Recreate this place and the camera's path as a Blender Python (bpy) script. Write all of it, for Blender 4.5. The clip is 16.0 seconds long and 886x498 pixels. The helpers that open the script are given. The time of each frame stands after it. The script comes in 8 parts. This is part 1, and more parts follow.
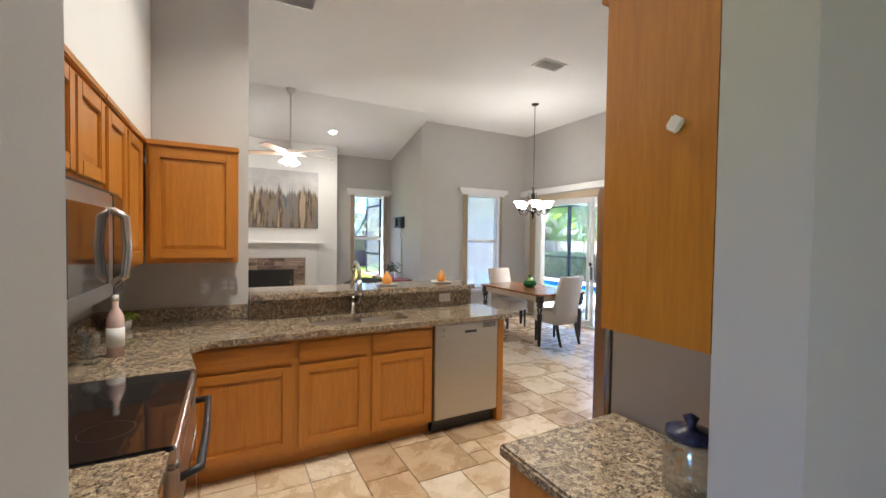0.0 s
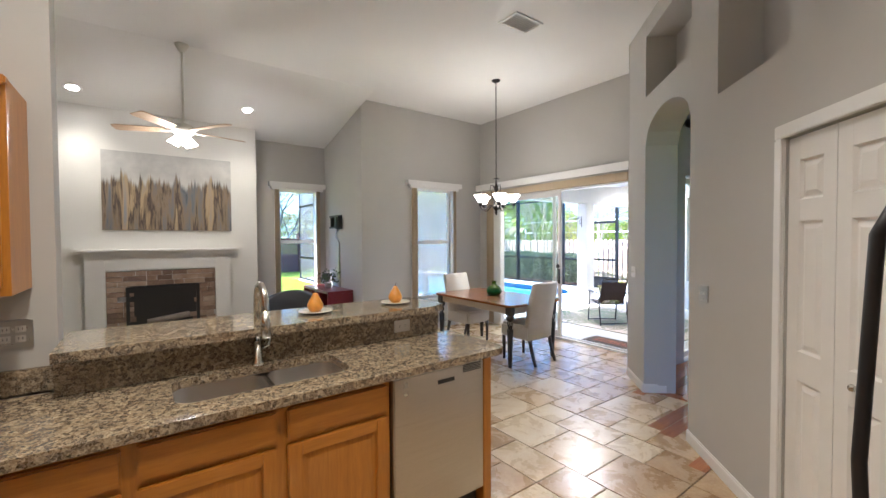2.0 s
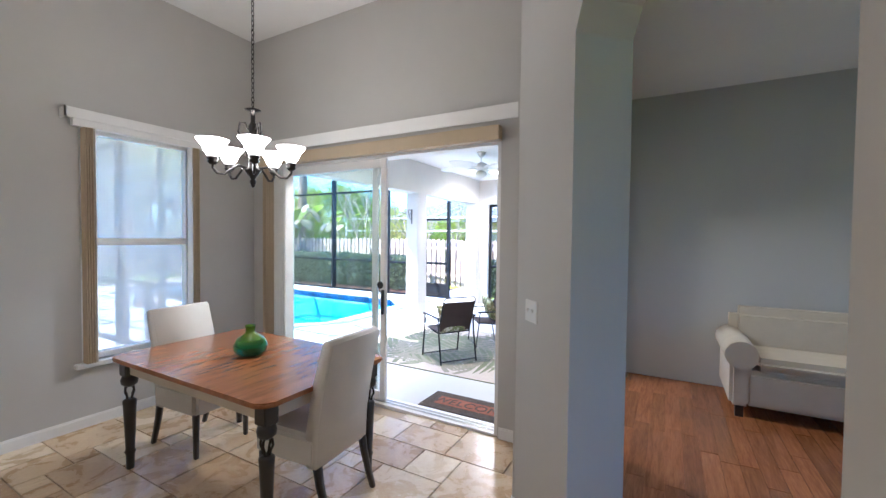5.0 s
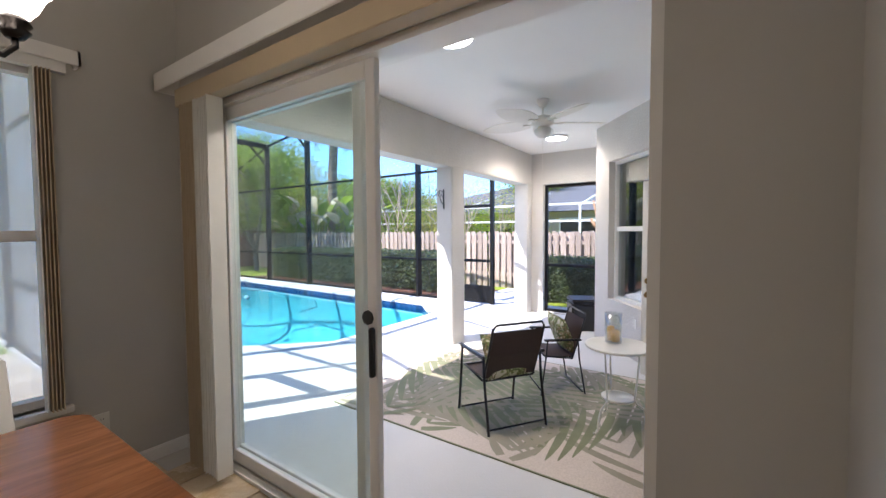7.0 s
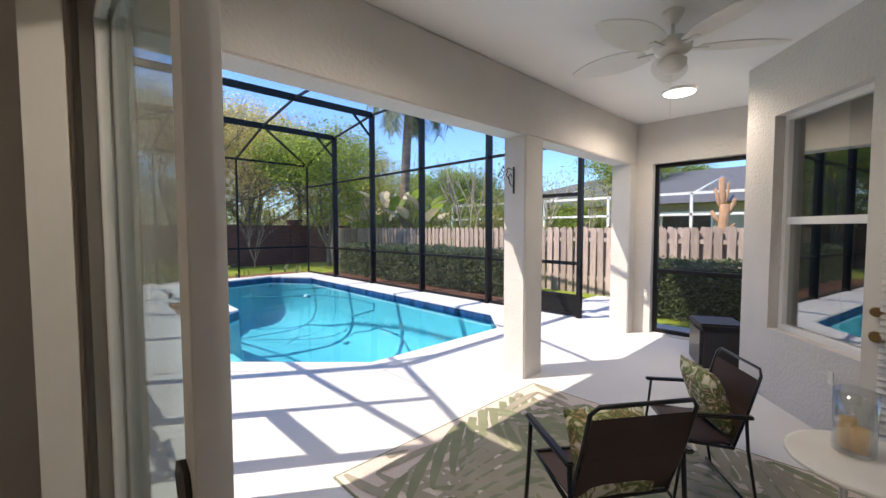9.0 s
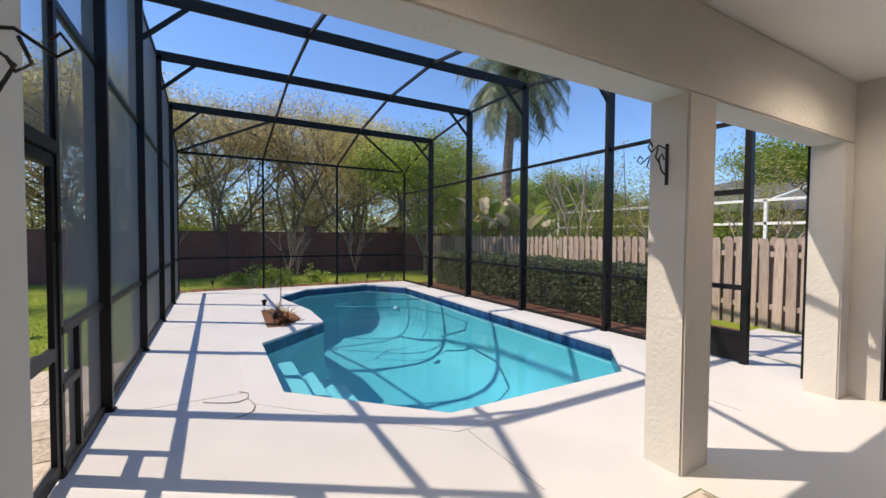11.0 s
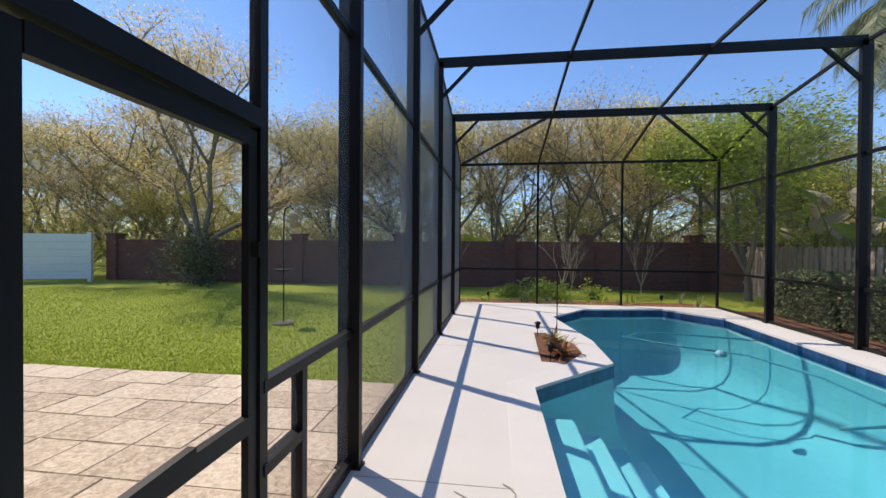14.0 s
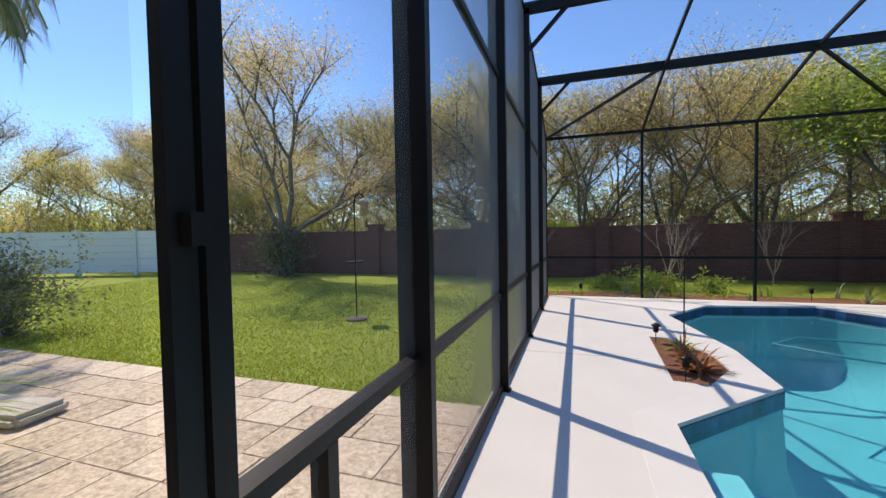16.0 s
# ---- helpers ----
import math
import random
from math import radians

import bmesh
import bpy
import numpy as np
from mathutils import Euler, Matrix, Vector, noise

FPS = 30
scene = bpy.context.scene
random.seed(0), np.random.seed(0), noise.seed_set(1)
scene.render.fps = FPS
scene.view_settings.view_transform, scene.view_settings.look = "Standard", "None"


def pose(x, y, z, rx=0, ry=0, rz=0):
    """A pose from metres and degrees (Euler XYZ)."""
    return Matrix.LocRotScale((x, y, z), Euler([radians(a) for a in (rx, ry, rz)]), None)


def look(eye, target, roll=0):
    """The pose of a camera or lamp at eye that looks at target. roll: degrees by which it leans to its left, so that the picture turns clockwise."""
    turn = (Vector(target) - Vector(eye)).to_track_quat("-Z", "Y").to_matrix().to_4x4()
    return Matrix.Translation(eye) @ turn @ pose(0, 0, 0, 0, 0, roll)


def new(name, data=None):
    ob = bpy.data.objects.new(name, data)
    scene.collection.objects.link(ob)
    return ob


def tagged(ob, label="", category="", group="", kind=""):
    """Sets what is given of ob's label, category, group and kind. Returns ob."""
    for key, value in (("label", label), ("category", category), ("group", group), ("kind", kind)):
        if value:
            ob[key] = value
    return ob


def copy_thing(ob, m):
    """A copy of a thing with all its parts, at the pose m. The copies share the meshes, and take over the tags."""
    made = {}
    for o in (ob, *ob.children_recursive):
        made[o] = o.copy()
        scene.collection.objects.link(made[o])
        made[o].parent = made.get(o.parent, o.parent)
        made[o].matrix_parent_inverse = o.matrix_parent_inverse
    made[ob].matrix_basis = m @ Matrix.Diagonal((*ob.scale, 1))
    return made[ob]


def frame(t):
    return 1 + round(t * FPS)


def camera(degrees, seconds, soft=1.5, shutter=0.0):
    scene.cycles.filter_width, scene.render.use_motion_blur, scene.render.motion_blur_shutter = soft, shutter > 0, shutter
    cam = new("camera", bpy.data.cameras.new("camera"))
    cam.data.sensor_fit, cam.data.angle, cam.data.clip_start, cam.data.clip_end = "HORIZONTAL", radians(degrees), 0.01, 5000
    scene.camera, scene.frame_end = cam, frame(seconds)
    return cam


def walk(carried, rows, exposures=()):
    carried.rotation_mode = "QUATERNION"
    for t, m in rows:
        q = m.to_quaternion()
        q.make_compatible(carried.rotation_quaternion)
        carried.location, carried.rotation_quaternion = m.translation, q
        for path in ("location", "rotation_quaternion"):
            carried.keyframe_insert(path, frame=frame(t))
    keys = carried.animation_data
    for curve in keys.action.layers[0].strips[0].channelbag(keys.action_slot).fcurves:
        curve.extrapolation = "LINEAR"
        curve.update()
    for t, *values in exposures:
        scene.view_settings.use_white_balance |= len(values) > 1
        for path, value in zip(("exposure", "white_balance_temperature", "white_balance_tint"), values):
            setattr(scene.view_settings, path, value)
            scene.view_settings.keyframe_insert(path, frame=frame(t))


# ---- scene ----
cam = camera(95.4, 16.0)
PATH = [
    (0.0, 0.0, 0.0, 1.545, 88.5, -0.8, -28.0),
    (0.5, 0.095, 0.148, 1.541, 88.4, -1.0, -21.0),
    (1.0, 0.196, 0.392, 1.519, 88.2, -0.9, -21.3),
    (1.5, 0.283, 0.751, 1.549, 88.4, -0.1, -28.0),
    (2.0, 0.451, 1.042, 1.556, 88.6, 0.3, -36.4),
    (2.5, 0.671, 1.347, 1.552, 88.9, 0.2, -44.4),
    (3.0, 0.971, 1.671, 1.581, 89.1, 0.0, -51.3),
    (3.5, 1.394, 1.929, 1.574, 89.1, -0.3, -56.3),
    (4.0, 1.814, 2.214, 1.567, 88.9, -0.6, -59.6),
    (4.5, 2.225, 2.467, 1.574, 88.5, -0.7, -61.1),
    (7.0, 4.328, 3.716, 1.519, 87.5, 0.3, -55.2),
    (7.5, 4.686, 3.912, 1.508, 87.6, 0.4, -52.9),
    (8.0, 4.995, 4.094, 1.508, 87.4, 0.5, -50.5),
    (8.5, 5.275, 4.249, 1.492, 87.1, 0.3, -47.5),
    (9.0, 5.536, 4.412, 1.48, 87.1, 0.1, -43.8),
    (9.5, 5.75, 4.616, 1.486, 87.4, -0.2, -39.4),
    (12.0, 6.539, 5.798, 1.486, 88.6, -0.2, -23.8),
    (12.5, 6.598, 6.123, 1.497, 88.8, -0.2, -19.9),
    (13.0, 6.601, 6.424, 1.497, 89.2, -0.3, -12.5),
    (13.5, 6.557, 6.706, 1.492, 89.5, -0.4, -2.5),
    (14.0, 6.42, 6.958, 1.492, 89.4, -0.4, 7.6),
    (14.5, 6.342, 7.172, 1.48, 89.0, -0.3, 16.0),
    (15.0, 6.323, 7.417, 1.492, 88.4, 0.0, 21.3),
    (15.5, 6.248, 7.645, 1.47, 88.1, 0.4, 22.3),
    (16.0, 6.128, 7.903, 1.453, 87.9, 1.0, 18.4),
]
EXPOSURES = [(0.0, 3.5, 5700, 11), (2.0, 3.28, 5700, 11), (3.0, 3.18, 5450, 12), (4.5, 3.25, 5300, 12), (6.0, 2.5, 5800, 13), (7.0, 2.05, 6300, 15),
             (8.0, 1.64, 6750, 15), (9.0, 1.33, 7000, 15), (9.7, 1.0, 7250, 14), (12.0, 0.77, 7850, 14), (16.0, 0.77, 7850, 14)]
walk(cam, [(t, pose(*p)) for t, *p in PATH], EXPOSURES)

# ---- world and sun ----
SUN_AZ = math.atan2(-0.845, 0.535)      # heading of the sun from +Y, clockwise
SUN_EL = radians(52)
world = bpy.data.worlds.new("sky")
scene.world = world
world.use_nodes = True
wn = world.node_tree.nodes
sky = wn.new("ShaderNodeTexSky")
sky.sky_type = "NISHITA"
sky.sun_disc = False
sky.sun_elevation = SUN_EL
sky.sun_rotation = SUN_AZ
sky.air_density = 1.0
sky.dust_density = 0.1
sky.ozone_density = 7.0
deep = wn.new("ShaderNodeMix")          # a dry, clear day: deeper blue overhead
deep.data_type = "RGBA"
deep.blend_type = "MULTIPLY"
deep.inputs[0].default_value = 1.0
deep.inputs[7].default_value = (0.62, 0.79, 0.97, 1)
world.node_tree.links.new(sky.outputs[0], deep.inputs[6])
world.node_tree.links.new(deep.outputs[2], wn["Background"].inputs[0])
wn["Background"].inputs[1].default_value = 0.15

sun = new("sun", bpy.data.lights.new("sun", "SUN"))
sun.data.energy = 3.0
sun.data.angle = radians(0.55)
sun.data.color = (1.0, 0.95, 0.87)
toward = Vector((math.sin(SUN_AZ) * math.cos(SUN_EL), math.cos(SUN_AZ) * math.cos(SUN_EL), math.sin(SUN_EL)))
sun.matrix_world = look(toward * 60, (0, 0, 0))


# ---- materials ----
def nodes_of(name):
    m = bpy.data.materials.new(name)
    m.use_nodes = True
    nt = m.node_tree
    return m, nt, nt.nodes["Principled BSDF"]


def coords(nt, scale=(1, 1, 1), rnd=0.0):
    """World-size coordinates, shifted piece by piece when rnd is set."""
    tc = nt.nodes.new("ShaderNodeTexCoord")
    mp = nt.nodes.new("ShaderNodeMapping")
    mp.inputs["Scale"].default_value = scale
    nt.links.new(tc.outputs["Object"], mp.inputs["Vector"])
    if rnd:
        oi = nt.nodes.new("ShaderNodeObjectInfo")
        mu = nt.nodes.new("ShaderNodeMath")
        mu.operation = "MULTIPLY"
        mu.inputs[1].default_value = rnd
        nt.links.new(oi.outputs["Random"], mu.inputs[0])
        nt.links.new(mu.outputs[0], mp.inputs["Location"])
    return mp.outputs[0]


def noise_tex(nt, vec, scale, detail=4.0, rough=0.55, dist=0.0):
    n = nt.nodes.new("ShaderNodeTexNoise")
    n.inputs["Scale"].default_value = scale
    n.inputs["Detail"].default_value = detail
    n.inputs["Roughness"].default_value = rough
    n.inputs["Distortion"].default_value = dist
    nt.links.new(vec, n.inputs["Vector"])
    return n.outputs["Fac"]


def ramp(nt, fac, stops):
    r = nt.nodes.new("ShaderNodeValToRGB")
    els = r.color_ramp.elements
    while len(els) < len(stops):
        els.new(0.5)
    for e, (p, c) in zip(els, stops):
        e.position = p
        e.color = (*c, 1) if len(c) == 3 else c
    nt.links.new(fac, r.inputs[0])
    return r.outputs[0]


def mix(nt, fac, a, b, how="MIX"):
    m = nt.nodes.new("ShaderNodeMix")
    m.data_type = "RGBA"
    m.blend_type = how
    for sock, v in ((m.inputs[0], fac), (m.inputs[6], a), (m.inputs[7], b)):
        if isinstance(v, (int, float)):
            sock.default_value = v
        elif isinstance(v, tuple):
            sock.default_value = (*v, 1)
        else:
            nt.links.new(v, sock)
    return m.outputs[2]


def bump(nt, bsdf, height, strength=0.2, distance=0.01):
    b = nt.nodes.new("ShaderNodeBump")
    b.inputs["Strength"].default_value = strength
    b.inputs["Distance"].default_value = distance
    nt.links.new(height, b.inputs["Height"])
    nt.links.new(b.outputs[0], bsdf.inputs["Normal"])


def tone(c, k):
    return tuple(min(1.0, v * k) for v in c)


def surface(name, color, rough=0.6, metal=0.0, vary=0.12, scale=6.0, grain=60.0, relief=0.12, dist=0.004, rnd=0.0, piece=0.0,
            stretch=(1, 1, 1), coat=0.0, spec=0.5):
    """Paint, plaster, metal, plastic: a colour with stains and grain at two scales."""
    m, nt, b = nodes_of(name)
    v = coords(nt, stretch, rnd)
    big = noise_tex(nt, v, scale, 5)
    fine = noise_tex(nt, v, grain, 3)
    col = ramp(nt, big, [(0.25, tone(color, 1 - vary)), (0.75, tone(color, 1 + vary))])
    col = mix(nt, 0.35 * min(1, vary * 4), col, ramp(nt, fine, [(0.3, tone(color, 1 - vary * 1.2)), (0.7, tone(color, 1 + vary))]))
    if piece:
        oi = nt.nodes.new("ShaderNodeObjectInfo")
        shade = ramp(nt, oi.outputs["Random"], [(0.0, (1 - piece,) * 3), (1.0, (1 + piece,) * 3)])
        col = mix(nt, 1.0, col, shade, "MULTIPLY")
    nt.links.new(col, b.inputs["Base Color"])
    rr = nt.nodes.new("ShaderNodeMapRange")
    rr.inputs[3].default_value = max(0.02, rough - 0.08)
    rr.inputs[4].default_value = min(1.0, rough + 0.08)
    nt.links.new(fine, rr.inputs[0])
    nt.links.new(rr.outputs[0], b.inputs["Roughness"])
    b.inputs["Metallic"].default_value = metal
    b.inputs["Coat Weight"].default_value = coat
    b.inputs["Specular IOR Level"].default_value = spec
    if relief:
        bump(nt, b, fine, relief, dist)
    return m


def wood(name, dark, light, rough=0.35, along=(1, 12, 12), coat=0.2, rnd=20.0, piece=0.0):
    m, nt, b = nodes_of(name)
    v = coords(nt, along, rnd)
    g = noise_tex(nt, v, 2.2, 8, 0.62, 0.6)
    f = noise_tex(nt, v, 9.0, 4, 0.6, 0.2)
    col = ramp(nt, g, [(0.3, dark), (0.7, light)])
    col = mix(nt, 0.3, col, ramp(nt, f, [(0.35, dark), (0.65, light)]))
    if piece:
        oi = nt.nodes.new("ShaderNodeObjectInfo")
        col = mix(nt, 1.0, col, ramp(nt, oi.outputs["Random"], [(0, (1 - piece,) * 3), (1, (1 + piece,) * 3)]), "MULTIPLY")
    nt.links.new(col, b.inputs["Base Color"])
    b.inputs["Roughness"].default_value = rough
    b.inputs["Coat Weight"].default_value = coat
    b.inputs["Coat Roughness"].default_value = 0.2
    bump(nt, b, f, 0.06, 0.002)
    return m


def granite():
    m, nt, b = nodes_of("granite")
    v = coords(nt)
    vo = nt.nodes.new("ShaderNodeTexVoronoi")
    vo.inputs["Scale"].default_value = 85
    vo.inputs["Randomness"].default_value = 1.0
    wob = nt.nodes.new("ShaderNodeVectorMath")
    wob.operation = "ADD"
    nz = nt.nodes.new("ShaderNodeTexNoise")
    nz.inputs["Scale"].default_value = 40
    sc = nt.nodes.new("ShaderNodeVectorMath")
    sc.operation = "SCALE"
    sc.inputs["Scale"].default_value = 0.03
    nt.links.new(v, nz.inputs["Vector"])
    nt.links.new(nz.outputs["Color"], sc.inputs[0])
    nt.links.new(v, wob.inputs[0])
    nt.links.new(sc.outputs[0], wob.inputs[1])
    nt.links.new(wob.outputs[0], vo.inputs["Vector"])
    sep = nt.nodes.new("ShaderNodeSeparateColor")
    nt.links.new(vo.outputs["Color"], sep.inputs[0])
    col = ramp(nt, sep.outputs[0], [(0.0, (0.018, 0.012, 0.008)), (0.22, (0.10, 0.062, 0.034)), (0.45, (0.24, 0.165, 0.092)), (0.68, (0.36, 0.265, 0.155)), (0.9, (0.50, 0.405, 0.27))])
    big = noise_tex(nt, v, 12, 5, 0.7)
    col = mix(nt, ramp(nt, big, [(0.4, (0, 0, 0)), (0.62, (0.55, 0.55, 0.55))]), col, (0.1, 0.068, 0.045))
    fine = noise_tex(nt, v, 190, 2)
    col = mix(nt, 0.25, col, ramp(nt, fine, [(0.42, (0.05, 0.035, 0.025)), (0.6, (0.66, 0.58, 0.45))]))
    nt.links.new(col, b.inputs["Base Color"])
    b.inputs["Roughness"].default_value = 0.12
    b.inputs["Coat Weight"].default_value = 0.3
    return m


def glass(name, tint=(1, 1, 1), rough=0.0, clear=0.86, spec=0.5):
    """A thin pane: mostly clear, with a mirror film."""
    m, nt, b = nodes_of(name)
    tr = nt.nodes.new("ShaderNodeBsdfTransparent")
    tr.inputs[0].default_value = (*tint, 1)
    gl = nt.nodes.new("ShaderNodeBsdfGlossy")
    gl.inputs["Roughness"].default_value = rough
    lw = nt.nodes.new("ShaderNodeLayerWeight")
    pw = nt.nodes.new("ShaderNodeMath")
    pw.operation = "POWER"
    pw.inputs[1].default_value = 4.0
    sc = nt.nodes.new("ShaderNodeMath")
    sc.operation = "MULTIPLY_ADD"
    sc.inputs[1].default_value = 0.5
    sc.inputs[2].default_value = spec * 0.06
    nt.links.new(lw.outputs["Facing"], pw.inputs[0])
    nt.links.new(pw.outputs[0], sc.inputs[0])
    mx = nt.nodes.new("ShaderNodeMixShader")
    nt.links.new(sc.outputs[0], mx.inputs[0])
    nt.links.new(tr.outputs[0], mx.inputs[1])
    nt.links.new(gl.outputs[0], mx.inputs[2])
    nt.links.new(mx.outputs[0], nt.nodes["Material Output"].inputs[0])
    return m


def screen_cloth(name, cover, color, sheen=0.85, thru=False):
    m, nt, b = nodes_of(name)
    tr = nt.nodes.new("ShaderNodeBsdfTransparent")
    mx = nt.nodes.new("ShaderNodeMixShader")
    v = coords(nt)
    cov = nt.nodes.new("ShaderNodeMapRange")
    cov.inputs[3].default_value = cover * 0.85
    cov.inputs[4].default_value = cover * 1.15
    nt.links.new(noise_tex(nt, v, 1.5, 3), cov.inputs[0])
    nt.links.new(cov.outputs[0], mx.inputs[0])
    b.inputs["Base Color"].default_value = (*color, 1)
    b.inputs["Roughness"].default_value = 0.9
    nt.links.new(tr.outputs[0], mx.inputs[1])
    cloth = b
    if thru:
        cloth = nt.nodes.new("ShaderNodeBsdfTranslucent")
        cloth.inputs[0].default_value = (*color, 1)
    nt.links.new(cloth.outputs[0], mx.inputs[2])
    # grazing haze is painted in as a pale gloss mixed by viewing angle
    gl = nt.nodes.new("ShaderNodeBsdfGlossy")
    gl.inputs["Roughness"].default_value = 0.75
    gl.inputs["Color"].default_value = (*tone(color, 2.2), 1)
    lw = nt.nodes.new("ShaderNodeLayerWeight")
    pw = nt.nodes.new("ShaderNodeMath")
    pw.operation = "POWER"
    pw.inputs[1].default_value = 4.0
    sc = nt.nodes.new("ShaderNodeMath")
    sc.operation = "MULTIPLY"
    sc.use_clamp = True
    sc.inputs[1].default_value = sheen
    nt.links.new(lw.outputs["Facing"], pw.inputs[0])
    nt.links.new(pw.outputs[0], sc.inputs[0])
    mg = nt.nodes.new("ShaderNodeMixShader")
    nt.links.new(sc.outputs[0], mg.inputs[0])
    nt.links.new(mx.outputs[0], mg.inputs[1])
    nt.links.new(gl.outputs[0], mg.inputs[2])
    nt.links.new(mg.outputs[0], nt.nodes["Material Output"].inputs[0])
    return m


def glow(name, color, strength):
    m, nt, b = nodes_of(name)
    b.inputs["Base Color"].default_value = (*color, 1)
    b.inputs["Emission Color"].default_value = (*color, 1)
    b.inputs["Emission Strength"].default_value = strength
    b.inputs["Roughness"].default_value = 0.4
    return m


def water_mat():
    m, nt, b = nodes_of("pool_water")
    v = coords(nt)
    b.inputs["Base Color"].default_value = (0.62, 0.9, 0.96, 1)
    b.inputs["Transmission Weight"].default_value = 1.0
    b.inputs["Roughness"].default_value = 0.0
    b.inputs["IOR"].default_value = 1.33
    tr = nt.nodes.new("ShaderNodeBsdfTransparent")
    tr.inputs[0].default_value = (0.45, 0.86, 0.93, 1)
    gl = nt.nodes.new("ShaderNodeBsdfGlossy")
    gl.inputs["Roughness"].default_value = 0.02
    fr = nt.nodes.new("ShaderNodeFresnel")
    fr.inputs[0].default_value = 1.33
    bp = nt.nodes.new("ShaderNodeBump")
    bp.inputs["Strength"].default_value = 0.12
    bp.inputs["Distance"].default_value = 0.02
    nt.links.new(noise_tex(nt, v, 3.0, 3), bp.inputs["Height"])
    for n in (gl, fr):
        nt.links.new(bp.outputs[0], n.inputs["Normal"])
    mx = nt.nodes.new("ShaderNodeMixShader")
    nt.links.new(fr.outputs[0], mx.inputs[0])
    nt.links.new(tr.outputs[0], mx.inputs[1])
    nt.links.new(gl.outputs[0], mx.inputs[2])
    nt.links.new(mx.outputs[0], nt.nodes["Material Output"].inputs[0])
    return m


def grass_mat():
    m, nt, b = nodes_of("lawn")
    v = coords(nt)
    big = noise_tex(nt, v, 0.5, 5)
    fine = noise_tex(nt, v, 45, 4, 0.7)
    col = ramp(nt, big, [(0.3, (0.21, 0.28, 0.012)), (0.7, (0.33, 0.42, 0.022))])
    col = mix(nt, 0.6, col, ramp(nt, fine, [(0.3, (0.12, 0.17, 0.012)), (0.7, (0.36, 0.44, 0.05))]))
    nt.links.new(col, b.inputs["Base Color"])
    b.inputs["Roughness"].default_value = 0.9
    bump(nt, b, fine, 0.8, 0.04)
    return m


def leaf_mat(name, a, c, thru=0.5):
    m, nt, b = nodes_of(name)
    geo = nt.nodes.new("ShaderNodeNewGeometry")
    col = ramp(nt, geo.outputs["Random Per Island"], [(0.0, a), (0.55, tuple((x + y) / 2 for x, y in zip(a, c))), (1.0, c)])
    nt.links.new(col, b.inputs["Base Color"])
    b.inputs["Roughness"].default_value = 0.55
    t = nt.nodes.new("ShaderNodeBsdfTranslucent")
    nt.links.new(col, t.inputs[0])
    mx = nt.nodes.new("ShaderNodeMixShader")
    mx.inputs[0].default_value = thru
    nt.links.new(b.outputs[0], mx.inputs[1])
    nt.links.new(t.outputs[0], mx.inputs[2])
    nt.links.new(mx.outputs[0], nt.nodes["Material Output"].inputs[0])
    return m


def stone_mat(name, stops, rough=0.4, piece=0.35, scale=5.0, relief=0.15):
    """Tiles and slabs: each piece takes a hue of its own, clouded and veined."""
    m, nt, b = nodes_of(name)
    v = coords(nt, (1, 1, 1), 30.0)
    oi = nt.nodes.new("ShaderNodeObjectInfo")
    cloud = noise_tex(nt, v, scale, 6, 0.65, 0.8)
    mixv = nt.nodes.new("ShaderNodeMath")
    mixv.operation = "MULTIPLY_ADD"
    mixv.inputs[1].default_value = piece
    sub = nt.nodes.new("ShaderNodeMath")
    sub.operation = "SUBTRACT"
    sub.inputs[1].default_value = piece / 2
    nt.links.new(oi.outputs["Random"], mixv.inputs[0])
    nt.links.new(cloud, sub.inputs[0])
    nt.links.new(sub.outputs[0], mixv.inputs[2])
    col = ramp(nt, mixv.outputs[0], stops)
    fine = noise_tex(nt, v, 55, 4)
    col = mix(nt, 0.12, col, ramp(nt, fine, [(0.35, stops[0][1]), (0.65, stops[-1][1])]))
    nt.links.new(col, b.inputs["Base Color"])
    rr = nt.nodes.new("ShaderNodeMapRange")
    rr.inputs[3].default_value = rough - 0.1
    rr.inputs[4].default_value = rough + 0.12
    nt.links.new(cloud, rr.inputs[0])
    nt.links.new(rr.outputs[0], b.inputs["Roughness"])
    bump(nt, b, fine, relief, 0.003)
    return m


M_WALL = surface("wall_paint", (0.50, 0.485, 0.46), 0.75, vary=0.03, scale=1.5, grain=160, relief=0.12, dist=0.002)
M_CEIL = surface("ceiling_paint", (0.84, 0.835, 0.82), 0.85, vary=0.02, scale=1.2, grain=120, relief=0.2, dist=0.003)
M_TRIM = surface("white_trim", (0.8, 0.79, 0.77), 0.4, vary=0.03, scale=3, grain=90, relief=0.03)
M_SOFFITW = surface("white_wall_paint", (0.74, 0.73, 0.7), 0.75, vary=0.03, scale=1.5, grain=150, relief=0.12, dist=0.002)
M_OAK = wood("oak", (0.38, 0.14, 0.014), (0.55, 0.222, 0.024), 0.38, (14, 14, 1.2), 0.25)
M_OAKH = wood("oak_across", (0.38, 0.14, 0.014), (0.55, 0.222, 0.024), 0.38, (1.2, 14, 14), 0.25)
M_GRANITE = granite()
M_STEEL = surface("brushed_steel", (0.50, 0.47, 0.43), 0.3, 1.0, 0.05, 2, 220, 0.05, 0.001, stretch=(1, 1, 30))
M_NICKEL = surface("brushed_nickel", (0.62, 0.6, 0.56), 0.22, 1.0, 0.04, 8, 200, 0.02)
M_BLACKGLASS = surface("black_glass", (0.012, 0.012, 0.013), 0.06, vary=0.1, relief=0, coat=0.5)
M_BLACK = surface("black_plastic", (0.02, 0.02, 0.021), 0.35, vary=0.15, relief=0.04)
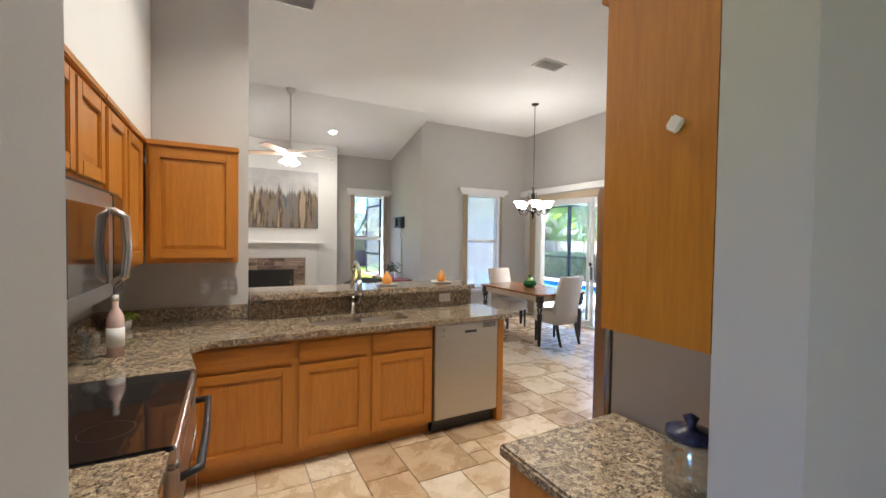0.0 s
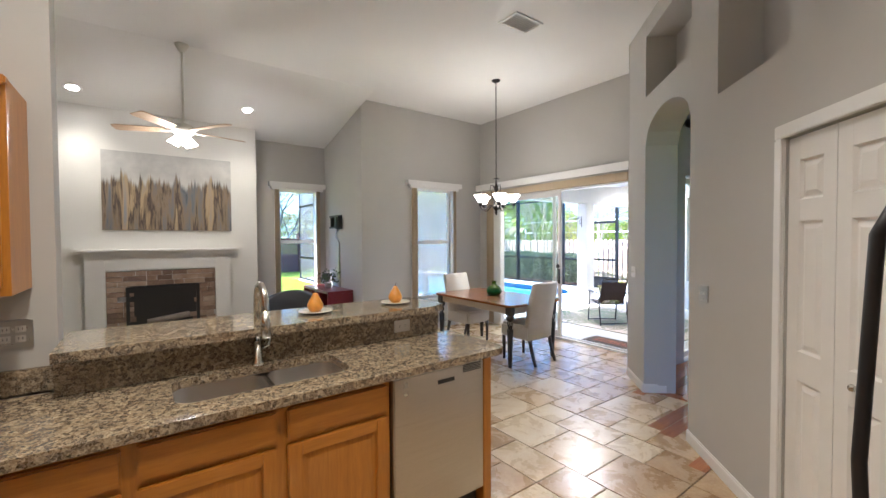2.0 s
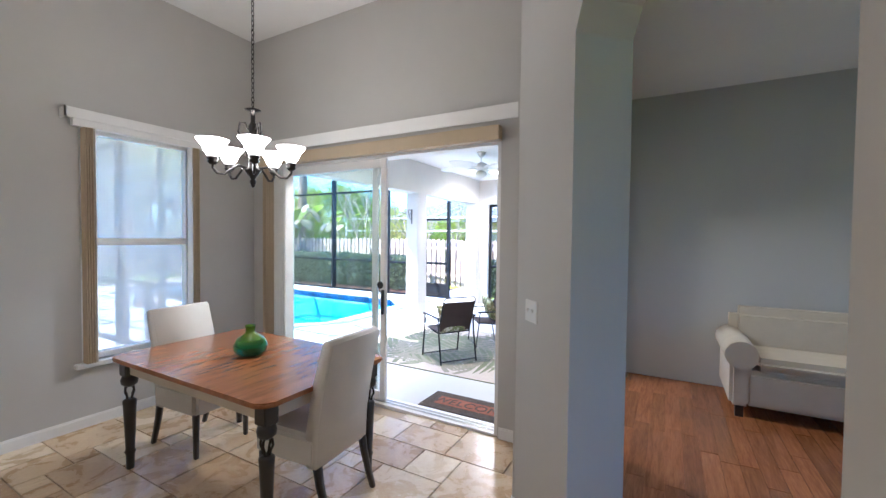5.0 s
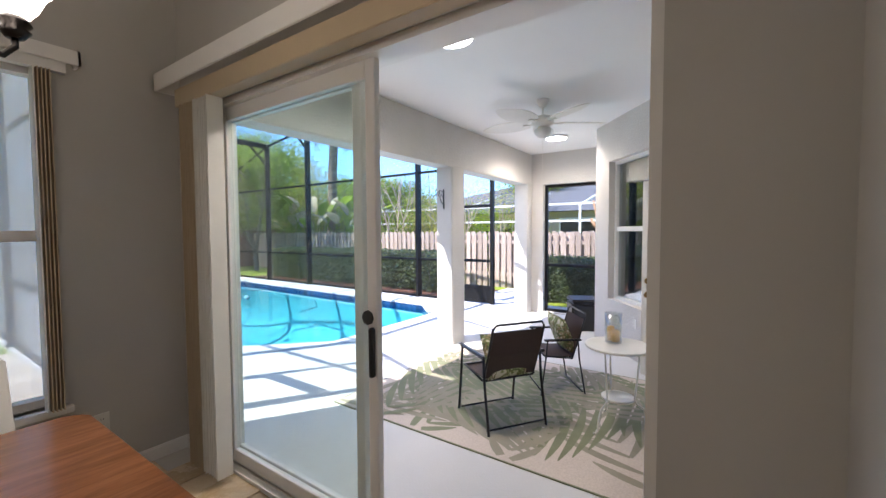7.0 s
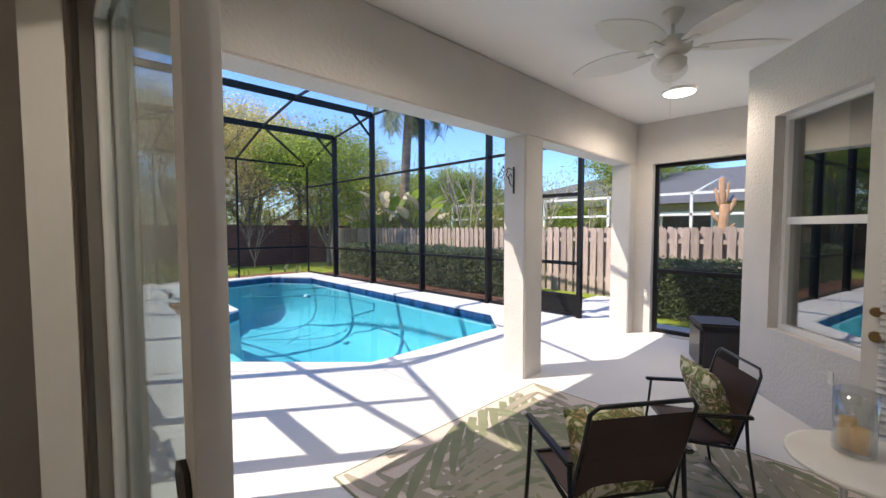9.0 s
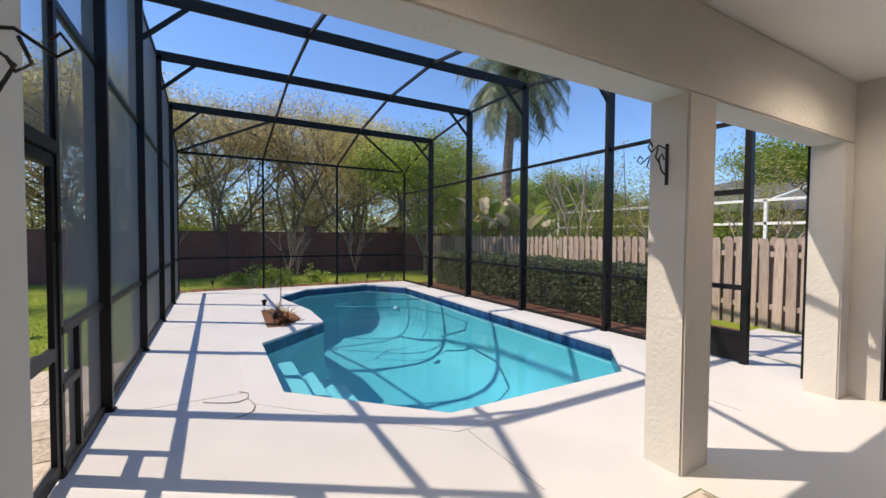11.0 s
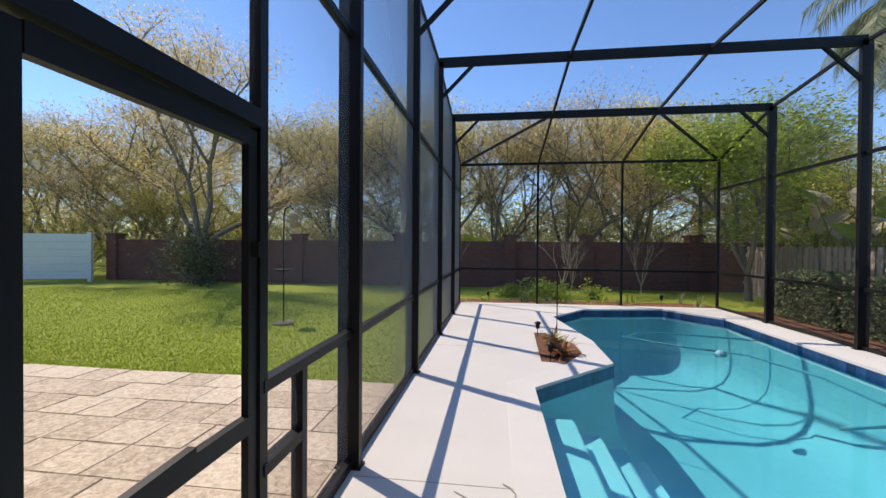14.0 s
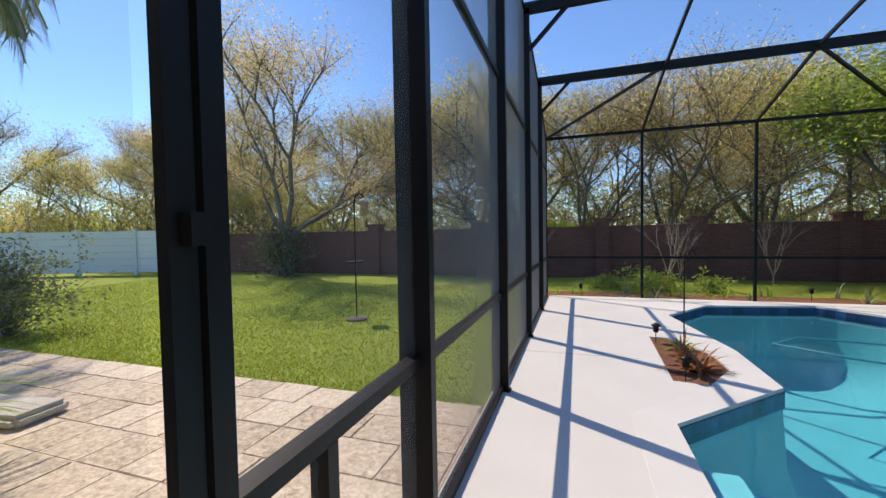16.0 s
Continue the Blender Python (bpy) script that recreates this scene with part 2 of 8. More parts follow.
M_FRIDGE = surface("fridge_side_grey", (0.23, 0.19, 0.15), 0.45, 0.0, 0.06, 3, 260, 0.12, 0.001)
M_TILE = stone_mat("floor_tile", [(0.12, (0.31, 0.19, 0.095)), (0.4, (0.48, 0.335, 0.19)), (0.62, (0.59, 0.46, 0.30)), (0.9, (0.70, 0.615, 0.48))], 0.27, 0.62, 4.5)
M_GROUT = surface("grout", (0.36, 0.275, 0.19), 0.9, vary=0.15, relief=0.2)
M_CARPET = surface("carpet", (0.36, 0.3, 0.25), 1.0, vary=0.12, scale=3, grain=220, relief=0.6, dist=0.01)
M_STUCCO = surface("stucco", (0.60, 0.575, 0.54), 0.9, vary=0.05, scale=2.5, grain=34, relief=0.55, dist=0.012)
M_DECK = surface("deck_concrete", (0.61, 0.60, 0.585), 0.85, vary=0.05, scale=1.3, grain=70, relief=0.25, dist=0.004)
M_COPING = surface("pool_coping", (0.63, 0.62, 0.605), 0.8, vary=0.05, scale=2, grain=60, relief=0.25, dist=0.004)
M_PLASTER = surface("pool_plaster", (0.30, 0.60, 0.67), 0.8, vary=0.06, scale=1.5, grain=30, relief=0.1)
M_WATER = water_mat()
M_CAGE = surface("bronze_aluminium", (0.009, 0.009, 0.010), 0.45, 0.0, 0.15, 5, 90, 0.03, spec=0.22)
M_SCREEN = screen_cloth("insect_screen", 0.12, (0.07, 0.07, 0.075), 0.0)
# lit copy of the screen: sun haze put into its colour and gloss
M_SCREENL = screen_cloth("haze_painted_screen", 0.13, (0.14, 0.14, 0.145), 1.5)
M_GLASS = glass("window_glass", (0.93, 0.97, 0.96))
M_LAWN = grass_mat()

# ---- building blocks ----
def quad_prism(bm, pts, z0, z1):
    """A prism over the plan polygon pts."""
    lo = [bm.verts.new((x, y, z0)) for x, y in pts]
    hi = [bm.verts.new((x, y, z1)) for x, y in pts]
    n = len(pts)
    bm.faces.new(lo[::-1])
    bm.faces.new(hi)
    for i in range(n):
        bm.faces.new((lo[i], lo[(i + 1) % n], hi[(i + 1) % n], hi[i]))


def bx(bm, x0, x1, y0, y1, z0, z1, bev=0.0):
    """A box, its edges rounded by bev."""
    before = len(bm.verts)
    v = [bm.verts.new(p) for p in ((x0, y0, z0), (x1, y0, z0), (x1, y1, z0), (x0, y1, z0), (x0, y0, z1), (x1, y0, z1), (x1, y1, z1), (x0, y1, z1))]
    fs = [bm.faces.new([v[i] for i in f]) for f in ((3, 2, 1, 0), (4, 5, 6, 7), (0, 1, 5, 4), (1, 2, 6, 5), (2, 3, 7, 6), (3, 0, 4, 7))]
    if bev:
        es = list({e for f in fs for e in f.edges})
        bmesh.ops.bevel(bm, geom=es, offset=bev, segments=2, affect="EDGES", clamp_overlap=True)
    return bm


def rod(bm, a, b, r0, r1=None, n=10, caps=True):
    """A round bar from a to b, tapering from r0 to r1."""
    a, b = Vector(a), Vector(b)
    r1 = r0 if r1 is None else r1
    d = (b - a).normalized()
    u = d.orthogonal().normalized()
    w = d.cross(u)
    ring = [[bm.verts.new(p + (u * math.cos(2 * math.pi * i / n) + w * math.sin(2 * math.pi * i / n)) * r) for i in range(n)] for p, r in ((a, r0), (b, r1))]
    for i in range(n):
        f = bm.faces.new((ring[0][i], ring[0][(i + 1) % n], ring[1][(i + 1) % n], ring[1][i]))
        f.smooth = True
    if caps:
        bm.faces.new(ring[0][::-1])
        bm.faces.new(ring[1])


def tube(bm, pts, r, n=8, r_end=None):
    """A round tube through the points."""
    pts = [Vector(p) for p in pts]
    rings = []
    u = None
    for i, p in enumerate(pts):
        d = (pts[min(i + 1, len(pts) - 1)] - pts[max(i - 1, 0)]).normalized()
        u = d.orthogonal().normalized() if u is None else (u - d * u.dot(d)).normalized()
        w = d.cross(u)
        rr = r if r_end is None else r + (r_end - r) * i / (len(pts) - 1)
        rings.append([bm.verts.new(p + (u * math.cos(2 * math.pi * k / n) + w * math.sin(2 * math.pi * k / n)) * rr) for k in range(n)])
    for a, b in zip(rings, rings[1:]):
        for k in range(n):
            f = bm.faces.new((a[k], a[(k + 1) % n], b[(k + 1) % n], b[k]))
            f.smooth = True
    bm.faces.new(rings[0][::-1])
    bm.faces.new(rings[-1])


def lathe(bm, profile, n=20, at=(0, 0, 0)):
    """A turned shape from (radius, height) pairs."""
    ax, ay, az = at
    rings = [[bm.verts.new((ax + max(r, 0.0005) * math.cos(2 * math.pi * i / n), ay + max(r, 0.0005) * math.sin(2 * math.pi * i / n), az + z)) for i in range(n)] for r, z in profile]
    for a, b in zip(rings, rings[1:]):
        for i in range(n):
            f = bm.faces.new((a[i], a[(i + 1) % n], b[(i + 1) % n], b[i]))
            f.smooth = True
    bm.faces.new(rings[0][::-1])
    bm.faces.new(rings[-1])


def arc(cx, cy, r, a0, a1, n):
    return [(cx + r * math.cos(radians(a0 + (a1 - a0) * i / n)), cy + r * math.sin(radians(a0 + (a1 - a0) * i / n))) for i in range(n + 1)]


def mesh_of(name, bm, material):
    me = bpy.data.meshes.new(name)
    bmesh.ops.recalc_face_normals(bm, faces=bm.faces)
    bm.to_mesh(me)
    bm.free()
    me.materials.append(material)
    return me


def thing(name, label, category, at=(0, 0, 0), rz=0, group="", kind=""):
    ob = new(name)
    ob.empty_display_size = 0.05
    ob.matrix_world = pose(*at, 0, 0, rz)
    return tagged(ob, label, category, group, kind)


def part(name, bm, material, parent, label=""):
    ob = new(name, mesh_of(name, bm, material))
    ob.parent = parent
    return tagged(ob, label)


def solid(name, bm, material, label, category, kind="", group="", m=None):
    """A thing that is one mesh."""
    ob = new(name, mesh_of(name, bm, material))
    if m is not None:
        ob.matrix_world = m
    return tagged(ob, label, category, group, kind)


def built(*boxes, bev=0.0):
    bm = bmesh.new()
    for b in boxes:
        bx(bm, *b, bev)
    return bm


def wall(name, p, q, thick, z0, z1, material, label, openings=(), arch=None):
    """A wall along p-q, its thickness to the right of that line, with openings (from, to, low, high) and an arch (from, to, spring, rise)."""
    d = Vector((q[0] - p[0], q[1] - p[1]))
    n = d.length
    bm = bmesh.new()
    cuts = sorted(list(openings) + ([(arch[0], arch[1], z0, z1)] if arch else []))
    x = 0.0
    for a, b, lo, hi in cuts:
        if a > x:
            bx(bm, x, a, -thick, 0, z0, z1)
        if lo > z0:
            bx(bm, a, b, -thick, 0, z0, lo)
        if hi < z1:
            bx(bm, a, b, -thick, 0, hi, z1)
        x = b
    if n > x:
        bx(bm, x, n, -thick, 0, z0, z1)
    if arch:
        a, b, spring, rise, top = arch
        k = 18
        for i in range(k):
            u0, u1 = i / k, (i + 1) / k
            h0, h1 = (spring + rise * math.sqrt(max(0, 1 - (2 * u - 1) ** 2)) for u in (u0, u1))
            xa, xb = a + (b - a) * u0, a + (b - a) * u1
            vs = [bm.verts.new(c) for c in ((xa, -thick, h0), (xb, -thick, h1), (xb, 0, h1), (xa, 0, h0), (xa, -thick, top), (xb, -thick, top), (xb, 0, top), (xa, 0, top))]
            for f in ((3, 2, 1, 0), (4, 5, 6, 7), (0, 1, 5, 4), (2, 3, 7, 6)) + (((3, 0, 4, 7),) if i == 0 else ()) + (((1, 2, 6, 5),) if i == k - 1 else ()):
                bm.faces.new([vs[j] for j in f])
    ang = math.degrees(math.atan2(d.y, d.x))
    return solid(name, bm, material, label, "wall", "structure", m=pose(p[0], p[1], 0, 0, 0, ang))


# ---- plan of the house ----
FLAT = 3.72                # height of the flat ceiling
NY, SX = 6.82, 5.60        # inner faces of the nook's window wall and of the patio door wall
TH = 0.16
GREY = "smooth light grey painted wall"

floor_base = solid("floor", built((-2.2, 5.76, -2.6, 6.9, -0.2, -0.012)), M_GROUT, "mixed beige travertine-look tile floor with tan grout", "floor", "structure")
solid("floor_living", built((-3.4, 3.25, 6.9, 8.5, -0.2, -0.004)), M_CARPET, "beige carpet floor of the living room", "floor", "structure")

# doorway wall where the walk begins, kitchen walls
wall("wall_doorway", (-2.2, 0.42), (2.35, 0.42), 0.14, 0, FLAT, M_WALL, GREY, [(2.087, 2.99, 0, 2.5)])
wall("wall_hall_back", (2.4, -2.5), (-2.2, -2.5), 0.12, 0, FLAT, M_WALL, GREY)
# unseen wall added to stop sky light; its opening admits some daylight
wall("wall_hall_left", (-2.08, -2.6), (-2.08, 0.28), 0.12, 0, FLAT, M_WALL, GREY, [(1.0, 2.0, 0.9, 2.1)])
wall("wall_hall_side", (2.35, 0.28), (2.35, -2.6), 0.12, 0, FLAT, M_WALL, GREY)
wall("wall_kitchen_left", (-0.80, 0.42), (-0.80, 3.6), -0.14, 0, FLAT, M_WALL, GREY)
solid("soffit", built((-0.80, -0.475, 0.43, 3.44, 2.145, FLAT - 0.004)), M_SOFFITW, "white painted bulkhead above the wall cabinets", "wall", "structure")
wall("wall_kitchen_back", (-0.8, 3.45), (0.135, 3.45), -0.14, 0, FLAT, M_WALL, GREY)
wall("wall_bar", (0.137, 3.33), (2.02, 3.33), -0.14, 0, 1.07, M_WALL, "grey half wall under the raised breakfast bar")
# living room
wall("wall_living_left", (-3.3, 3.6), (-3.3, 8.5), 0.14, 0, FLAT, M_WALL, GREY)
wall("wall_living_back", (-0.8, 3.46), (-3.4, 3.46), 0.14, 0, FLAT, M_WALL, GREY)
wall("wall_living_window", (-3.4, 8.40), (3.32, 8.40), -TH, 0, FLAT, M_WALL, GREY, [(5.65, 6.43, 0.55, 2.45)])
wall("wall_media", (3.15, 8.40), (3.15, NY + TH), -0.16, 0, FLAT, M_WALL, GREY)
# breakfast nook
wall("wall_nook_window", (3.15, NY), (SX + 0.18, NY), -TH, 0, FLAT, M_WALL, GREY, [(0.9, 1.79, 0.53, 2.44)])
wall("wall_patio_door", (SX, NY), (SX, 3.3), -0.18, 0, FLAT, M_WALL, GREY, [(0.4, 2.96, 0, 2.34)])
wall("wall_nook_return", (5.6, 3.47), (4.84, 3.47), -0.14, 0, FLAT, M_WALL, GREY)

# the diagonal wall with arch, wall niches and pantry
DG0, DG1 = (2.06, 0.68), (4.85, 3.47)
dl = math.hypot(DG1[0] - DG0[0], DG1[1] - DG0[1])
A0, A1 = 2.425, 3.41        # arch
diag = wall("wall_diagonal", DG0, DG1, 0.3, 0, FLAT, M_WALL, "grey diagonal wall with an arched opening and wall niches",
            [(0.52, 1.37, 0, 2.05), (1.37, 2.04, 2.5, 3.54)], (A0, A1, 2.47, 0.27, 2.95))
# openings above the arch are niches with a closed back
NB = pose(DG0[0], DG0[1], 0, 0, 0, 45)
solid("niche_back", built((1.30, 2.05, -0.302, -0.27, 2.47, 3.57), (A0 - 0.02, A1 + 0.02, -0.302, -0.28, 2.93, FLAT)), M_WALL, "grey back of the wall niches", "wall", "structure", m=NB)
solid("niche_top", built((A0 + 0.0, A1, -0.28, -0.002, 3.54, FLAT - 0.003)), M_WALL, "grey head of the niche above the arch", "wall", "structure", m=NB)

# ceilings
solid("ceiling", built((-2.3, 5.8, -2.7, 6.38, FLAT, FLAT + 0.12), (3.14, 5.8, 6.38, 7.05, FLAT, FLAT + 0.12), (-3.5, -2.3, 3.4, 6.38, FLAT, FLAT + 0.12)), M_CEIL, "white flat ceiling", "ceiling", "structure")
bm = bmesh.new()
vs = [bm.verts.new(c) for c in ((-3.5, 6.38, FLAT), (3.16, 6.38, FLAT), (3.16, 8.55, 3.209), (-3.5, 8.55, 3.209), (-3.5, 6.38, FLAT + 0.12), (3.16, 6.38, FLAT + 0.12), (3.16, 8.55, 3.329), (-3.5, 8.55, 3.329))]
for f in ((3, 2, 1, 0), (4, 5, 6, 7), (0, 1, 5, 4), (1, 2, 6, 5), (2, 3, 7, 6), (3, 0, 4, 7)):
    bm.faces.new([vs[i] for i in f])
solid("ceiling_sloped", bm, M_CEIL, "white sloping ceiling of the living room", "ceiling", "structure")

# room behind the arch
M_FLOORW = wood("red_oak_floor", (0.20, 0.06, 0.022), (0.42, 0.165, 0.06), 0.22, (1.2, 12, 12), 0.3, 20, 0.25)
bm = bmesh.new()
quad_prism(bm, [(2.5, -1.8), (8.1, -1.8), (8.1, 3.32), (4.96, 3.32), (2.5, 0.86)], -0.2, -0.008)
solid("floor_den_base", bm, M_FLOORW, "reddish wood strip floor of the den", "floor", "structure")
wall("wall_den_back", (8.0, 3.3), (8.0, -1.8), 0.14, 0, 3.2, M_WALL, "warm grey wall of the den")
# the opening in this end wall is added to brighten the den
wall("wall_den_end", (8.1, -1.8), (3.4, -1.8), 0.14, 0, 3.2, M_WALL, "warm grey wall of the den", [(2.2, 3.5, 0.9, 2.2)])
wall("wall_den_lanai", (5.62, 3.3), (8.14, 3.3), -0.16, 0, 3.2, M_WALL, "warm grey wall of the den beside the sliding door", [(0.25, 2.2, 0, 2.34)])
bm = bmesh.new()
quad_prism(bm, [(2.5, -1.9), (8.15, -1.9), (8.15, 3.46), (5.26, 3.46), (2.5, 0.70)], 3.2, 3.3)
solid("ceiling_den", bm, M_CEIL, "white ceiling of the den", "ceiling", "structure")
wall("wall_den_side", (2.47, -1.8), (2.47, 0.5), 0.1, 0, 3.2, M_WALL, "warm grey wall of the den")

# ---- lanai shell ----
LZ = 2.935                 # lanai ceiling
LB0, LB1 = 6.67, 6.93      # beam along the pool side
LE = 11.50                 # end wall
ground_z = -0.06
solid("ceiling_lanai", built((5.78, LE + 0.3, 3.3, LB1 + 0.02, LZ, LZ + 0.1)), M_CEIL, "white painted lanai ceiling", "ceiling", "structure")
solid("beam", built((5.78, LE, LB0, LB1, 2.37, LZ - 0.002), bev=0.012), M_STUCCO, "grey stucco beam above the lanai opening", "beam", "structure")
wall("wall_lanai_end", (LE, LB1 + 0.02), (LE, 3.3), -0.22, -0.05, LZ, M_STUCCO, "grey stucco end wall with a screened opening", [(0.50, 1.68, 0.02, 2.365)])
col = thing("column", "square grey stucco column at the lanai's edge", "column", (0, 0, 0), kind="structure")
part("shaft", built((8.79, 9.10, LB0 - 0.003, LB1 - 0.006, -0.02, 2.38), bev=0.012), M_STUCCO, col)
col = thing("column", "square grey stucco column at the lanai's edge", "column", (0, 0, 0), kind="structure")
part("shaft", built((11.28, LE - 0.003, LB0 - 0.003, LB1 - 0.006, -0.02, 2.38), bev=0.012), M_STUCCO, col)
# bay of the bedroom
BA, BB = (10.24, 5.2), (9.02, 4.22)
wall("wall_bay", BA, BB, -0.2, -0.05, LZ, M_STUCCO, "grey stucco bay wall with a double-hung window", [(0.38, 1.28, 0.62, 2.42)])
wall("wall_bay_side", (LE, 5.2), (10.24, 5.2), -0.2, -0.05, LZ, M_STUCCO, "grey stucco wall of the bay")
wall("wall_bay_door", (9.02, 4.22), (8.55, 3.3), -0.2, -0.05, LZ, M_STUCCO, "grey stucco wall beside the open glazed door", [(0.08, 0.84, 0, 1.96)])
# outer skin of the house beyond the rooms
solid("facade", built((3.32, SX + 0.17, NY + TH, NY + TH + 0.03, -0.06, 2.44 - 1.93), (3.32, 4.03, NY + TH, NY + TH + 0.03, 0.51, 2.7), (4.96, SX + 0.17, NY + TH, NY + TH + 0.03, 0.51, 2.7), (4.03, 4.96, NY + TH, NY + TH + 0.03, 2.46, 2.7)), M_STUCCO, "grey stucco outer wall round the nook window", "wall", "structure")
solid("eaves", built((3.2, 5.8, NY + TH, 7.55, 2.72, 2.84), (-3.6, 3.2, 8.57, 8.95, 2.85, 2.97), (5.8, LE + 0.5, LB1 + 0.02, 7.5, 2.95, 3.05)), M_TRIM, "white boxed eaves of the house roof", "eaves", "structure")

# ---- ground, deck, pool ----
POOL = [(6.84, 9.28), (8.0, 8.13), (10.22, 8.13), (10.95, 8.86), (11.12, 16.0), (10.3, 17.1), (8.45, 16.75), (7.6, 15.6), (7.92, 13.5), (7.9, 12.3), (6.83, 11.26)]
DECK = [(5.38, 6.6), (5.78, 6.6), (5.78, 3.3), (12.25, 3.3), (12.25, 8.2), (11.8, 8.2), (11.8, 17.5), (5.38, 17.5)]


def sheet_with_hole(name, outer, holes, z, material, label, category):
    """A flat sheet with holes, filled by triangles."""
    bm = bmesh.new()
    edges = []
    for loop in [outer, *holes]:
        vs = [bm.verts.new((x, y, z)) for x, y in loop]
        edges += [bm.edges.new((vs[i], vs[(i + 1) % len(vs)])) for i in range(len(vs))]
    bmesh.ops.triangle_fill(bm, use_beauty=True, use_dissolve=False, edges=edges)
    for f in bm.faces:
        if f.normal.z < 0:
            f.normal_flip()
    return bm


def grown(poly, d):
    """The polygon pushed outward by d (counter-clockwise input)."""
    out = []
    n = len(poly)
    for i in range(n):
        p0, p1, p2 = Vector(poly[i - 1]), Vector(poly[i]), Vector(poly[(i + 1) % n])
        a, b = (p1 - p0).normalized(), (p2 - p1).normalized()
        na, nb = Vector((a.y, -a.x)), Vector((b.y, -b.x))
        k = (na + nb) / max(0.35, 1 + na.dot(nb))
        out.append(tuple(p1 + k * d))
    return out


COPE = grown(POOL, 0.3)
BED = [(7.06, 14.0), (7.0, 12.25), (7.3, 12.2), (7.62, 12.75), (7.6, 13.3), (7.3, 13.95)]
bm = sheet_with_hole("deck", DECK, [grown(POOL, 0.02), BED[::-1]], 0.0, M_DECK, "", "")
ext = bmesh.ops.extrude_face_region(bm, geom=list(bm.faces))
for v in [g for g in ext["geom"] if isinstance(g, bmesh.types.BMVert)]:
    v.co.z -= 0.12
solid("pavement", bm, M_DECK, "white painted concrete pool deck", "deck", "structure")
bm = sheet_with_hole("coping", COPE, [POOL], 0.005, M_COPING, "", "")
ext = bmesh.ops.extrude_face_region(bm, geom=list(bm.faces))
for v in [g for g in ext["geom"] if isinstance(g, bmesh.types.BMVert)]:
    v.co.z -= 0.09
solid("pool_coping", bm, M_COPING, "white concrete coping round the pool", "coping", "structure")
bm = bmesh.new()
rings = [[bm.verts.new((x, y, z)) for x, y in grown(POOL, d)] for d, z in ((0.012, -0.05), (-0.03, -0.75), (-0.1, -1.0), (-0.25, -1.18), (-0.5, -1.3), (-0.85, -1.36))]
bm.faces.new(rings[-1]).smooth = True
for a, b in zip(rings, rings[1:]):
    for i in range(len(a)):
        bm.faces.new((a[i], a[(i + 1) % len(a)], b[(i + 1) % len(b)], b[i])).smooth = True
solid("pool_shell", bm, M_PLASTER, "pale blue plastered pool basin", "pool", "structure")
bm = bmesh.new()
bm.faces.new([bm.verts.new((x, y, -0.115)) for x, y in grown(POOL, 0.01)])
pool_water = solid("water", bm, M_WATER, "clear turquoise pool water with soft ripples", "water", "structure")
if pool_water.data.polygons[0].normal.z < 0:
    pool_water.data.flip_normals()

# the ground is one sheet to the horizon
bm = sheet_with_hole("ground", [(-400, -400), (400, -400), (400, 400), (-400, 400)], [[(-3.2, -2.4), (12.2, -2.4), (12.2, 8.0), (11.7, 8.0), (11.7, 17.4), (5.5, 17.4), (5.5, 8.5), (-3.2, 8.5)][::-1]], ground_z, M_LAWN, "", "")
solid("ground", bm, M_LAWN, "bright green mown lawn and soil beyond the house", "lawn", "structure")

# ---- screened pool enclosure ----
CL, CR, CF = 5.45, 11.72, 17.5
FRAMES = [(9.55, 4.18), (11.57, 4.5), (13.6, 4.5), (15.62, 4.22)]
PURL = [7.55, 9.62]
cage = thing("pool_enclosure", "dark bronze aluminium pool cage with insect screens", "pool enclosure", (CL, 7.0, 0))
CO = Vector((CL, 7.0, 0))


def bar(name, a, b, w, h, parent, material=None, label=""):
    """A rectangular profile from a to b; w across, h in the upright plane."""
    a, b = Vector(a) - CO, Vector(b) - CO
    d = (b - a).normalized()
    side = Vector((0, 0, 1)).cross(d)
    side = side.normalized() if side.length > 1e-3 else Vector((1, 0, 0))
    up = d.cross(side)
    bm = bmesh.new()
    vs = [[bm.verts.new(p + side * sx * w / 2 + up * sy * h / 2) for sx, sy in ((-1, -1), (1, -1), (1, 1), (-1, 1))] for p in (a, b)]
    bm.faces.new(vs[0][::-1])
    bm.faces.new(vs[1])
    for i in range(4):
        bm.faces.new((vs[0][i], vs[0][(i + 1) % 4], vs[1][(i + 1) % 4], vs[1][i]))
    return part(name, bm, material or M_CAGE, parent, label)


def pane(name, pts, parent, material):
    bm = bmesh.new()
    bm.faces.new([bm.verts.new(Vector(p) - CO) for p in pts])
    return part(name, bm, material, parent)


# frames across the pool
for y, z in FRAMES:
    for x in (CL, CR):
        p = bar("post", (x, y, 0), (x, y, z), 0.15, 0.06, cage)
        bm = bmesh.new()
        bx(bm, x - 0.09 - CO.x, x + 0.09 - CO.x, y - 0.05 - CO.y, y + 0.05 - CO.y, 0.0, 0.014)
        part("base_plate", bm, M_CAGE, p)
    bar("beam", (CL, y, z), (CR, y, z), 0.06, 0.15, cage)
    for x, s in ((CL, 1), (CR, -1)):
        bar("knee_brace", (x, y, z - 0.62), (x + s * 0.62, y, z), 0.045, 0.05, cage)
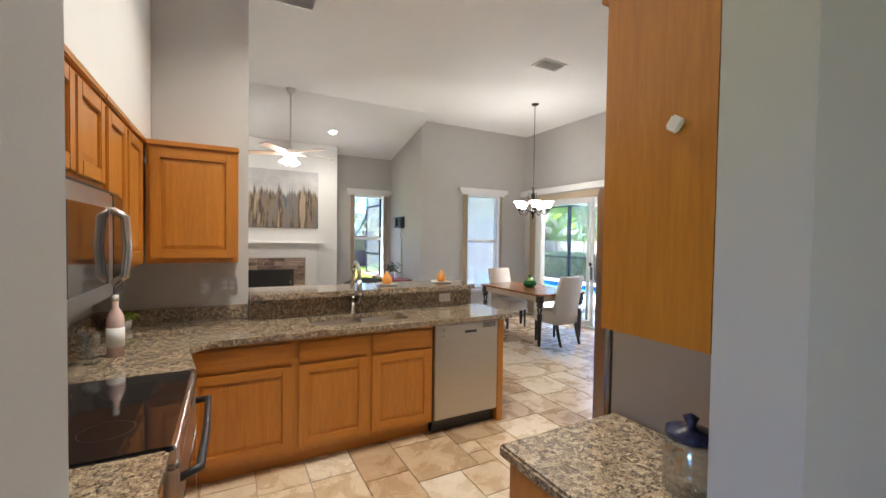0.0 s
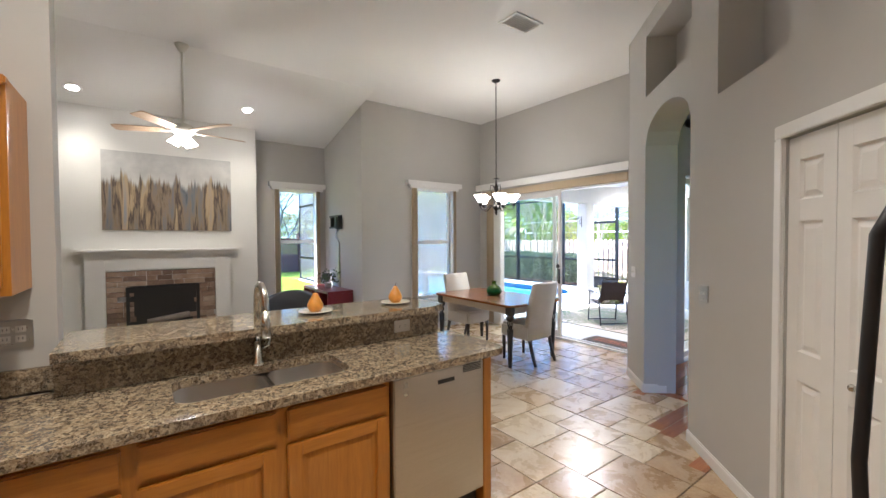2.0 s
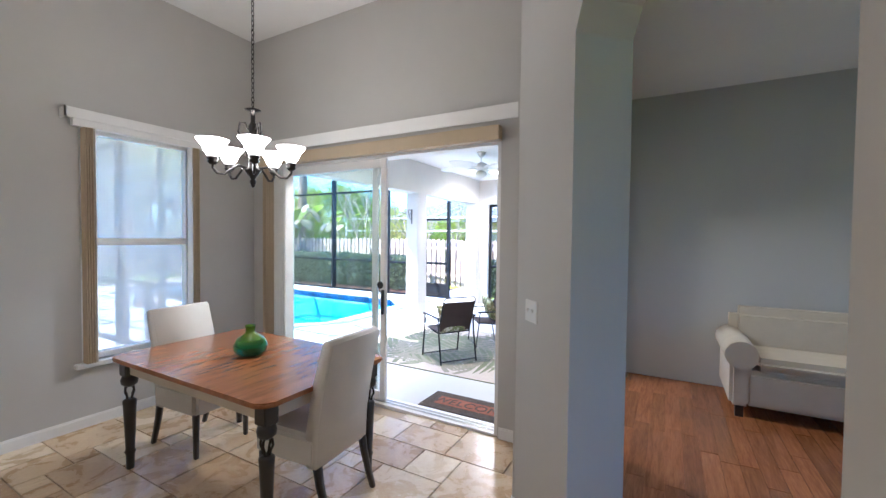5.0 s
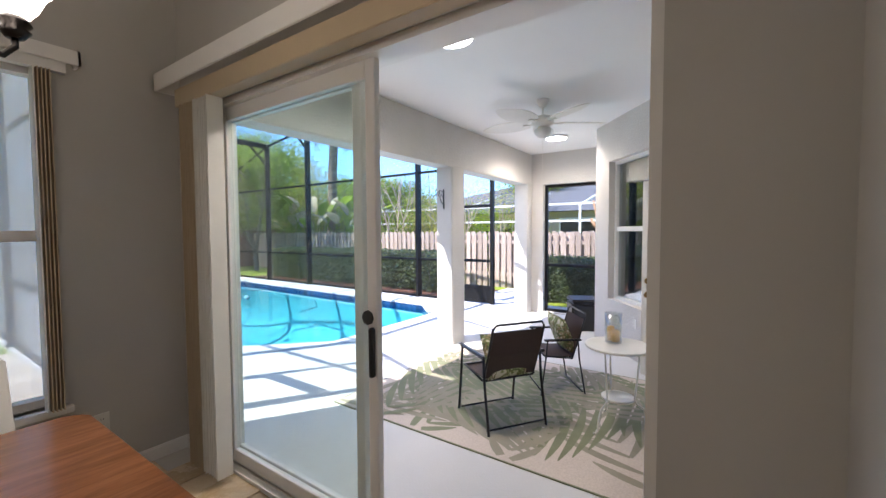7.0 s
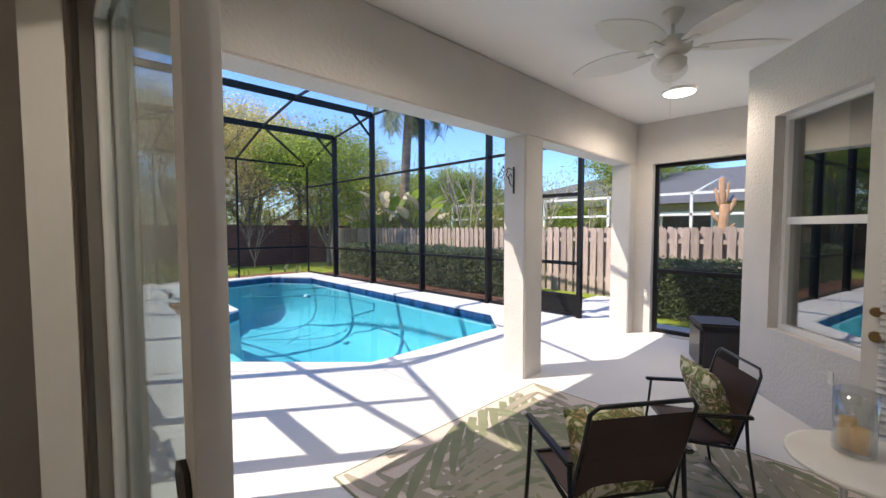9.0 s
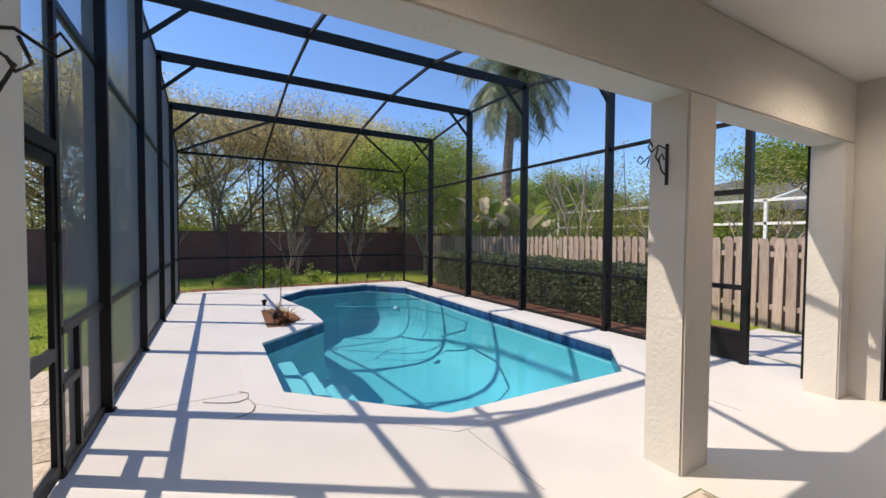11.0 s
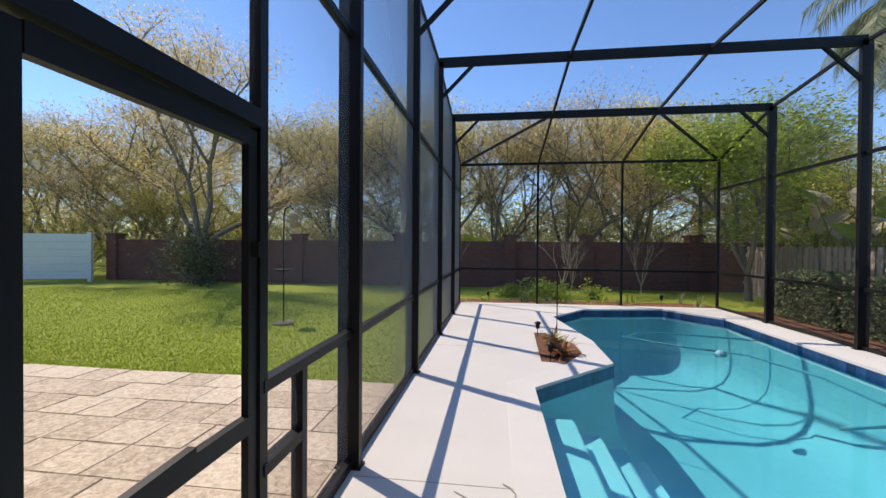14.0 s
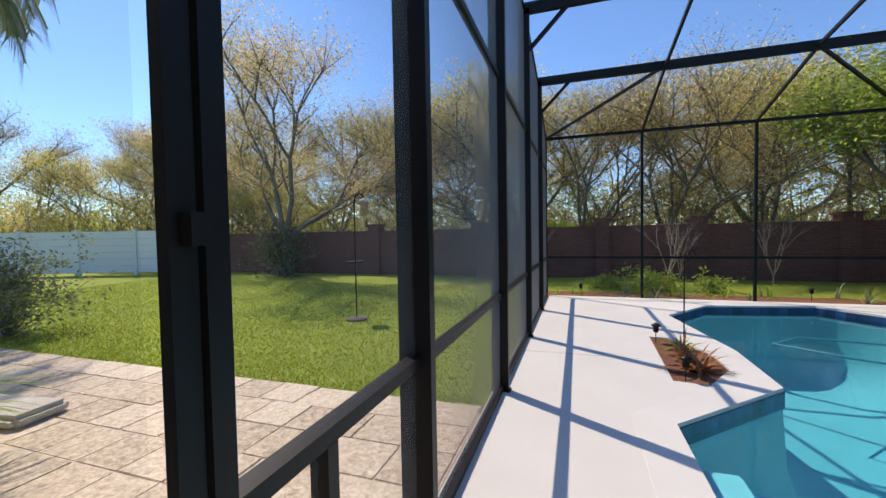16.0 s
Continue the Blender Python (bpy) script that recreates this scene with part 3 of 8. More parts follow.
# far wall, lower than the roof
FZ = 3.58
for x in (CL, 7.45, 9.5, CR):
    bar("post", (x, CF, 0), (x, CF, FZ), 0.05, 0.05, cage)
bar("beam", (CL, CF, FZ), (CR, CF, FZ), 0.05, 0.06, cage)
bar("chair_rail", (CL, CF, 0.88), (CR, CF, 0.88), 0.04, 0.05, cage)
for a, b in (((CL, CF, FZ), (CL, 15.62, 4.22)), ((CR, CF, FZ), (CR, 15.62, 4.22)), ((7.45, CF, FZ), (PURL[0], 15.62, 4.22)), ((9.5, CF, FZ), (PURL[1], 15.62, 4.22)),
             ((CL, CF, FZ), (PURL[0], 15.62, 4.22)), ((CR, CF, FZ), (PURL[1], 15.62, 4.22))):
    bar("rafter", a, b, 0.04, 0.05, cage)
# roof lines along the pool
LINE = [(7.02, 2.98)] + FRAMES
for x in (CL, CR, *PURL):
    for (ya, za), (yb, zb) in zip(LINE, LINE[1:]):
        bar("purlin", (x, ya, za), (x, yb, zb), 0.04, 0.05, cage)
# side walls
YS = [7.02, 9.55, 11.57, 13.6, 15.62, 17.5]
for x in (CL, CR):
    for ya, yb in zip(YS, YS[1:]):
        for z, w in ((0.03, 0.06), (0.88, 0.05), (2.87, 0.045)):
            if ya < 8 and x == CL and z < 1.5:
                continue
            if ya < 8 and x == CR and z < 1.5:
                ya2 = 8.47
                bar("rail", (x, ya2, z), (x, yb, z), w, 0.05, cage)
                continue
            bar("rail", (x, ya + 0.03, z), (x, yb - 0.03, z), w, 0.05, cage)
bar("post", (CL, 7.05, 0), (CL, 7.05, 2.98), 0.06, 0.06, cage)
bar("post", (CR, 7.05, 0), (CR, 7.05, 2.98), 0.06, 0.06, cage)
# screen door on the garden side
bar("door_post", (CL, 8.50, 0), (CL, 8.50, 3.62), 0.05, 0.055, cage)
bar("door_post", (CL, 7.56, 0), (CL, 7.56, 3.2), 0.08, 0.075, cage)
bar("door_head", (CL, 7.56, 1.99), (CL, 8.47, 1.99), 0.08, 0.07, cage)
bar("rail", (CL, 8.5, 0.9), (CL, 9.52, 0.9), 0.06, 0.05, cage)
bar("rail", (CL, 8.5, 0.03), (CL, 9.52, 0.03), 0.06, 0.06, cage)
bar("rail", (CL, 8.5, 0.55), (CL, 8.83, 0.55), 0.06, 0.05, cage)
bar("stub_post", (CL, 8.85, 0.05), (CL, 8.85, 0.88), 0.06, 0.05, cage)
door = thing("screen_door", "closed bronze aluminium screen door with a kick rail", "screen door", (CL, 7.0, 0))
for a, b in (((CL, 7.63, 0.04), (CL, 7.63, 1.94)), ((CL, 8.437, 0.04), (CL, 8.437, 1.94))):
    bar("stile", a, b, 0.03, 0.055, door)
for z, h in ((0.07, 0.08), (0.78, 0.07), (1.91, 0.07)):
    bar("rail", (CL, 7.66, z), (CL, 8.42, z), 0.035, h, door)
bar("latch", (CL + 0.028, 8.445, 1.44), (CL + 0.028, 8.445, 1.50), 0.03, 0.03, door)
bar("closer", (CL + 0.03, 7.75, 0.82), (CL + 0.03, 8.1, 0.84), 0.03, 0.03, door)
pane("mesh_panel", [(CL, 7.66, 0.1), (CL, 8.37, 0.1), (CL, 8.37, 1.9), (CL, 7.66, 1.9)], door, M_SCREEN)
# door frames by the side yard
for y in (8.47, 7.62):
    bar("door_post", (CR, y, 0), (CR, y, 2.86), 0.08, 0.07, cage)
bar("door_head", (CR, 7.62, 2.04), (CR, 8.47, 2.04), 0.07, 0.06, cage)
for z in (0.05, 0.35, 0.9):
    bar("rail", (CR, 7.65, z), (CR, 8.44, z), 0.04, 0.06, cage)
bar("kick_panel", (CR, 7.65, 0.2), (CR, 8.44, 0.2), 0.015, 0.26, cage)
# screens, bay by bay
LZS = dict(LINE + [(17.5, FZ)])
for ya, yb in zip(YS, YS[1:]):
    for x in (CL, CR):
        lo = 2.02 if (ya < 8) else 0.05
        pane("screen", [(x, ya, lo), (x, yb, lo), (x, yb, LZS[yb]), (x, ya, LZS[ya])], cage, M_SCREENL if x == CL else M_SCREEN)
    xs = [CL, *PURL, CR]
    for xa, xb in zip(xs, xs[1:]):
        pane("roof_screen", [(xa, ya, LZS[ya] + 0.02), (xb, ya, LZS[ya] + 0.02), (xb, yb, LZS[yb] + 0.02), (xa, yb, LZS[yb] + 0.02)], cage, M_SCREEN)
for xa, xb in zip((CL, 7.45, 9.5), (7.45, 9.5, CR)):
    pane("screen", [(xa, CF, 0.05), (xb, CF, 0.05), (xb, CF, FZ), (xa, CF, FZ)], cage, M_SCREEN)
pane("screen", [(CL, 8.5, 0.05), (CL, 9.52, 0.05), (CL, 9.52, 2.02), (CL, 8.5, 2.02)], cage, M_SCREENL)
pane("screen", [(CR, 8.47, 0.05), (CR, 9.52, 0.05), (CR, 9.52, 2.02), (CR, 8.47, 2.02)], cage, M_SCREEN)
# screened opening in the lanai's end wall
ls = thing("lanai_screen", "dark framed insect screen in the lanai's end wall", "screen", (LE + 0.11, 5.272, 0.02))
for y0, y1, z0, z1 in ((0, 0.05, 0, 2.34), (1.125, 1.175, 0, 2.34), (0.05, 1.125, 0, 0.05), (0.05, 1.125, 2.29, 2.34), (0.05, 1.125, 0.84, 0.89)):
    part("frame_bar", built((-0.025, 0.025, y0, y1, z0, z1)), M_CAGE, ls)
part("mesh_panel", built((-0.002, 0.002, 0.05, 1.125, 0.05, 2.29)), M_SCREEN, ls)

# ---- garden ----
M_BARK = surface("bark", (0.20, 0.168, 0.138), 0.95, vary=0.35, scale=8, grain=40, relief=0.6, dist=0.02)
M_PALEBARK = surface("pale_bark", (0.42, 0.33, 0.25), 0.9, vary=0.25, scale=8, grain=40, relief=0.4, dist=0.01)
M_OAKLEAF = leaf_mat("oak_leaves", (0.36, 0.30, 0.14), (0.68, 0.57, 0.31), 0.75)
M_YELLEAF = leaf_mat("spring_leaves", (0.40, 0.37, 0.08), (0.70, 0.62, 0.21), 0.75)
M_GREENLEAF = leaf_mat("green_leaves", (0.15, 0.24, 0.022), (0.42, 0.52, 0.08), 0.62)
M_DARKLEAF = leaf_mat("hedge_leaves", (0.024, 0.046, 0.013), (0.12, 0.165, 0.05), 0.35)
M_PALMLEAF = leaf_mat("palm_leaves", (0.12, 0.15, 0.08), (0.32, 0.36, 0.2), 0.3)
M_STRAW = leaf_mat("straw_leaves", (0.44, 0.37, 0.24), (0.72, 0.65, 0.47), 0.3)
M_DRYLEAF = leaf_mat("dry_leaves", (0.22, 0.06, 0.02), (0.36, 0.17, 0.06), 0.2)


def mesh_np(name, verts, faces, material, smooth=False):
    me = bpy.data.meshes.new(name)
    me.from_pydata([tuple(v) for v in verts], [], faces)
    me.materials.append(material)
    if smooth:
        me.polygons.foreach_set("use_smooth", [True] * len(me.polygons))
    return me


def limbs(rng, height, spread, levels, trunk_r, fork=3, lean=0.15, low=0.16):
    """Segments of a branching tree and the points where twigs end."""
    segs, tips = [], []
    lens = [low, 0.25, 0.2, 0.15, 0.11, 0.08]

    def grow(p, d, r, lev):
        k = 4
        length = height * lens[lev] * rng.uniform(0.8, 1.2)
        for i in range(k):
            q = p + d * (length / k)
            taper = 0.3 if lev < levels else 0.85
            segs.append((p.copy(), q.copy(), r * (1 - taper * i / k), r * (1 - taper * (i + 1) / k)))
            d = (d + Vector((rng.uniform(-1, 1), rng.uniform(-1, 1), rng.uniform(-0.6, 0.9))) * 0.17).normalized()
            p = q
            if lev >= 2 and (lev > 2 or i > 1):
                tips.append(p.copy())
            if 1 <= lev < levels and i in (1, 2) and rng.random() < 0.75:
                out = Vector((rng.uniform(-1, 1), rng.uniform(-1, 1), rng.uniform(-0.1, 0.6))).normalized()
                grow(p, (d * 0.6 + out * 0.9).normalized(), r * 0.4, min(levels, lev + 2))
        if lev == levels:
            return
        n = fork + (rng.random() < 0.3) if lev else fork + 1
        a0 = rng.uniform(0, 6.28)
        for j in range(n):
            a = a0 + j * 6.28 / n + rng.uniform(-0.6, 0.6)
            out = Vector((math.cos(a), math.sin(a), 0))
            tilt = rng.uniform(0.3, 1.0) * spread
            nd = (d * math.cos(tilt) + out * math.sin(tilt)).normalized()
            nd.z = max(nd.z, -0.25)
            grow(p, nd.normalized(), r * 0.57, lev + 1)

    grow(Vector((0, 0, 0)), Vector((rng.uniform(-lean, lean), rng.uniform(-lean, lean), 1)).normalized(), trunk_r, 0)
    return segs, tips


def limb_mesh(name, segs, material, n=5):
    verts, faces = [], []
    for a, b, r0, r1 in segs:
        d = (b - a).normalized()
        u = d.orthogonal().normalized()
        w = d.cross(u)
        base = len(verts)
        for p, r in ((a, r0), (b, r1)):
            for i in range(n):
                t = 2 * math.pi * i / n
                verts.append(p + (u * math.cos(t) + w * math.sin(t)) * max(r, 0.004))
        for i in range(n):
            faces.append((base + i, base + (i + 1) % n, base + n + (i + 1) % n, base + n + i))
    return mesh_np(name, verts, faces, material, True)


def leaf_mesh(name, rng, points, per, reach, size, material, flat=0.6):
    verts, faces = [], []
    for p in points:
        for _ in range(per):
            c = p + Vector((rng.gauss(0, reach), rng.gauss(0, reach), rng.gauss(0, reach * flat)))
            d = Vector((rng.uniform(-1, 1), rng.uniform(-1, 1), rng.uniform(-0.6, 0.6))).normalized()
            e = d.orthogonal().normalized()
            s = size * rng.uniform(0.6, 1.4)
            i = len(verts)
            verts += [c - d * s, c + e * s * 0.42, c + d * s, c - e * s * 0.42]
            faces.append((i, i + 1, i + 2, i + 3))
    return mesh_np(name, verts, faces, material)


def make_tree(name, label, category, seed, height, spread, levels, trunk_r, per, reach, size, leaf, bark=None, fork=3, low=0.28, at=(0, 0), group=""):
    rng = random.Random(seed)
    t = thing(name, label, category, (at[0], at[1], ground_z - 0.02), group=group)
    segs, tips = limbs(rng, height, spread, levels, trunk_r, fork, low=low)
    for nm, me in (("trunk", limb_mesh("trunk", segs, bark or M_BARK)), ("crown", leaf_mesh("crown", rng, tips, per, reach, size, leaf) if per else None)):
        if me:
            o = new(nm, me)
            o.parent = t
    return t


def put(ob, x, y, s, turn):
    m = pose(x, y, ground_z - 0.02, 0, 0, turn) @ Matrix.Scale(s, 4)
    return copy_thing(ob, m)


oak = make_tree("oak_tree", "large spreading oak with bare limbs and sparse olive spring leaves", "tree", 3, 11.5, 0.95, 4, 0.20, 33, 0.34, 0.047, M_OAKLEAF, at=(-4.6, 21.0), low=0.14, group="trees behind the garden wall")
spring = make_tree("oak_tree", "tall oak with yellow-green new leaves behind the garden wall", "tree", 11, 10.5, 0.8, 4, 0.15, 18, 0.32, 0.052, M_YELLEAF, at=(4.2, 25.5), low=0.12, group="trees behind the garden wall")
brown = make_tree("oak_tree", "brownish oak with thin twigs and few leaves behind the wall", "tree", 21, 9.8, 0.9, 4, 0.13, 15, 0.32, 0.047, M_OAKLEAF, at=(9.4, 25.0), low=0.1, group="trees behind the garden wall")
green = make_tree("laurel_tree", "bright green leafy tree by the fence corner", "tree", 31, 7.4, 0.6, 3, 0.12, 70, 0.32, 0.06, M_GREENLEAF, at=(13.6, 19.6), low=0.12)
bare = make_tree("crepe_myrtle", "bare pale crepe myrtle with upright stems", "tree", 41, 4.6, 0.45, 3, 0.045, 0, 0.1, 0.05, M_OAKLEAF, M_PALEBARK, at=(15.5, 11.0), low=0.1)
for x, y, s, a in ((-10.5, 26.5, 0.95, 80), (1.0, 28.0, 0.9, 200), (14.5, 30.0, 0.95, 300), (-17, 25.5, 0.9, 30), (-24, 21, 0.95, 140)):
    put(oak, x, y, s, a)
for x, y, s, a in ((-1.5, 26.0, 0.9, 60), (-8.0, 30.0, 1.1, 100), (12.6, 27.0, 0.95, 170), (7.0, 31.0, 1.05, 10), (-14.0, 28, 1.0, 250), (-20, 24, 0.85, 330), (18.5, 27.5, 0.8, 60), (-29, 24, 1.0, 15), (-7.6, 23.6, 0.55, 300)):
    put(spring, x, y, s, a)
for x, y, s, a in ((6.2, 24.6, 0.92, 90), (12.2, 24.4, 0.85, 190), (2.4, 27.0, 1.05, 280), (15.5, 26.5, 1.0, 40), (10.8, 29, 1.1, 120), (-3, 29, 1.1, 220), (-12.5, 24.5, 0.75, 10)):
    put(brown, x, y, s, a)
for x, y, s, a in ((21.5, 19.5, 0.8, 90), (23.5, 23.5, 1.0, 200), (27.5, 13.2, 1.05, 60), (38.0, 14.5, 1.1, 20), (16.4, 22.8, 0.8, 150), (5.2, 23.2, 0.36, 200), (38, 7, 1.1, 310)):
    put(green, x, y, s, a)
for x, y, s, a in ((16.0, 14.1, 1.3, 70), (15.5, 9.0, 0.75, 200), (8.6, 21.0, 0.62, 30), (4.9, 21.2, 0.6, 110), (11.2, 21.1, 0.58, 250), (9.0, 21.4, 0.5, 320)):
    put(bare, x, y, s, a)


for k in range(34):
    x = -28 + k * 1.5
    r2 = random.Random(300 + k)
    t = thing("bush", "tall olive-green bush behind the garden wall", "bush", (x + r2.uniform(-0.6, 0.6), 24.0 + r2.uniform(0, 3.5) - max(0, -8 - x) * 0.25, ground_z), group="bushes behind the wall")
    pts = [Vector((r2.gauss(0, 0.85), r2.gauss(0, 0.6), abs(r2.gauss(1.9, 1.1)))) for _ in range(200)]
    o = new("foliage", leaf_mesh("foliage", r2, pts, 16, 0.24, 0.055, (M_OAKLEAF, M_YELLEAF, M_YELLEAF, M_GREENLEAF)[k % 4]))
    o.parent = t
    o = new("branch", limb_mesh("branch", [(Vector((0, 0, 0)), p, 0.03, 0.008) for p in pts[::5]], M_BARK, 4))
    o.parent = t

for k in range(20):
    r2 = random.Random(500 + k)
    t = thing("bush", "yellow-green leafy bush beyond the timber fence", "bush", (17.0 + r2.uniform(0, 5.5), 11.5 + k * 0.72, ground_z), group="bushes beyond the timber fence")
    top = 2.2 + 1.4 * r2.random() + (0.8 if k > 9 else 0)
    pts = [Vector((r2.gauss(0, 0.8), r2.gauss(0, 0.7), abs(r2.gauss(top * 0.62, top * 0.3)))) for _ in range(170)]
    o = new("foliage", leaf_mesh("foliage", r2, pts, 24, 0.22, 0.05, M_YELLEAF if k % 3 == 0 else M_GREENLEAF))
    o.parent = t
    o = new("branch", limb_mesh("branch", [(Vector((0, 0, 0)), p, 0.03, 0.008) for p in pts[::6]], M_BARK, 4))
    o.parent = t

# lopped tree: a stout peeling trunk cut back to stubs
t = thing("lopped_tree", "stout orange-brown tree trunk cut back to bare stubs", "tree", (15.6, 6.45, ground_z - 0.02))
M_STUB = surface("peeled_bark", (0.46, 0.27, 0.15), 0.9, vary=0.45, scale=7, grain=40, relief=0.8, dist=0.03)
bm = bmesh.new()
tube(bm, [(0, 0, 0), (0.02, 0.03, 0.8), (-0.02, 0.0, 1.5), (0.0, -0.02, 2.05)], 0.12, 10, 0.09)
part("trunk", bm, M_STUB, t)
for dy, dz, z0, r in ((0.05, 0.66, 1.95, 0.07), (-0.2, 0.36, 1.8, 0.05), (0.22, 0.28, 1.65, 0.05), (-0.22, 0.1, 1.55, 0.035), (0.16, 0.5, 1.9, 0.035), (-0.08, 0.5, 2.0, 0.03)):
    bm = bmesh.new()
    tube(bm, [(0, 0, z0), (0.02, dy * 0.6, z0 + dz * 0.35), (-0.01, dy, z0 + dz)], r, 8, r * 0.8)
    part("stub", bm, M_STUB, t)

r2 = random.Random(808)
for nm, y0, top, mat, n in (("distant_woods", 33.5, 4.6, M_OAKLEAF, 17000), ("distant_woods", 36.5, 6.0, M_YELLEAF, 13000)):
    pts = []
    for _ in range(n):
        x = r2.uniform(-55, 45)
        h = top * (0.72 + 0.2 * math.sin(x * 0.55 + y0) + 0.12 * math.sin(x * 1.7))
        pts.append(Vector((x, y0 + r2.gauss(0, 0.8) - max(0, -12 - x) * 0.2, ground_z + h * r2.random() ** 0.8)))
    tagged(new(nm, leaf_mesh(nm, r2, pts, 3, 0.3, 0.13, mat)), "dense olive woodland far behind the garden wall", "woods", kind="stuff")


M_PALMBARK = surface("palm_bark", (0.25, 0.185, 0.14), 0.95, vary=0.5, scale=3, grain=14, relief=1.0, dist=0.06, stretch=(1, 1, 3))


def palm(x, y, h, lean, seed):
    rng = random.Random(seed)
    t = thing("palm_tree", "tall queen palm with drooping feathery fronds", "palm", (x, y, ground_z - 0.02))
    bm = bmesh.new()
    tube(bm, [(lean * (i / 8) ** 2, 0, h * i / 8) for i in range(9)], 0.24, 12, 0.18)
    part("trunk", bm, M_PALMBARK, t)
    for k in range(56):
        a = k * 2.4 + rng.uniform(-0.3, 0.3)
        up = rng.uniform(-0.6, 1.15)
        L = rng.uniform(2.6, 3.3)
        verts, faces = [], []
        spine = []
        p, d = Vector((lean, 0, h)), Vector((math.cos(a) * math.cos(up), math.sin(a) * math.cos(up), math.sin(up)))
        for i in range(15):
            spine.append(p.copy())
            d = (d + Vector((0, 0, -0.15))).normalized()
            p = p + d * L / 14
        for i in range(1, 14):
            ax = (spine[i + 1] - spine[i - 1]).normalized()
            side = ax.cross(Vector((0, 0, 1))).normalized()
            for s in (-1, 1):
                for j in range(5):
                    b0 = spine[i] + ax * (j - 2) * L / 74
                    tip = b0 + side * s * rng.uniform(0.35, 0.6) + ax * 0.25 + Vector((0, 0, rng.uniform(-0.55, -0.15)))
                    n0 = len(verts)
                    verts += [b0 - ax * 0.02, b0 + ax * 0.02, tip]
                    faces.append((n0, n0 + 1, n0 + 2))
        for i in range(14):
            n0 = len(verts)
            w = Vector((0.012, 0.012, 0))
            verts += [spine[i] - w, spine[i] + w, spine[i + 1] + w, spine[i + 1] - w]
            faces.append((n0, n0 + 1, n0 + 2, n0 + 3))
        o = new("frond", mesh_np("frond", verts, faces, M_PALMLEAF))
        o.parent = t


palm(17.2, 19.2, 8.6, 0.5, 5)
palm(-6.9, 12.4, 8.4, 0.5, 8)


def paradise(x, y, seed, size=1.0):
    """A clump of giant bird of paradise: broad paddles on long stalks."""
    rng = random.Random(seed)
    t = thing("bird_of_paradise", "clump of broad-leaved bird of paradise behind the fence", "plant", (x, y, ground_z - 0.02))
    for k in range(13):
        a, up = rng.uniform(0, 6.28), rng.uniform(0.95, 1.4)
        h = size * rng.uniform(1.7, 2.9)
        base = Vector((rng.uniform(-0.35, 0.35), rng.uniform(-0.35, 0.35), 0))
        d = Vector((math.cos(a) * math.cos(up), math.sin(a) * math.cos(up), math.sin(up)))
        top = base + d * h
        bm = bmesh.new()
        rod(bm, base, top, 0.03, 0.018, 6)
        st = part("stalk", bm, M_GREENLEAF, t)
        side = d.cross(Vector((0, 0, 1))).normalized()
        bm = bmesh.new()
        rows = []
        p, dd = top.copy(), d.copy()
        for i in range(7):
            w = 0.22 * size * math.sin(math.pi * (0.12 + 0.86 * i / 6))
            rows.append([bm.verts.new(p - side * w + Vector((0, 0, 0.05))), bm.verts.new(p), bm.verts.new(p + side * w + Vector((0, 0, 0.05)))])
            dd = (dd + Vector((math.cos(a), math.sin(a), -0.25)) * 0.22).normalized()
            p = p + dd * 0.15 * size
        for r0, r1 in zip(rows, rows[1:]):
            bm.faces.new((r0[0], r0[1], r1[1], r1[0]))
            bm.faces.new((r0[1], r0[2], r1[2], r1[1]))
        part("leaf", bm, M_GREENLEAF if k % 2 else M_STRAW, t)


paradise(15.6, 18.4, 1, 1.05)
paradise(15.7, 16.2, 2, 1.0)
paradise(15.4, 20.2, 3, 0.9)

b2 = thing("bush", "dark green bush at the foot of the oak", "bush", (-4.7, 20.7, ground_z))
r2 = random.Random(917)
pts = [Vector((r2.gauss(0, 0.6), r2.gauss(0, 0.35), abs(r2.gauss(0.95, 0.5)))) for _ in range(240)]
o = new("foliage", leaf_mesh("foliage", r2, pts, 12, 0.16, 0.06, M_DARKLEAF))
o.parent = b2
o = new("branch", limb_mesh("branch", [(Vector((0, 0, 0)), p, 0.02, 0.006) for p in pts[::8]], M_BARK, 4))
o.parent = b2

# brick garden wall
m, nt, b = nodes_of("garden_brick")
v = coords(nt)
br = nt.nodes.new("ShaderNodeTexBrick")
br.inputs["Scale"].default_value = 1.0
br.inputs["Brick Width"].default_value = 0.21
br.inputs["Row Height"].default_value = 0.075
br.inputs["Mortar Size"].default_value = 0.008
br.inputs["Color1"].default_value = (0.14, 0.045, 0.034, 1)
br.inputs["Color2"].default_value = (0.22, 0.078, 0.056, 1)
br.inputs["Mortar"].default_value = (0.17, 0.12, 0.105, 1)
mp = nt.nodes.new("ShaderNodeMapping")
mp.inputs["Rotation"].default_value = (radians(90), 0, 0)
nt.links.new(v, mp.inputs[0])
nt.links.new(mp.outputs[0], br.inputs["Vector"])
nt.links.new(mix(nt, 0.35, br.outputs[0], ramp(nt, noise_tex(nt, v, 0.8, 5), [(0.3, (0.06, 0.028, 0.026)), (0.7, (0.22, 0.09, 0.065))])), b.inputs["Base Color"])
b.inputs["Roughness"].default_value = 0.95
bump(nt, b, br.outputs["Fac"], -0.4, 0.01)
M_GBRICK = m
gw = thing("garden_wall", "dark red brick garden wall with a capping course and piers", "garden wall", (0, 22.0, ground_z - 0.01), kind="structure")
part("panel", built((-9.6, 16.0, -0.1, 0.1, 0, 1.62)), M_GBRICK, gw)
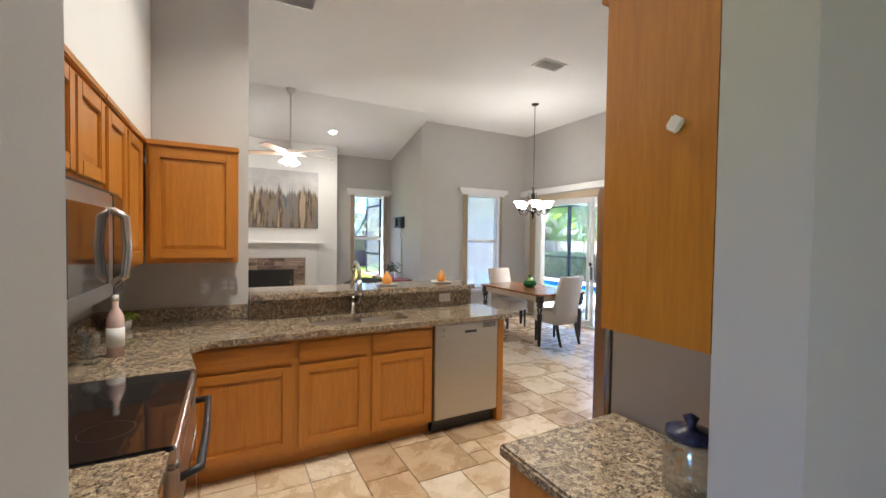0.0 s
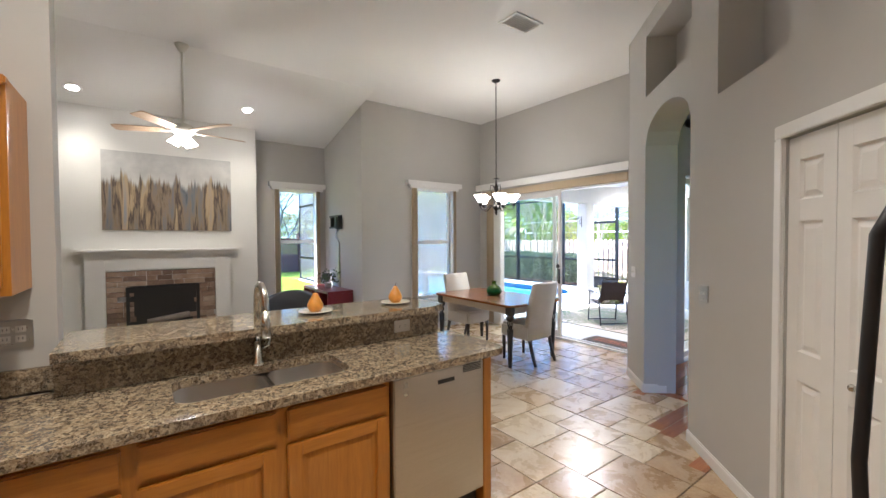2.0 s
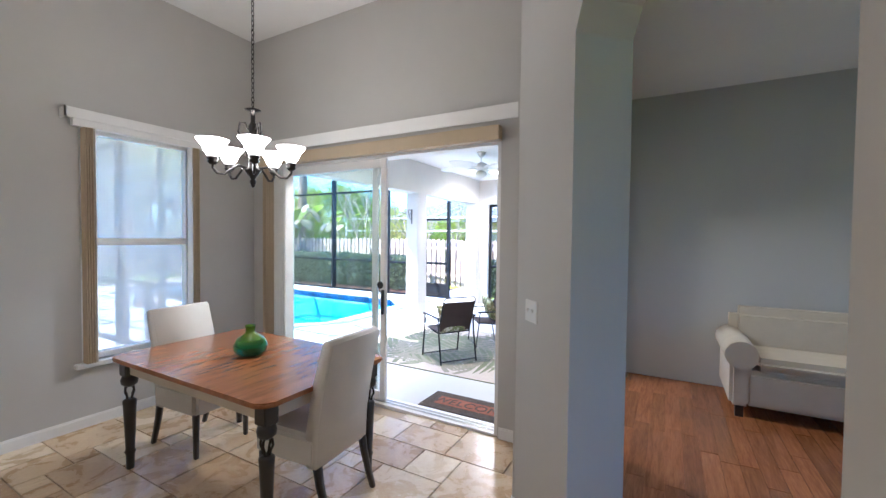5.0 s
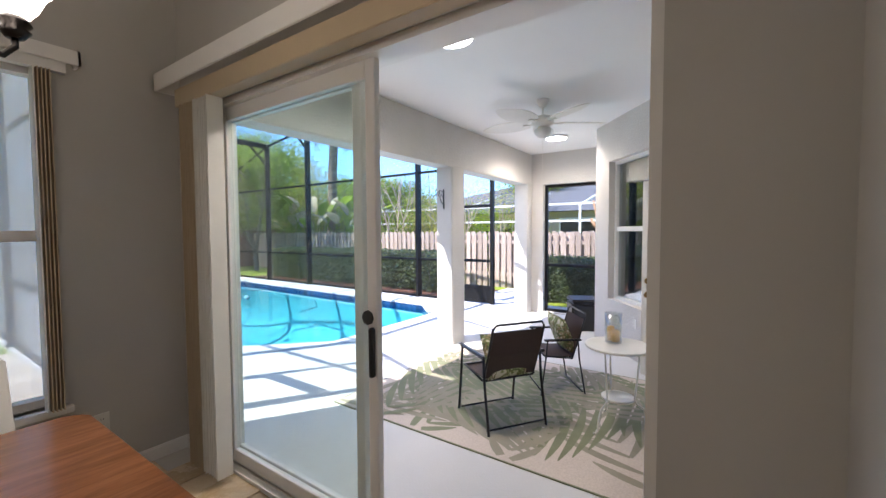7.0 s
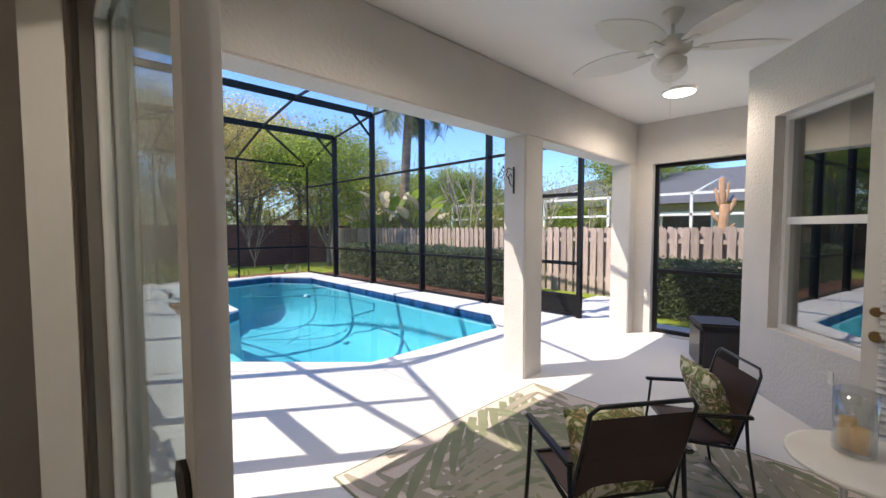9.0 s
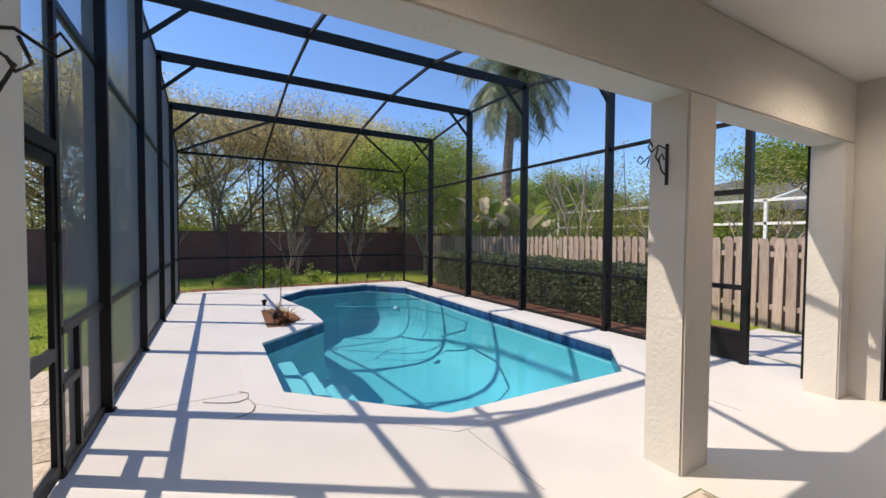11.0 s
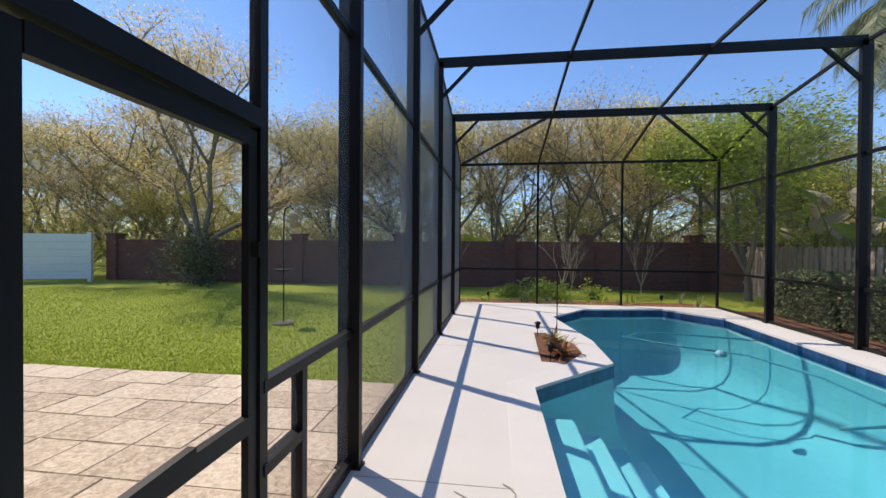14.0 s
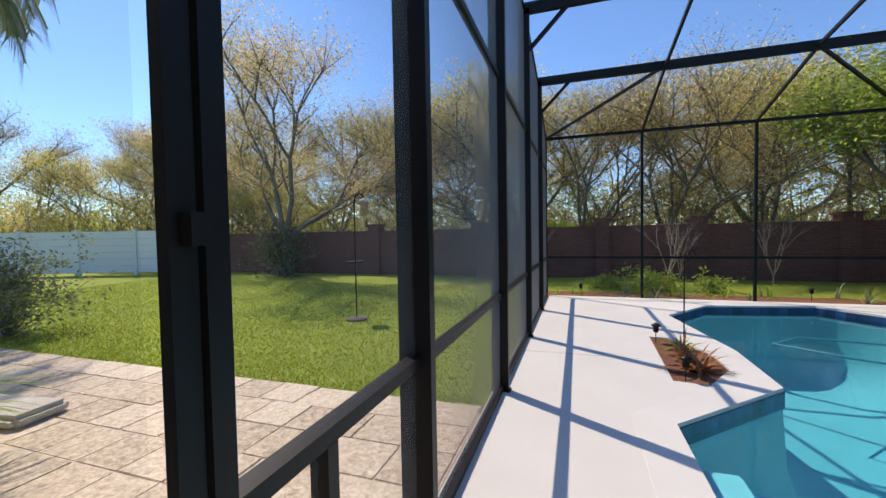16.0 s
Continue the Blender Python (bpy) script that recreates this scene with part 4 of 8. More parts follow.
part("capping", built((-9.6, 16.0, -0.14, 0.14, 1.62, 1.70), bev=0.01), M_GBRICK, gw)
for x in (-9.5, -5.4, -1.3, 2.8, 6.9, 9.6, 13.2):
    part("pier", built((x - 0.22, x + 0.22, -0.24, 0.22, 0, 1.86), (x - 0.27, x + 0.27, -0.29, 0.27, 1.86, 1.95)), M_GBRICK, gw)

# white vinyl fence
M_VINYL = surface("white_vinyl", (0.66, 0.7, 0.74), 0.45, vary=0.04, relief=0.02)
vf = thing("vinyl_fence", "white vinyl privacy fence along the lawn", "fence", (-9.5, 20.9, ground_z), 200)
for i in range(8):
    x = i * 2.4
    part("post", built((x - 0.065, x + 0.065, -0.065, 0.065, 0, 1.9), (x - 0.08, x + 0.08, -0.08, 0.08, 1.9, 1.95)), M_VINYL, vf)
    for j in range(6):
        part("board", built((x + 0.065, x + 2.335, -0.02, 0.02, 0.12 + 0.29 * j, 0.40 + 0.29 * j)), M_VINYL, vf)
    part("rail", built((x + 0.065, x + 2.335, -0.03, 0.03, 1.8, 1.88)), M_VINYL, vf)

# shadowbox timber fence by the side yard
M_FENCE = wood("weathered_pine", (0.30, 0.22, 0.175), (0.55, 0.45, 0.38), 0.9, (12, 12, 1.2), 0.0, 30, 0.22)
tf = thing("timber_fence", "weathered pine shadowbox fence with dog-eared pickets", "fence", (14.6, 0, ground_z - 0.02))
bm = bmesh.new()
vs = [(-0.009, -0.068, 0), (-0.009, 0.068, 0), (-0.009, 0.068, 1.50), (-0.009, 0.038, 1.58), (-0.009, -0.038, 1.58), (-0.009, -0.068, 1.50)]
lo = [bm.verts.new(c) for c in vs]
hi = [bm.verts.new((0.009, c[1], c[2])) for c in vs]
bm.faces.new(lo[::-1])
bm.faces.new(hi)
for i in range(6):
    bm.faces.new((lo[i], lo[(i + 1) % 6], hi[(i + 1) % 6], hi[i]))
picket = mesh_of("picket", bm, M_FENCE)
rng = random.Random(4)
for i in range(100):
    for k, dx in ((0, -0.045), (0.5, 0.045)):
        o = new("picket", picket)
        o.parent = tf
        o.matrix_basis = pose(dx, 2.5 + (i + k) * 0.19, rng.uniform(-0.02, 0.02), rng.uniform(-0.8, 0.8), 0, 0)
for z in (0.35, 1.25):
    part("rail", built((-0.035, 0.035, 2.3, 21.6, z, z + 0.09)), M_FENCE, tf)
for i in range(8):
    part("post", built((-0.045, 0.045, 2.4 + i * 2.6, 2.5 + i * 2.6, 0, 1.45)), M_FENCE, tf)


def hedge(x0, x1, y0, y1, h, n, seed, label):
    rng = random.Random(seed)
    t = thing("hedge", label, "hedge", ((x0 + x1) / 2, (y0 + y1) / 2, ground_z))
    w, d = (x1 - x0) / 2, (y1 - y0) / 2
    verts, faces = [], []
    for _ in range(n):
        f = rng.random()
        z = rng.uniform(0.05, h)
        bulge = 0.06 * noise.noise(Vector((rng.random(), 0, 0)))
        if f < 0.25:
            c = Vector((rng.uniform(-w, w), rng.uniform(-d, d), h + rng.gauss(0, 0.03)))
        elif f < 0.62:
            c = Vector((-w + rng.gauss(0, 0.05), rng.uniform(-d, d), z))
        elif f < 0.85:
            c = Vector((w + rng.gauss(0, 0.05), rng.uniform(-d, d), z))
        else:
            c = Vector((rng.uniform(-w, w), rng.choice((-d, d)) + rng.gauss(0, 0.05), z))
        c += Vector((0, 0, 0.07 * noise.noise(Vector((c.x * 2, c.y * 1.7, 3)))))
        dd = Vector((rng.uniform(-1, 1), rng.uniform(-1, 1), rng.uniform(-0.7, 0.9))).normalized()
        e = dd.orthogonal().normalized()
        s = rng.uniform(0.02, 0.042)
        i = len(verts)
        verts += [c - dd * s, c + e * s * 0.55, c + dd * s, c - e * s * 0.55]
        faces.append((i, i + 1, i + 2, i + 3))
    o = new("foliage", mesh_np("foliage", verts, faces, M_DARKLEAF))
    o.parent = t
    segs = []
    for _ in range(int(d * 14)):
        y = rng.uniform(-d, d)
        x = rng.uniform(-w * 0.6, w * 0.6)
        segs.append((Vector((x, y, 0)), Vector((x + rng.uniform(-0.2, 0.2), y + rng.uniform(-0.2, 0.2), h * 0.95)), 0.016, 0.006))
    o = new("branch", limb_mesh("branch", segs, M_BARK, 4))
    o.parent = t
    part("dark_heart", built((-w * 0.7, w * 0.7, -d + 0.1, d - 0.1, 0.06, h - 0.08)), M_DARKLEAF, t)


hedge(12.55, 13.3, 9.6, 16.8, 1.02, 26000, 6, "clipped dark green hedge along the pool cage")
hedge(12.9, 13.6, 3.8, 7.2, 0.95, 12000, 7, "clipped dark green hedge beyond the lanai screen")
M_MULCH = surface("bark_mulch", (0.20, 0.085, 0.045), 0.95, vary=0.4, scale=14, grain=50, relief=0.9, dist=0.03)
solid("hedge_bed", built((11.85, 13.9, 8.6, 17.4, ground_z - 0.02, ground_z + 0.02)), M_MULCH, "brown mulch bed under the hedge", "mulch", "structure")
solid("side_path", built((12.5, 14.4, 7.3, 8.55, ground_z - 0.02, ground_z + 0.012)), M_DECK, "grey concrete strip by the side gate", "path", "structure")

# neighbouring house with its own pool cage, beyond the timber fence
M_ROOF = surface("grey_shingles", (0.11, 0.115, 0.125), 0.9, vary=0.18, scale=4, grain=30, relief=0.4, dist=0.02)
M_HOUSE = surface("cream_stucco", (0.42, 0.38, 0.33), 0.9, vary=0.06, scale=2, grain=30, relief=0.3)
nh = thing("house", "neighbouring one-storey cream house with a grey hipped roof", "house", (27.0, 11.0, ground_z))
part("wall", built((-4.5, 6, -9, 9, 0, 2.5)), M_HOUSE, nh)
bm = bmesh.new()
vs = [bm.verts.new(c) for c in ((-5.2, -9.7, 2.45), (6.7, -9.7, 2.45), (6.7, 9.7, 2.45), (-5.2, 9.7, 2.45), (0.7, -4, 4.3), (0.7, 4, 4.3))]
for f in ((3, 2, 1, 0), (0, 1, 4), (1, 2, 5, 4), (2, 3, 5), (3, 0, 4, 5)):
    bm.faces.new([vs[i] for i in f])
part("roof", bm, M_ROOF, nh)
for y in (-6, -2, 2, 6):
    w = part("window", built((-4.56, -4.5, y - 0.8, y + 0.8, 0.9, 2.1)), M_BLACKGLASS, nh)
    part("frame", built((-4.6, -4.56, y - 0.86, y + 0.86, 0.84, 0.9), (-4.6, -4.56, y - 0.86, y + 0.86, 2.1, 2.16), (-4.6, -4.56, y - 0.86, y - 0.8, 0.9, 2.1), (-4.6, -4.56, y + 0.8, y + 0.86, 0.9, 2.1)), M_TRIM, w)
nc = thing("pool_enclosure", "white framed pool cage of the neighbouring house", "pool enclosure", (18.6, 3.0, ground_z))
for i in range(7):
    y = i * 2.4
    part("post", built((0, 0.07, y, y + 0.07, 0, 2.55)), M_TRIM, nc)
    bm = bmesh.new()
    rod(bm, (0.03, y + 0.03, 2.5), (3.6, y + 0.03, 3.3), 0.04, n=4)
    part("rafter", bm, M_TRIM, nc)
for z in (1.9, 2.5):
    part("rail", built((0, 0.06, 0, 14.47, z, z + 0.07)), M_TRIM, nc)
bm = bmesh.new()
bm.faces.new([bm.verts.new(c) for c in ((0, 0, 2.6), (0, 14.4, 2.6), (3.6, 14.4, 3.38), (3.6, 0, 3.38))])
part("roof_screen", bm, screen_cloth("neighbour_screen", 0.08, (0.12, 0.12, 0.125), 0.0), nc)

# patio of concrete slabs behind the screen door
M_PAVER = stone_mat("patio_slab", [(0.28, (0.27, 0.21, 0.155)), (0.45, (0.50, 0.41, 0.32)), (0.6, (0.66, 0.57, 0.46)), (0.75, (0.76, 0.69, 0.6))], 0.95, 0.16, 22.0, 1.0)
patio = solid("patio", built((-3.6, 5.36, 7.2, 11.1, ground_z - 0.02, ground_z + 0.034)), M_PAVER, "weathered pinkish concrete slab patio", "patio", "structure")
slab_meshes = {}
rng = random.Random(12)
y = 7.22
while y < 11.0:
    x = 5.35
    while x > -3.4:
        w = rng.choice((0.4, 0.4, 0.61))
        key = round(w, 2)
        if key not in slab_meshes:
            slab_meshes[key] = mesh_of("slab", built((-w + 0.004, -0.004, 0.004, 0.396, -0.03, 0.03), bev=0.005), M_PAVER)
        o = new("slab", slab_meshes[key])
        o.parent = patio
        o.matrix_basis = pose(x, y, ground_z + 0.01 + rng.uniform(-0.003, 0.004), rng.uniform(-0.4, 0.4), rng.uniform(-0.4, 0.4), 0)
        x -= w
    y += 0.4

# lawn blades close to the patio
rng = random.Random(19)
verts, faces = [], []
for _ in range(90000):
    u = rng.random() ** 1.6
    x = rng.uniform(-9.0, 5.3)
    yy = 11.12 + u * 8
    h = rng.uniform(0.018, 0.042)
    a = rng.uniform(0, 6.28)
    dx, dy = math.cos(a) * 0.007, math.sin(a) * 0.007
    i = len(verts)
    verts += [(x - dx, yy - dy, ground_z), (x + dx, yy + dy, ground_z), (x + rng.gauss(0, 0.025), yy + rng.gauss(0, 0.025), ground_z + h)]
    faces.append((i, i + 1, i + 2))
M_BLADE = leaf_mat("grass_blades", (0.21, 0.29, 0.012), (0.42, 0.52, 0.035), 0.3)
tagged(new("grass", mesh_np("grass", verts, faces, M_BLADE)), "short bright green lawn grass", "grass", kind="stuff")


def strap_plant(name, label, x, y, z, n, length, seed, material, width=0.012, parent=None):
    rng = random.Random(seed)
    t = parent or thing(name, label, "plant", (x, y, z))
    ox = Vector((0, 0, 0)) if parent is None else Vector((x, y, z))
    bm = bmesh.new()
    for k in range(n):
        a, up = rng.uniform(0, 6.28), rng.uniform(0.5, 1.45)
        L = length * rng.uniform(0.6, 1.1)
        d = Vector((math.cos(a) * math.cos(up), math.sin(a) * math.cos(up), math.sin(up)))
        p = ox + Vector((rng.uniform(-0.05, 0.05) * length * 2, rng.uniform(-0.05, 0.05) * length * 2, 0))
        side = d.cross(Vector((0, 0, 1))).normalized()
        prev = None
        for i in range(6):
            w = width * (1 - (i / 5) ** 2 * 0.95)
            row = (bm.verts.new(p - side * w), bm.verts.new(p + side * w))
            if prev:
                bm.faces.new((prev[0], prev[1], row[1], row[0]))
            prev = row
            d = (d + Vector((0, 0, -0.26))).normalized()
            p = p + d * L / 5
    part("leaves", bm, material, t)
    return t


# planting strip at the far end of the pool
solid("planting_strip", built((5.4, 11.9, 17.6, 18.5, ground_z - 0.02, ground_z + 0.02)), M_MULCH, "mulched planting strip behind the pool cage", "mulch", "structure")
rng = random.Random(23)
for i in range(22):
    strap_plant("liriope", "small tuft of strappy green border grass", rng.uniform(5.5, 11.8), rng.uniform(17.7, 18.6), ground_z, 16, rng.uniform(0.25, 0.45), 100 + i, M_GREENLEAF if i % 3 else M_PALMLEAF)
for i, (x, y, s) in enumerate(((7.6, 19.0, 0.5), (8.1, 19.3, 0.4), (6.8, 19.4, 0.35), (9.2, 19.2, 0.35))):
    t = thing("shrub", "low leafy green garden shrub", "shrub", (x, y, ground_z))
    r2 = random.Random(50 + i)
    pts = [Vector((r2.gauss(0, s * 0.6), r2.gauss(0, s * 0.5), abs(r2.gauss(s * 0.5, s * 0.3)))) for _ in range(60)]
    o = new("foliage", leaf_mesh("foliage", r2, pts, 10, 0.08, 0.05, M_GREENLEAF))
    o.parent = t

# shepherd's hook bird feeder on the lawn
fd = thing("bird_feeder", "black shepherd's hook pole with a small bird feeder", "bird feeder", (2.36, 14.24, ground_z))
bm = bmesh.new()
tube(bm, [(0, 0, 0), (0, 0, 2.1), (0.03, 0, 2.22), (0.12, 0, 2.27), (0.2, 0, 2.2)], 0.012)
part("pole", bm, M_CAGE, fd)
bm = bmesh.new()
lathe(bm, [(0.0, 0.0), (0.16, 0.01), (0.17, 0.04), (0.02, 0.03)], 16, (0, 0, 1.02))
part("tray", bm, M_CAGE, fd)
bm = bmesh.new()
lathe(bm, [(0.02, 0.0), (0.07, 0.02), (0.07, 0.2), (0.13, 0.22), (0.02, 0.3)], 14, (0.2, 0, 1.85))
part("feeder_pot", bm, M_PALEBARK, fd)
bm = bmesh.new()
lathe(bm, [(0.0, 0.0), (0.2, 0.005), (0.18, 0.04), (0.0, 0.05)], 16)
part("base_ring", bm, M_BARK, fd)

# terracotta pot with spider grass, stone slab
M_TERRA = surface("terracotta", (0.42, 0.17, 0.085), 0.8, vary=0.15, relief=0.2)
pot = thing("potted_plant", "terracotta pot with an arching pale green grass plant", "potted plant", (2.23, 9.13, ground_z + 0.03))
bm = bmesh.new()
lathe(bm, [(0.0, 0.0), (0.17, 0.0), (0.25, 0.36), (0.28, 0.37), (0.28, 0.44), (0.24, 0.44), (0.22, 0.38), (0.0, 0.37)], 22)
part("pot", bm, M_TERRA, pot)
strap_plant("leaves", "", 0, 0, 0.38, 260, 0.8, 77, M_GREENLEAF, 0.011, pot)
M_ROCK = surface("pale_stone", (0.5, 0.48, 0.44), 0.95, vary=0.2, relief=0.6, dist=0.02)
solid("stepping_stone", built((0, 0.95, 0, 0.42, 0, 0.12), bev=0.04), M_ROCK, "rough pale stone slab on the patio", "stone", m=pose(1.05, 9.62, ground_z + 0.03, 0, 0, 8))
b1 = thing("shrub", "airy grey-green shrub beside the patio", "shrub", (-2.45, 11.75, ground_z))
r2 = random.Random(61)
pts = [Vector((r2.gauss(0, 0.4), r2.gauss(0, 0.4), abs(r2.gauss(0.7, 0.35)))) for _ in range(260)]
o = new("foliage", leaf_mesh("foliage", r2, pts, 16, 0.12, 0.04, M_PALMLEAF))
o.parent = b1
segs = [(Vector((0, 0, 0)), p, 0.012, 0.003) for p in pts[::6]]
o = new("branch", limb_mesh("branch", segs, M_BARK, 4))
o.parent = b1

# ---- pool details ----
M_POOLTILE = surface("blue_pool_tile", (0.012, 0.05, 0.13), 0.2, vary=0.3, scale=8, grain=40, relief=0.03, piece=0.35)
band = thing("pool_tile_band", "dark blue glazed tile band at the waterline", "tile band", (0, 0, 0), kind="structure")
tile_mesh = mesh_of("tile", built((-0.0742, 0.0742, 0.0, 0.012, -0.15, 0.0), bev=0.0), M_POOLTILE)
ring = POOL
for (xa, ya), (xb, yb) in zip(ring, ring[1:] + ring[:1]):
    L = math.hypot(xb - xa, yb - ya)
    ang = math.degrees(math.atan2(yb - ya, xb - xa))
    n = int(L / 0.15)
    for i in range(n):
        f = (i + 0.5) / n
        o = new("tile", tile_mesh)
        o.parent = band
        o.matrix_basis = pose(xa + (xb - xa) * f, ya + (yb - ya) * f, -0.03, 0, 0, ang) @ Matrix.Diagonal((L / n / 0.15, 1, 1, 1))
# shallow-end steps run along the left side
M_STEP = surface("pool_step_plaster", (0.66, 0.82, 0.84), 0.8, vary=0.05, relief=0.1)
st = thing("pool_steps", "pale plastered steps into the pool", "pool steps", (0, 0, 0), kind="structure")
for i in range(4):
    d0 = 0.32 * i
    part("step", built((6.86 + d0, 6.86 + d0 + 0.36, 9.1 - d0 * 0.7 + 0.15, 11.2 + d0 * 0.75, -1.3, -0.28 - 0.25 * i), bev=0.02), M_STEP, st)
# pool hose and cleaner
M_HOSE = surface("hose", (0.16, 0.40, 0.48), 0.5, vary=0.1, relief=0.02)
pc = thing("pool_cleaner", "pool cleaner with a long floating hose", "pool cleaner", (0, 0, 0))
bm = bmesh.new()
tube(bm, [(11.0, 14.6, -0.14), (10.2, 14.9, -0.15), (9.2, 15.1, -0.15), (8.7, 14.6, -0.15), (9.3, 14.1, -0.15), (10.2, 13.6, -0.15), (10.5, 12.6, -0.15), (10.45, 11.7, -0.15), (10.1, 11.2, -0.16), (9.6, 11.15, -0.2)], 0.017, 8)
part("hose", bm, M_HOSE, pc)
bm = bmesh.new()
lathe(bm, [(0.0, 0), (0.07, 0.0), (0.09, 0.03), (0.05, 0.08), (0.015, 0.1)], 16, (9.77, 13.51, -0.16))
part("head", bm, M_HOSE, pc)

# planter bed in the deck
solid("planter_soil", built((6.95, 7.66, 12.15, 14.05, -0.14, -0.015)), M_MULCH, "red bark mulch in the deck planter", "mulch", "structure")
strap_plant("bromeliad", "reddish bromeliad in the deck planter", 7.32, 12.62, -0.02, 34, 0.42, 71, M_DRYLEAF, 0.022)
strap_plant("bromeliad", "reddish bromeliad in the deck planter", 7.26, 13.1, -0.02, 26, 0.36, 72, M_DRYLEAF, 0.02)
strap_plant("bromeliad", "green bromeliad in the deck planter", 7.34, 13.5, -0.02, 22, 0.34, 73, M_GREENLEAF, 0.018)
hk = thing("shepherd_hook", "thin black shepherd's hook standing in the planter", "garden hook", (7.38, 13.55, -0.02))
bm = bmesh.new()
tube(bm, [(0, 0, 0), (0, 0, 1.1), (0.02, 0, 1.2), (0.08, 0, 1.24), (0.13, 0, 1.16)], 0.008)
part("pole", bm, M_CAGE, hk)


def path_light(x, y, z):
    t = thing("path_light", "small black solar path light on a stake", "path light", (x, y, z), group="path lights")
    bm = bmesh.new()
    rod(bm, (0, 0, 0), (0, 0, 0.2), 0.008)
    part("stake", bm, M_CAGE, t)
    bm = bmesh.new()
    lathe(bm, [(0.045, 0.0), (0.05, 0.09), (0.085, 0.10), (0.07, 0.125), (0.01, 0.15)], 14, (0, 0, 0.18))
    part("cap", bm, M_CAGE, t)
    t.scale = (0.7, 0.7, 0.8)


for x, y in ((7.12, 12.3), (7.1, 13.75), (10.6, 17.9), (6.2, 17.9)):
    path_light(x, y, -0.02)

# control joints cut into the deck
M_JOINT = surface("deck_joint", (0.30, 0.29, 0.27), 0.95, vary=0.2, relief=0.1)
for x0, x1, y0, y1 in ((5.52, 6.82, 9.44, 9.446), (7.96, 7.966, 6.98, 7.82), (10.22, 10.226, 6.98, 7.82), (5.52, 6.8, 12.9, 12.906), (11.27, 11.7, 11.5, 11.506)):
    solid("deck_joint", built((x0, x1, y0, y1, -0.002, 0.0016)), M_JOINT, "narrow grey control joint in the deck", "joint", "structure")

# thin cord left lying on the deck
M_CORD = surface("grey_cord", (0.30, 0.29, 0.28), 0.8, vary=0.15, relief=0.1)
cord = thing("cord", "thin pale cord lying curled on the deck", "cord", (0, 0, 0.006))
bm = bmesh.new()
tube(bm, [(6.18, 9.36, 0), (6.27, 9.30, 0), (6.36, 9.25, 0), (6.45, 9.22, 0), (6.53, 9.27, 0), (6.545, 9.38, 0), (6.51, 9.45, 0), (6.47, 9.48, 0)], 0.0042, 6)
part("strand", bm, M_CORD, cord)
bm = bmesh.new()
tube(bm, [(6.53, 9.27, 0), (6.56, 9.17, 0), (6.575, 9.06, 0), (6.55, 8.96, 0), (6.49, 8.90, 0), (6.42, 8.885, 0)], 0.0042, 6)
part("strand", bm, M_CORD, cord)

# ---- kitchen ----
M_KNOB = surface("dark_bronze", (0.03, 0.024, 0.02), 0.35, 0.8, 0.1, relief=0.02)
M_PLATE = surface("switch_plate", (0.72, 0.7, 0.66), 0.35, vary=0.03, relief=0.01)
M_STEELPLATE = surface("steel_plate", (0.55, 0.53, 0.5), 0.3, 1.0, 0.04, relief=0.02)


def panel_door(parent, name, x0, x1, z0, z1, y, t=0.02, rail=0.058):
    """A framed oak door or drawer front, facing -Y; parts: frame and bevelled panel."""
    bm = bmesh.new()
    if z1 - z0 < 0.22:
        bx(bm, x0, x1, y - t, y, z0, z1, 0.006)
        return part(name, bm, M_OAKH, parent)
    for b in ((x0, x0 + rail, z0, z1), (x1 - rail, x1, z0, z1)):
        bx(bm, b[0], b[1], y - t, y, b[2], b[3], 0.004)
    d = part(name, bm, M_OAK, parent)
    bm = bmesh.new()
    for b in ((x0 + rail, x1 - rail, z0, z0 + rail), (x0 + rail, x1 - rail, z1 - rail, z1)):
        bx(bm, b[0], b[1], y - t, y, b[2], b[3], 0.004)
    part("rail", bm, M_OAKH, d)
    bm = bmesh.new()
    i = 0.028
    a = [(x0 + rail, z0 + rail), (x1 - rail, z0 + rail), (x1 - rail, z1 - rail), (x0 + rail, z1 - rail)]
    c = [(x0 + rail + i, z0 + rail + i), (x1 - rail - i, z0 + rail + i), (x1 - rail - i, z1 - rail - i), (x0 + rail + i, z1 - rail - i)]
    va = [bm.verts.new((p[0], y - t * 0.3, p[1])) for p in a]
    vb = [bm.verts.new((p[0], y - t * 0.62, p[1])) for p in c]
    bm.faces.new(vb)
    for k in range(4):
        bm.faces.new((va[k], va[(k + 1) % 4], vb[(k + 1) % 4], vb[k]))
    part("panel", bm, M_OAK, d)
    return d


def base_unit(label, at, rz, w, drawer=True, depth=0.6, doors=1, low=False):
    """A base cabinet: its front face on the local x axis, facing -Y, body behind."""
    t = thing("base_cabinet", label, "cabinet", at, rz, group="kitchen base cabinets")
    part("body", built((0, w, 0.0, depth, 0.1, 0.62), (0, w, 0.0, 0.03, 0.62, 0.874)) if low else built((0, w, 0.0, depth, 0.1, 0.874)), M_OAK, t)
    part("toe_kick", built((0, w, 0.07, depth, 0.0, 0.1)), M_OAKH, t)
    g = 0.022
    if drawer:
        panel_door(t, "drawer_front", g, w - g, 0.715, 0.845, -0.001)
    top = 0.69 if drawer else 0.845
    ww = (w - g) / doors
    for i in range(doors):
        panel_door(t, "door", g + ww * i, ww * (i + 1), 0.135, top, -0.001)
    return t


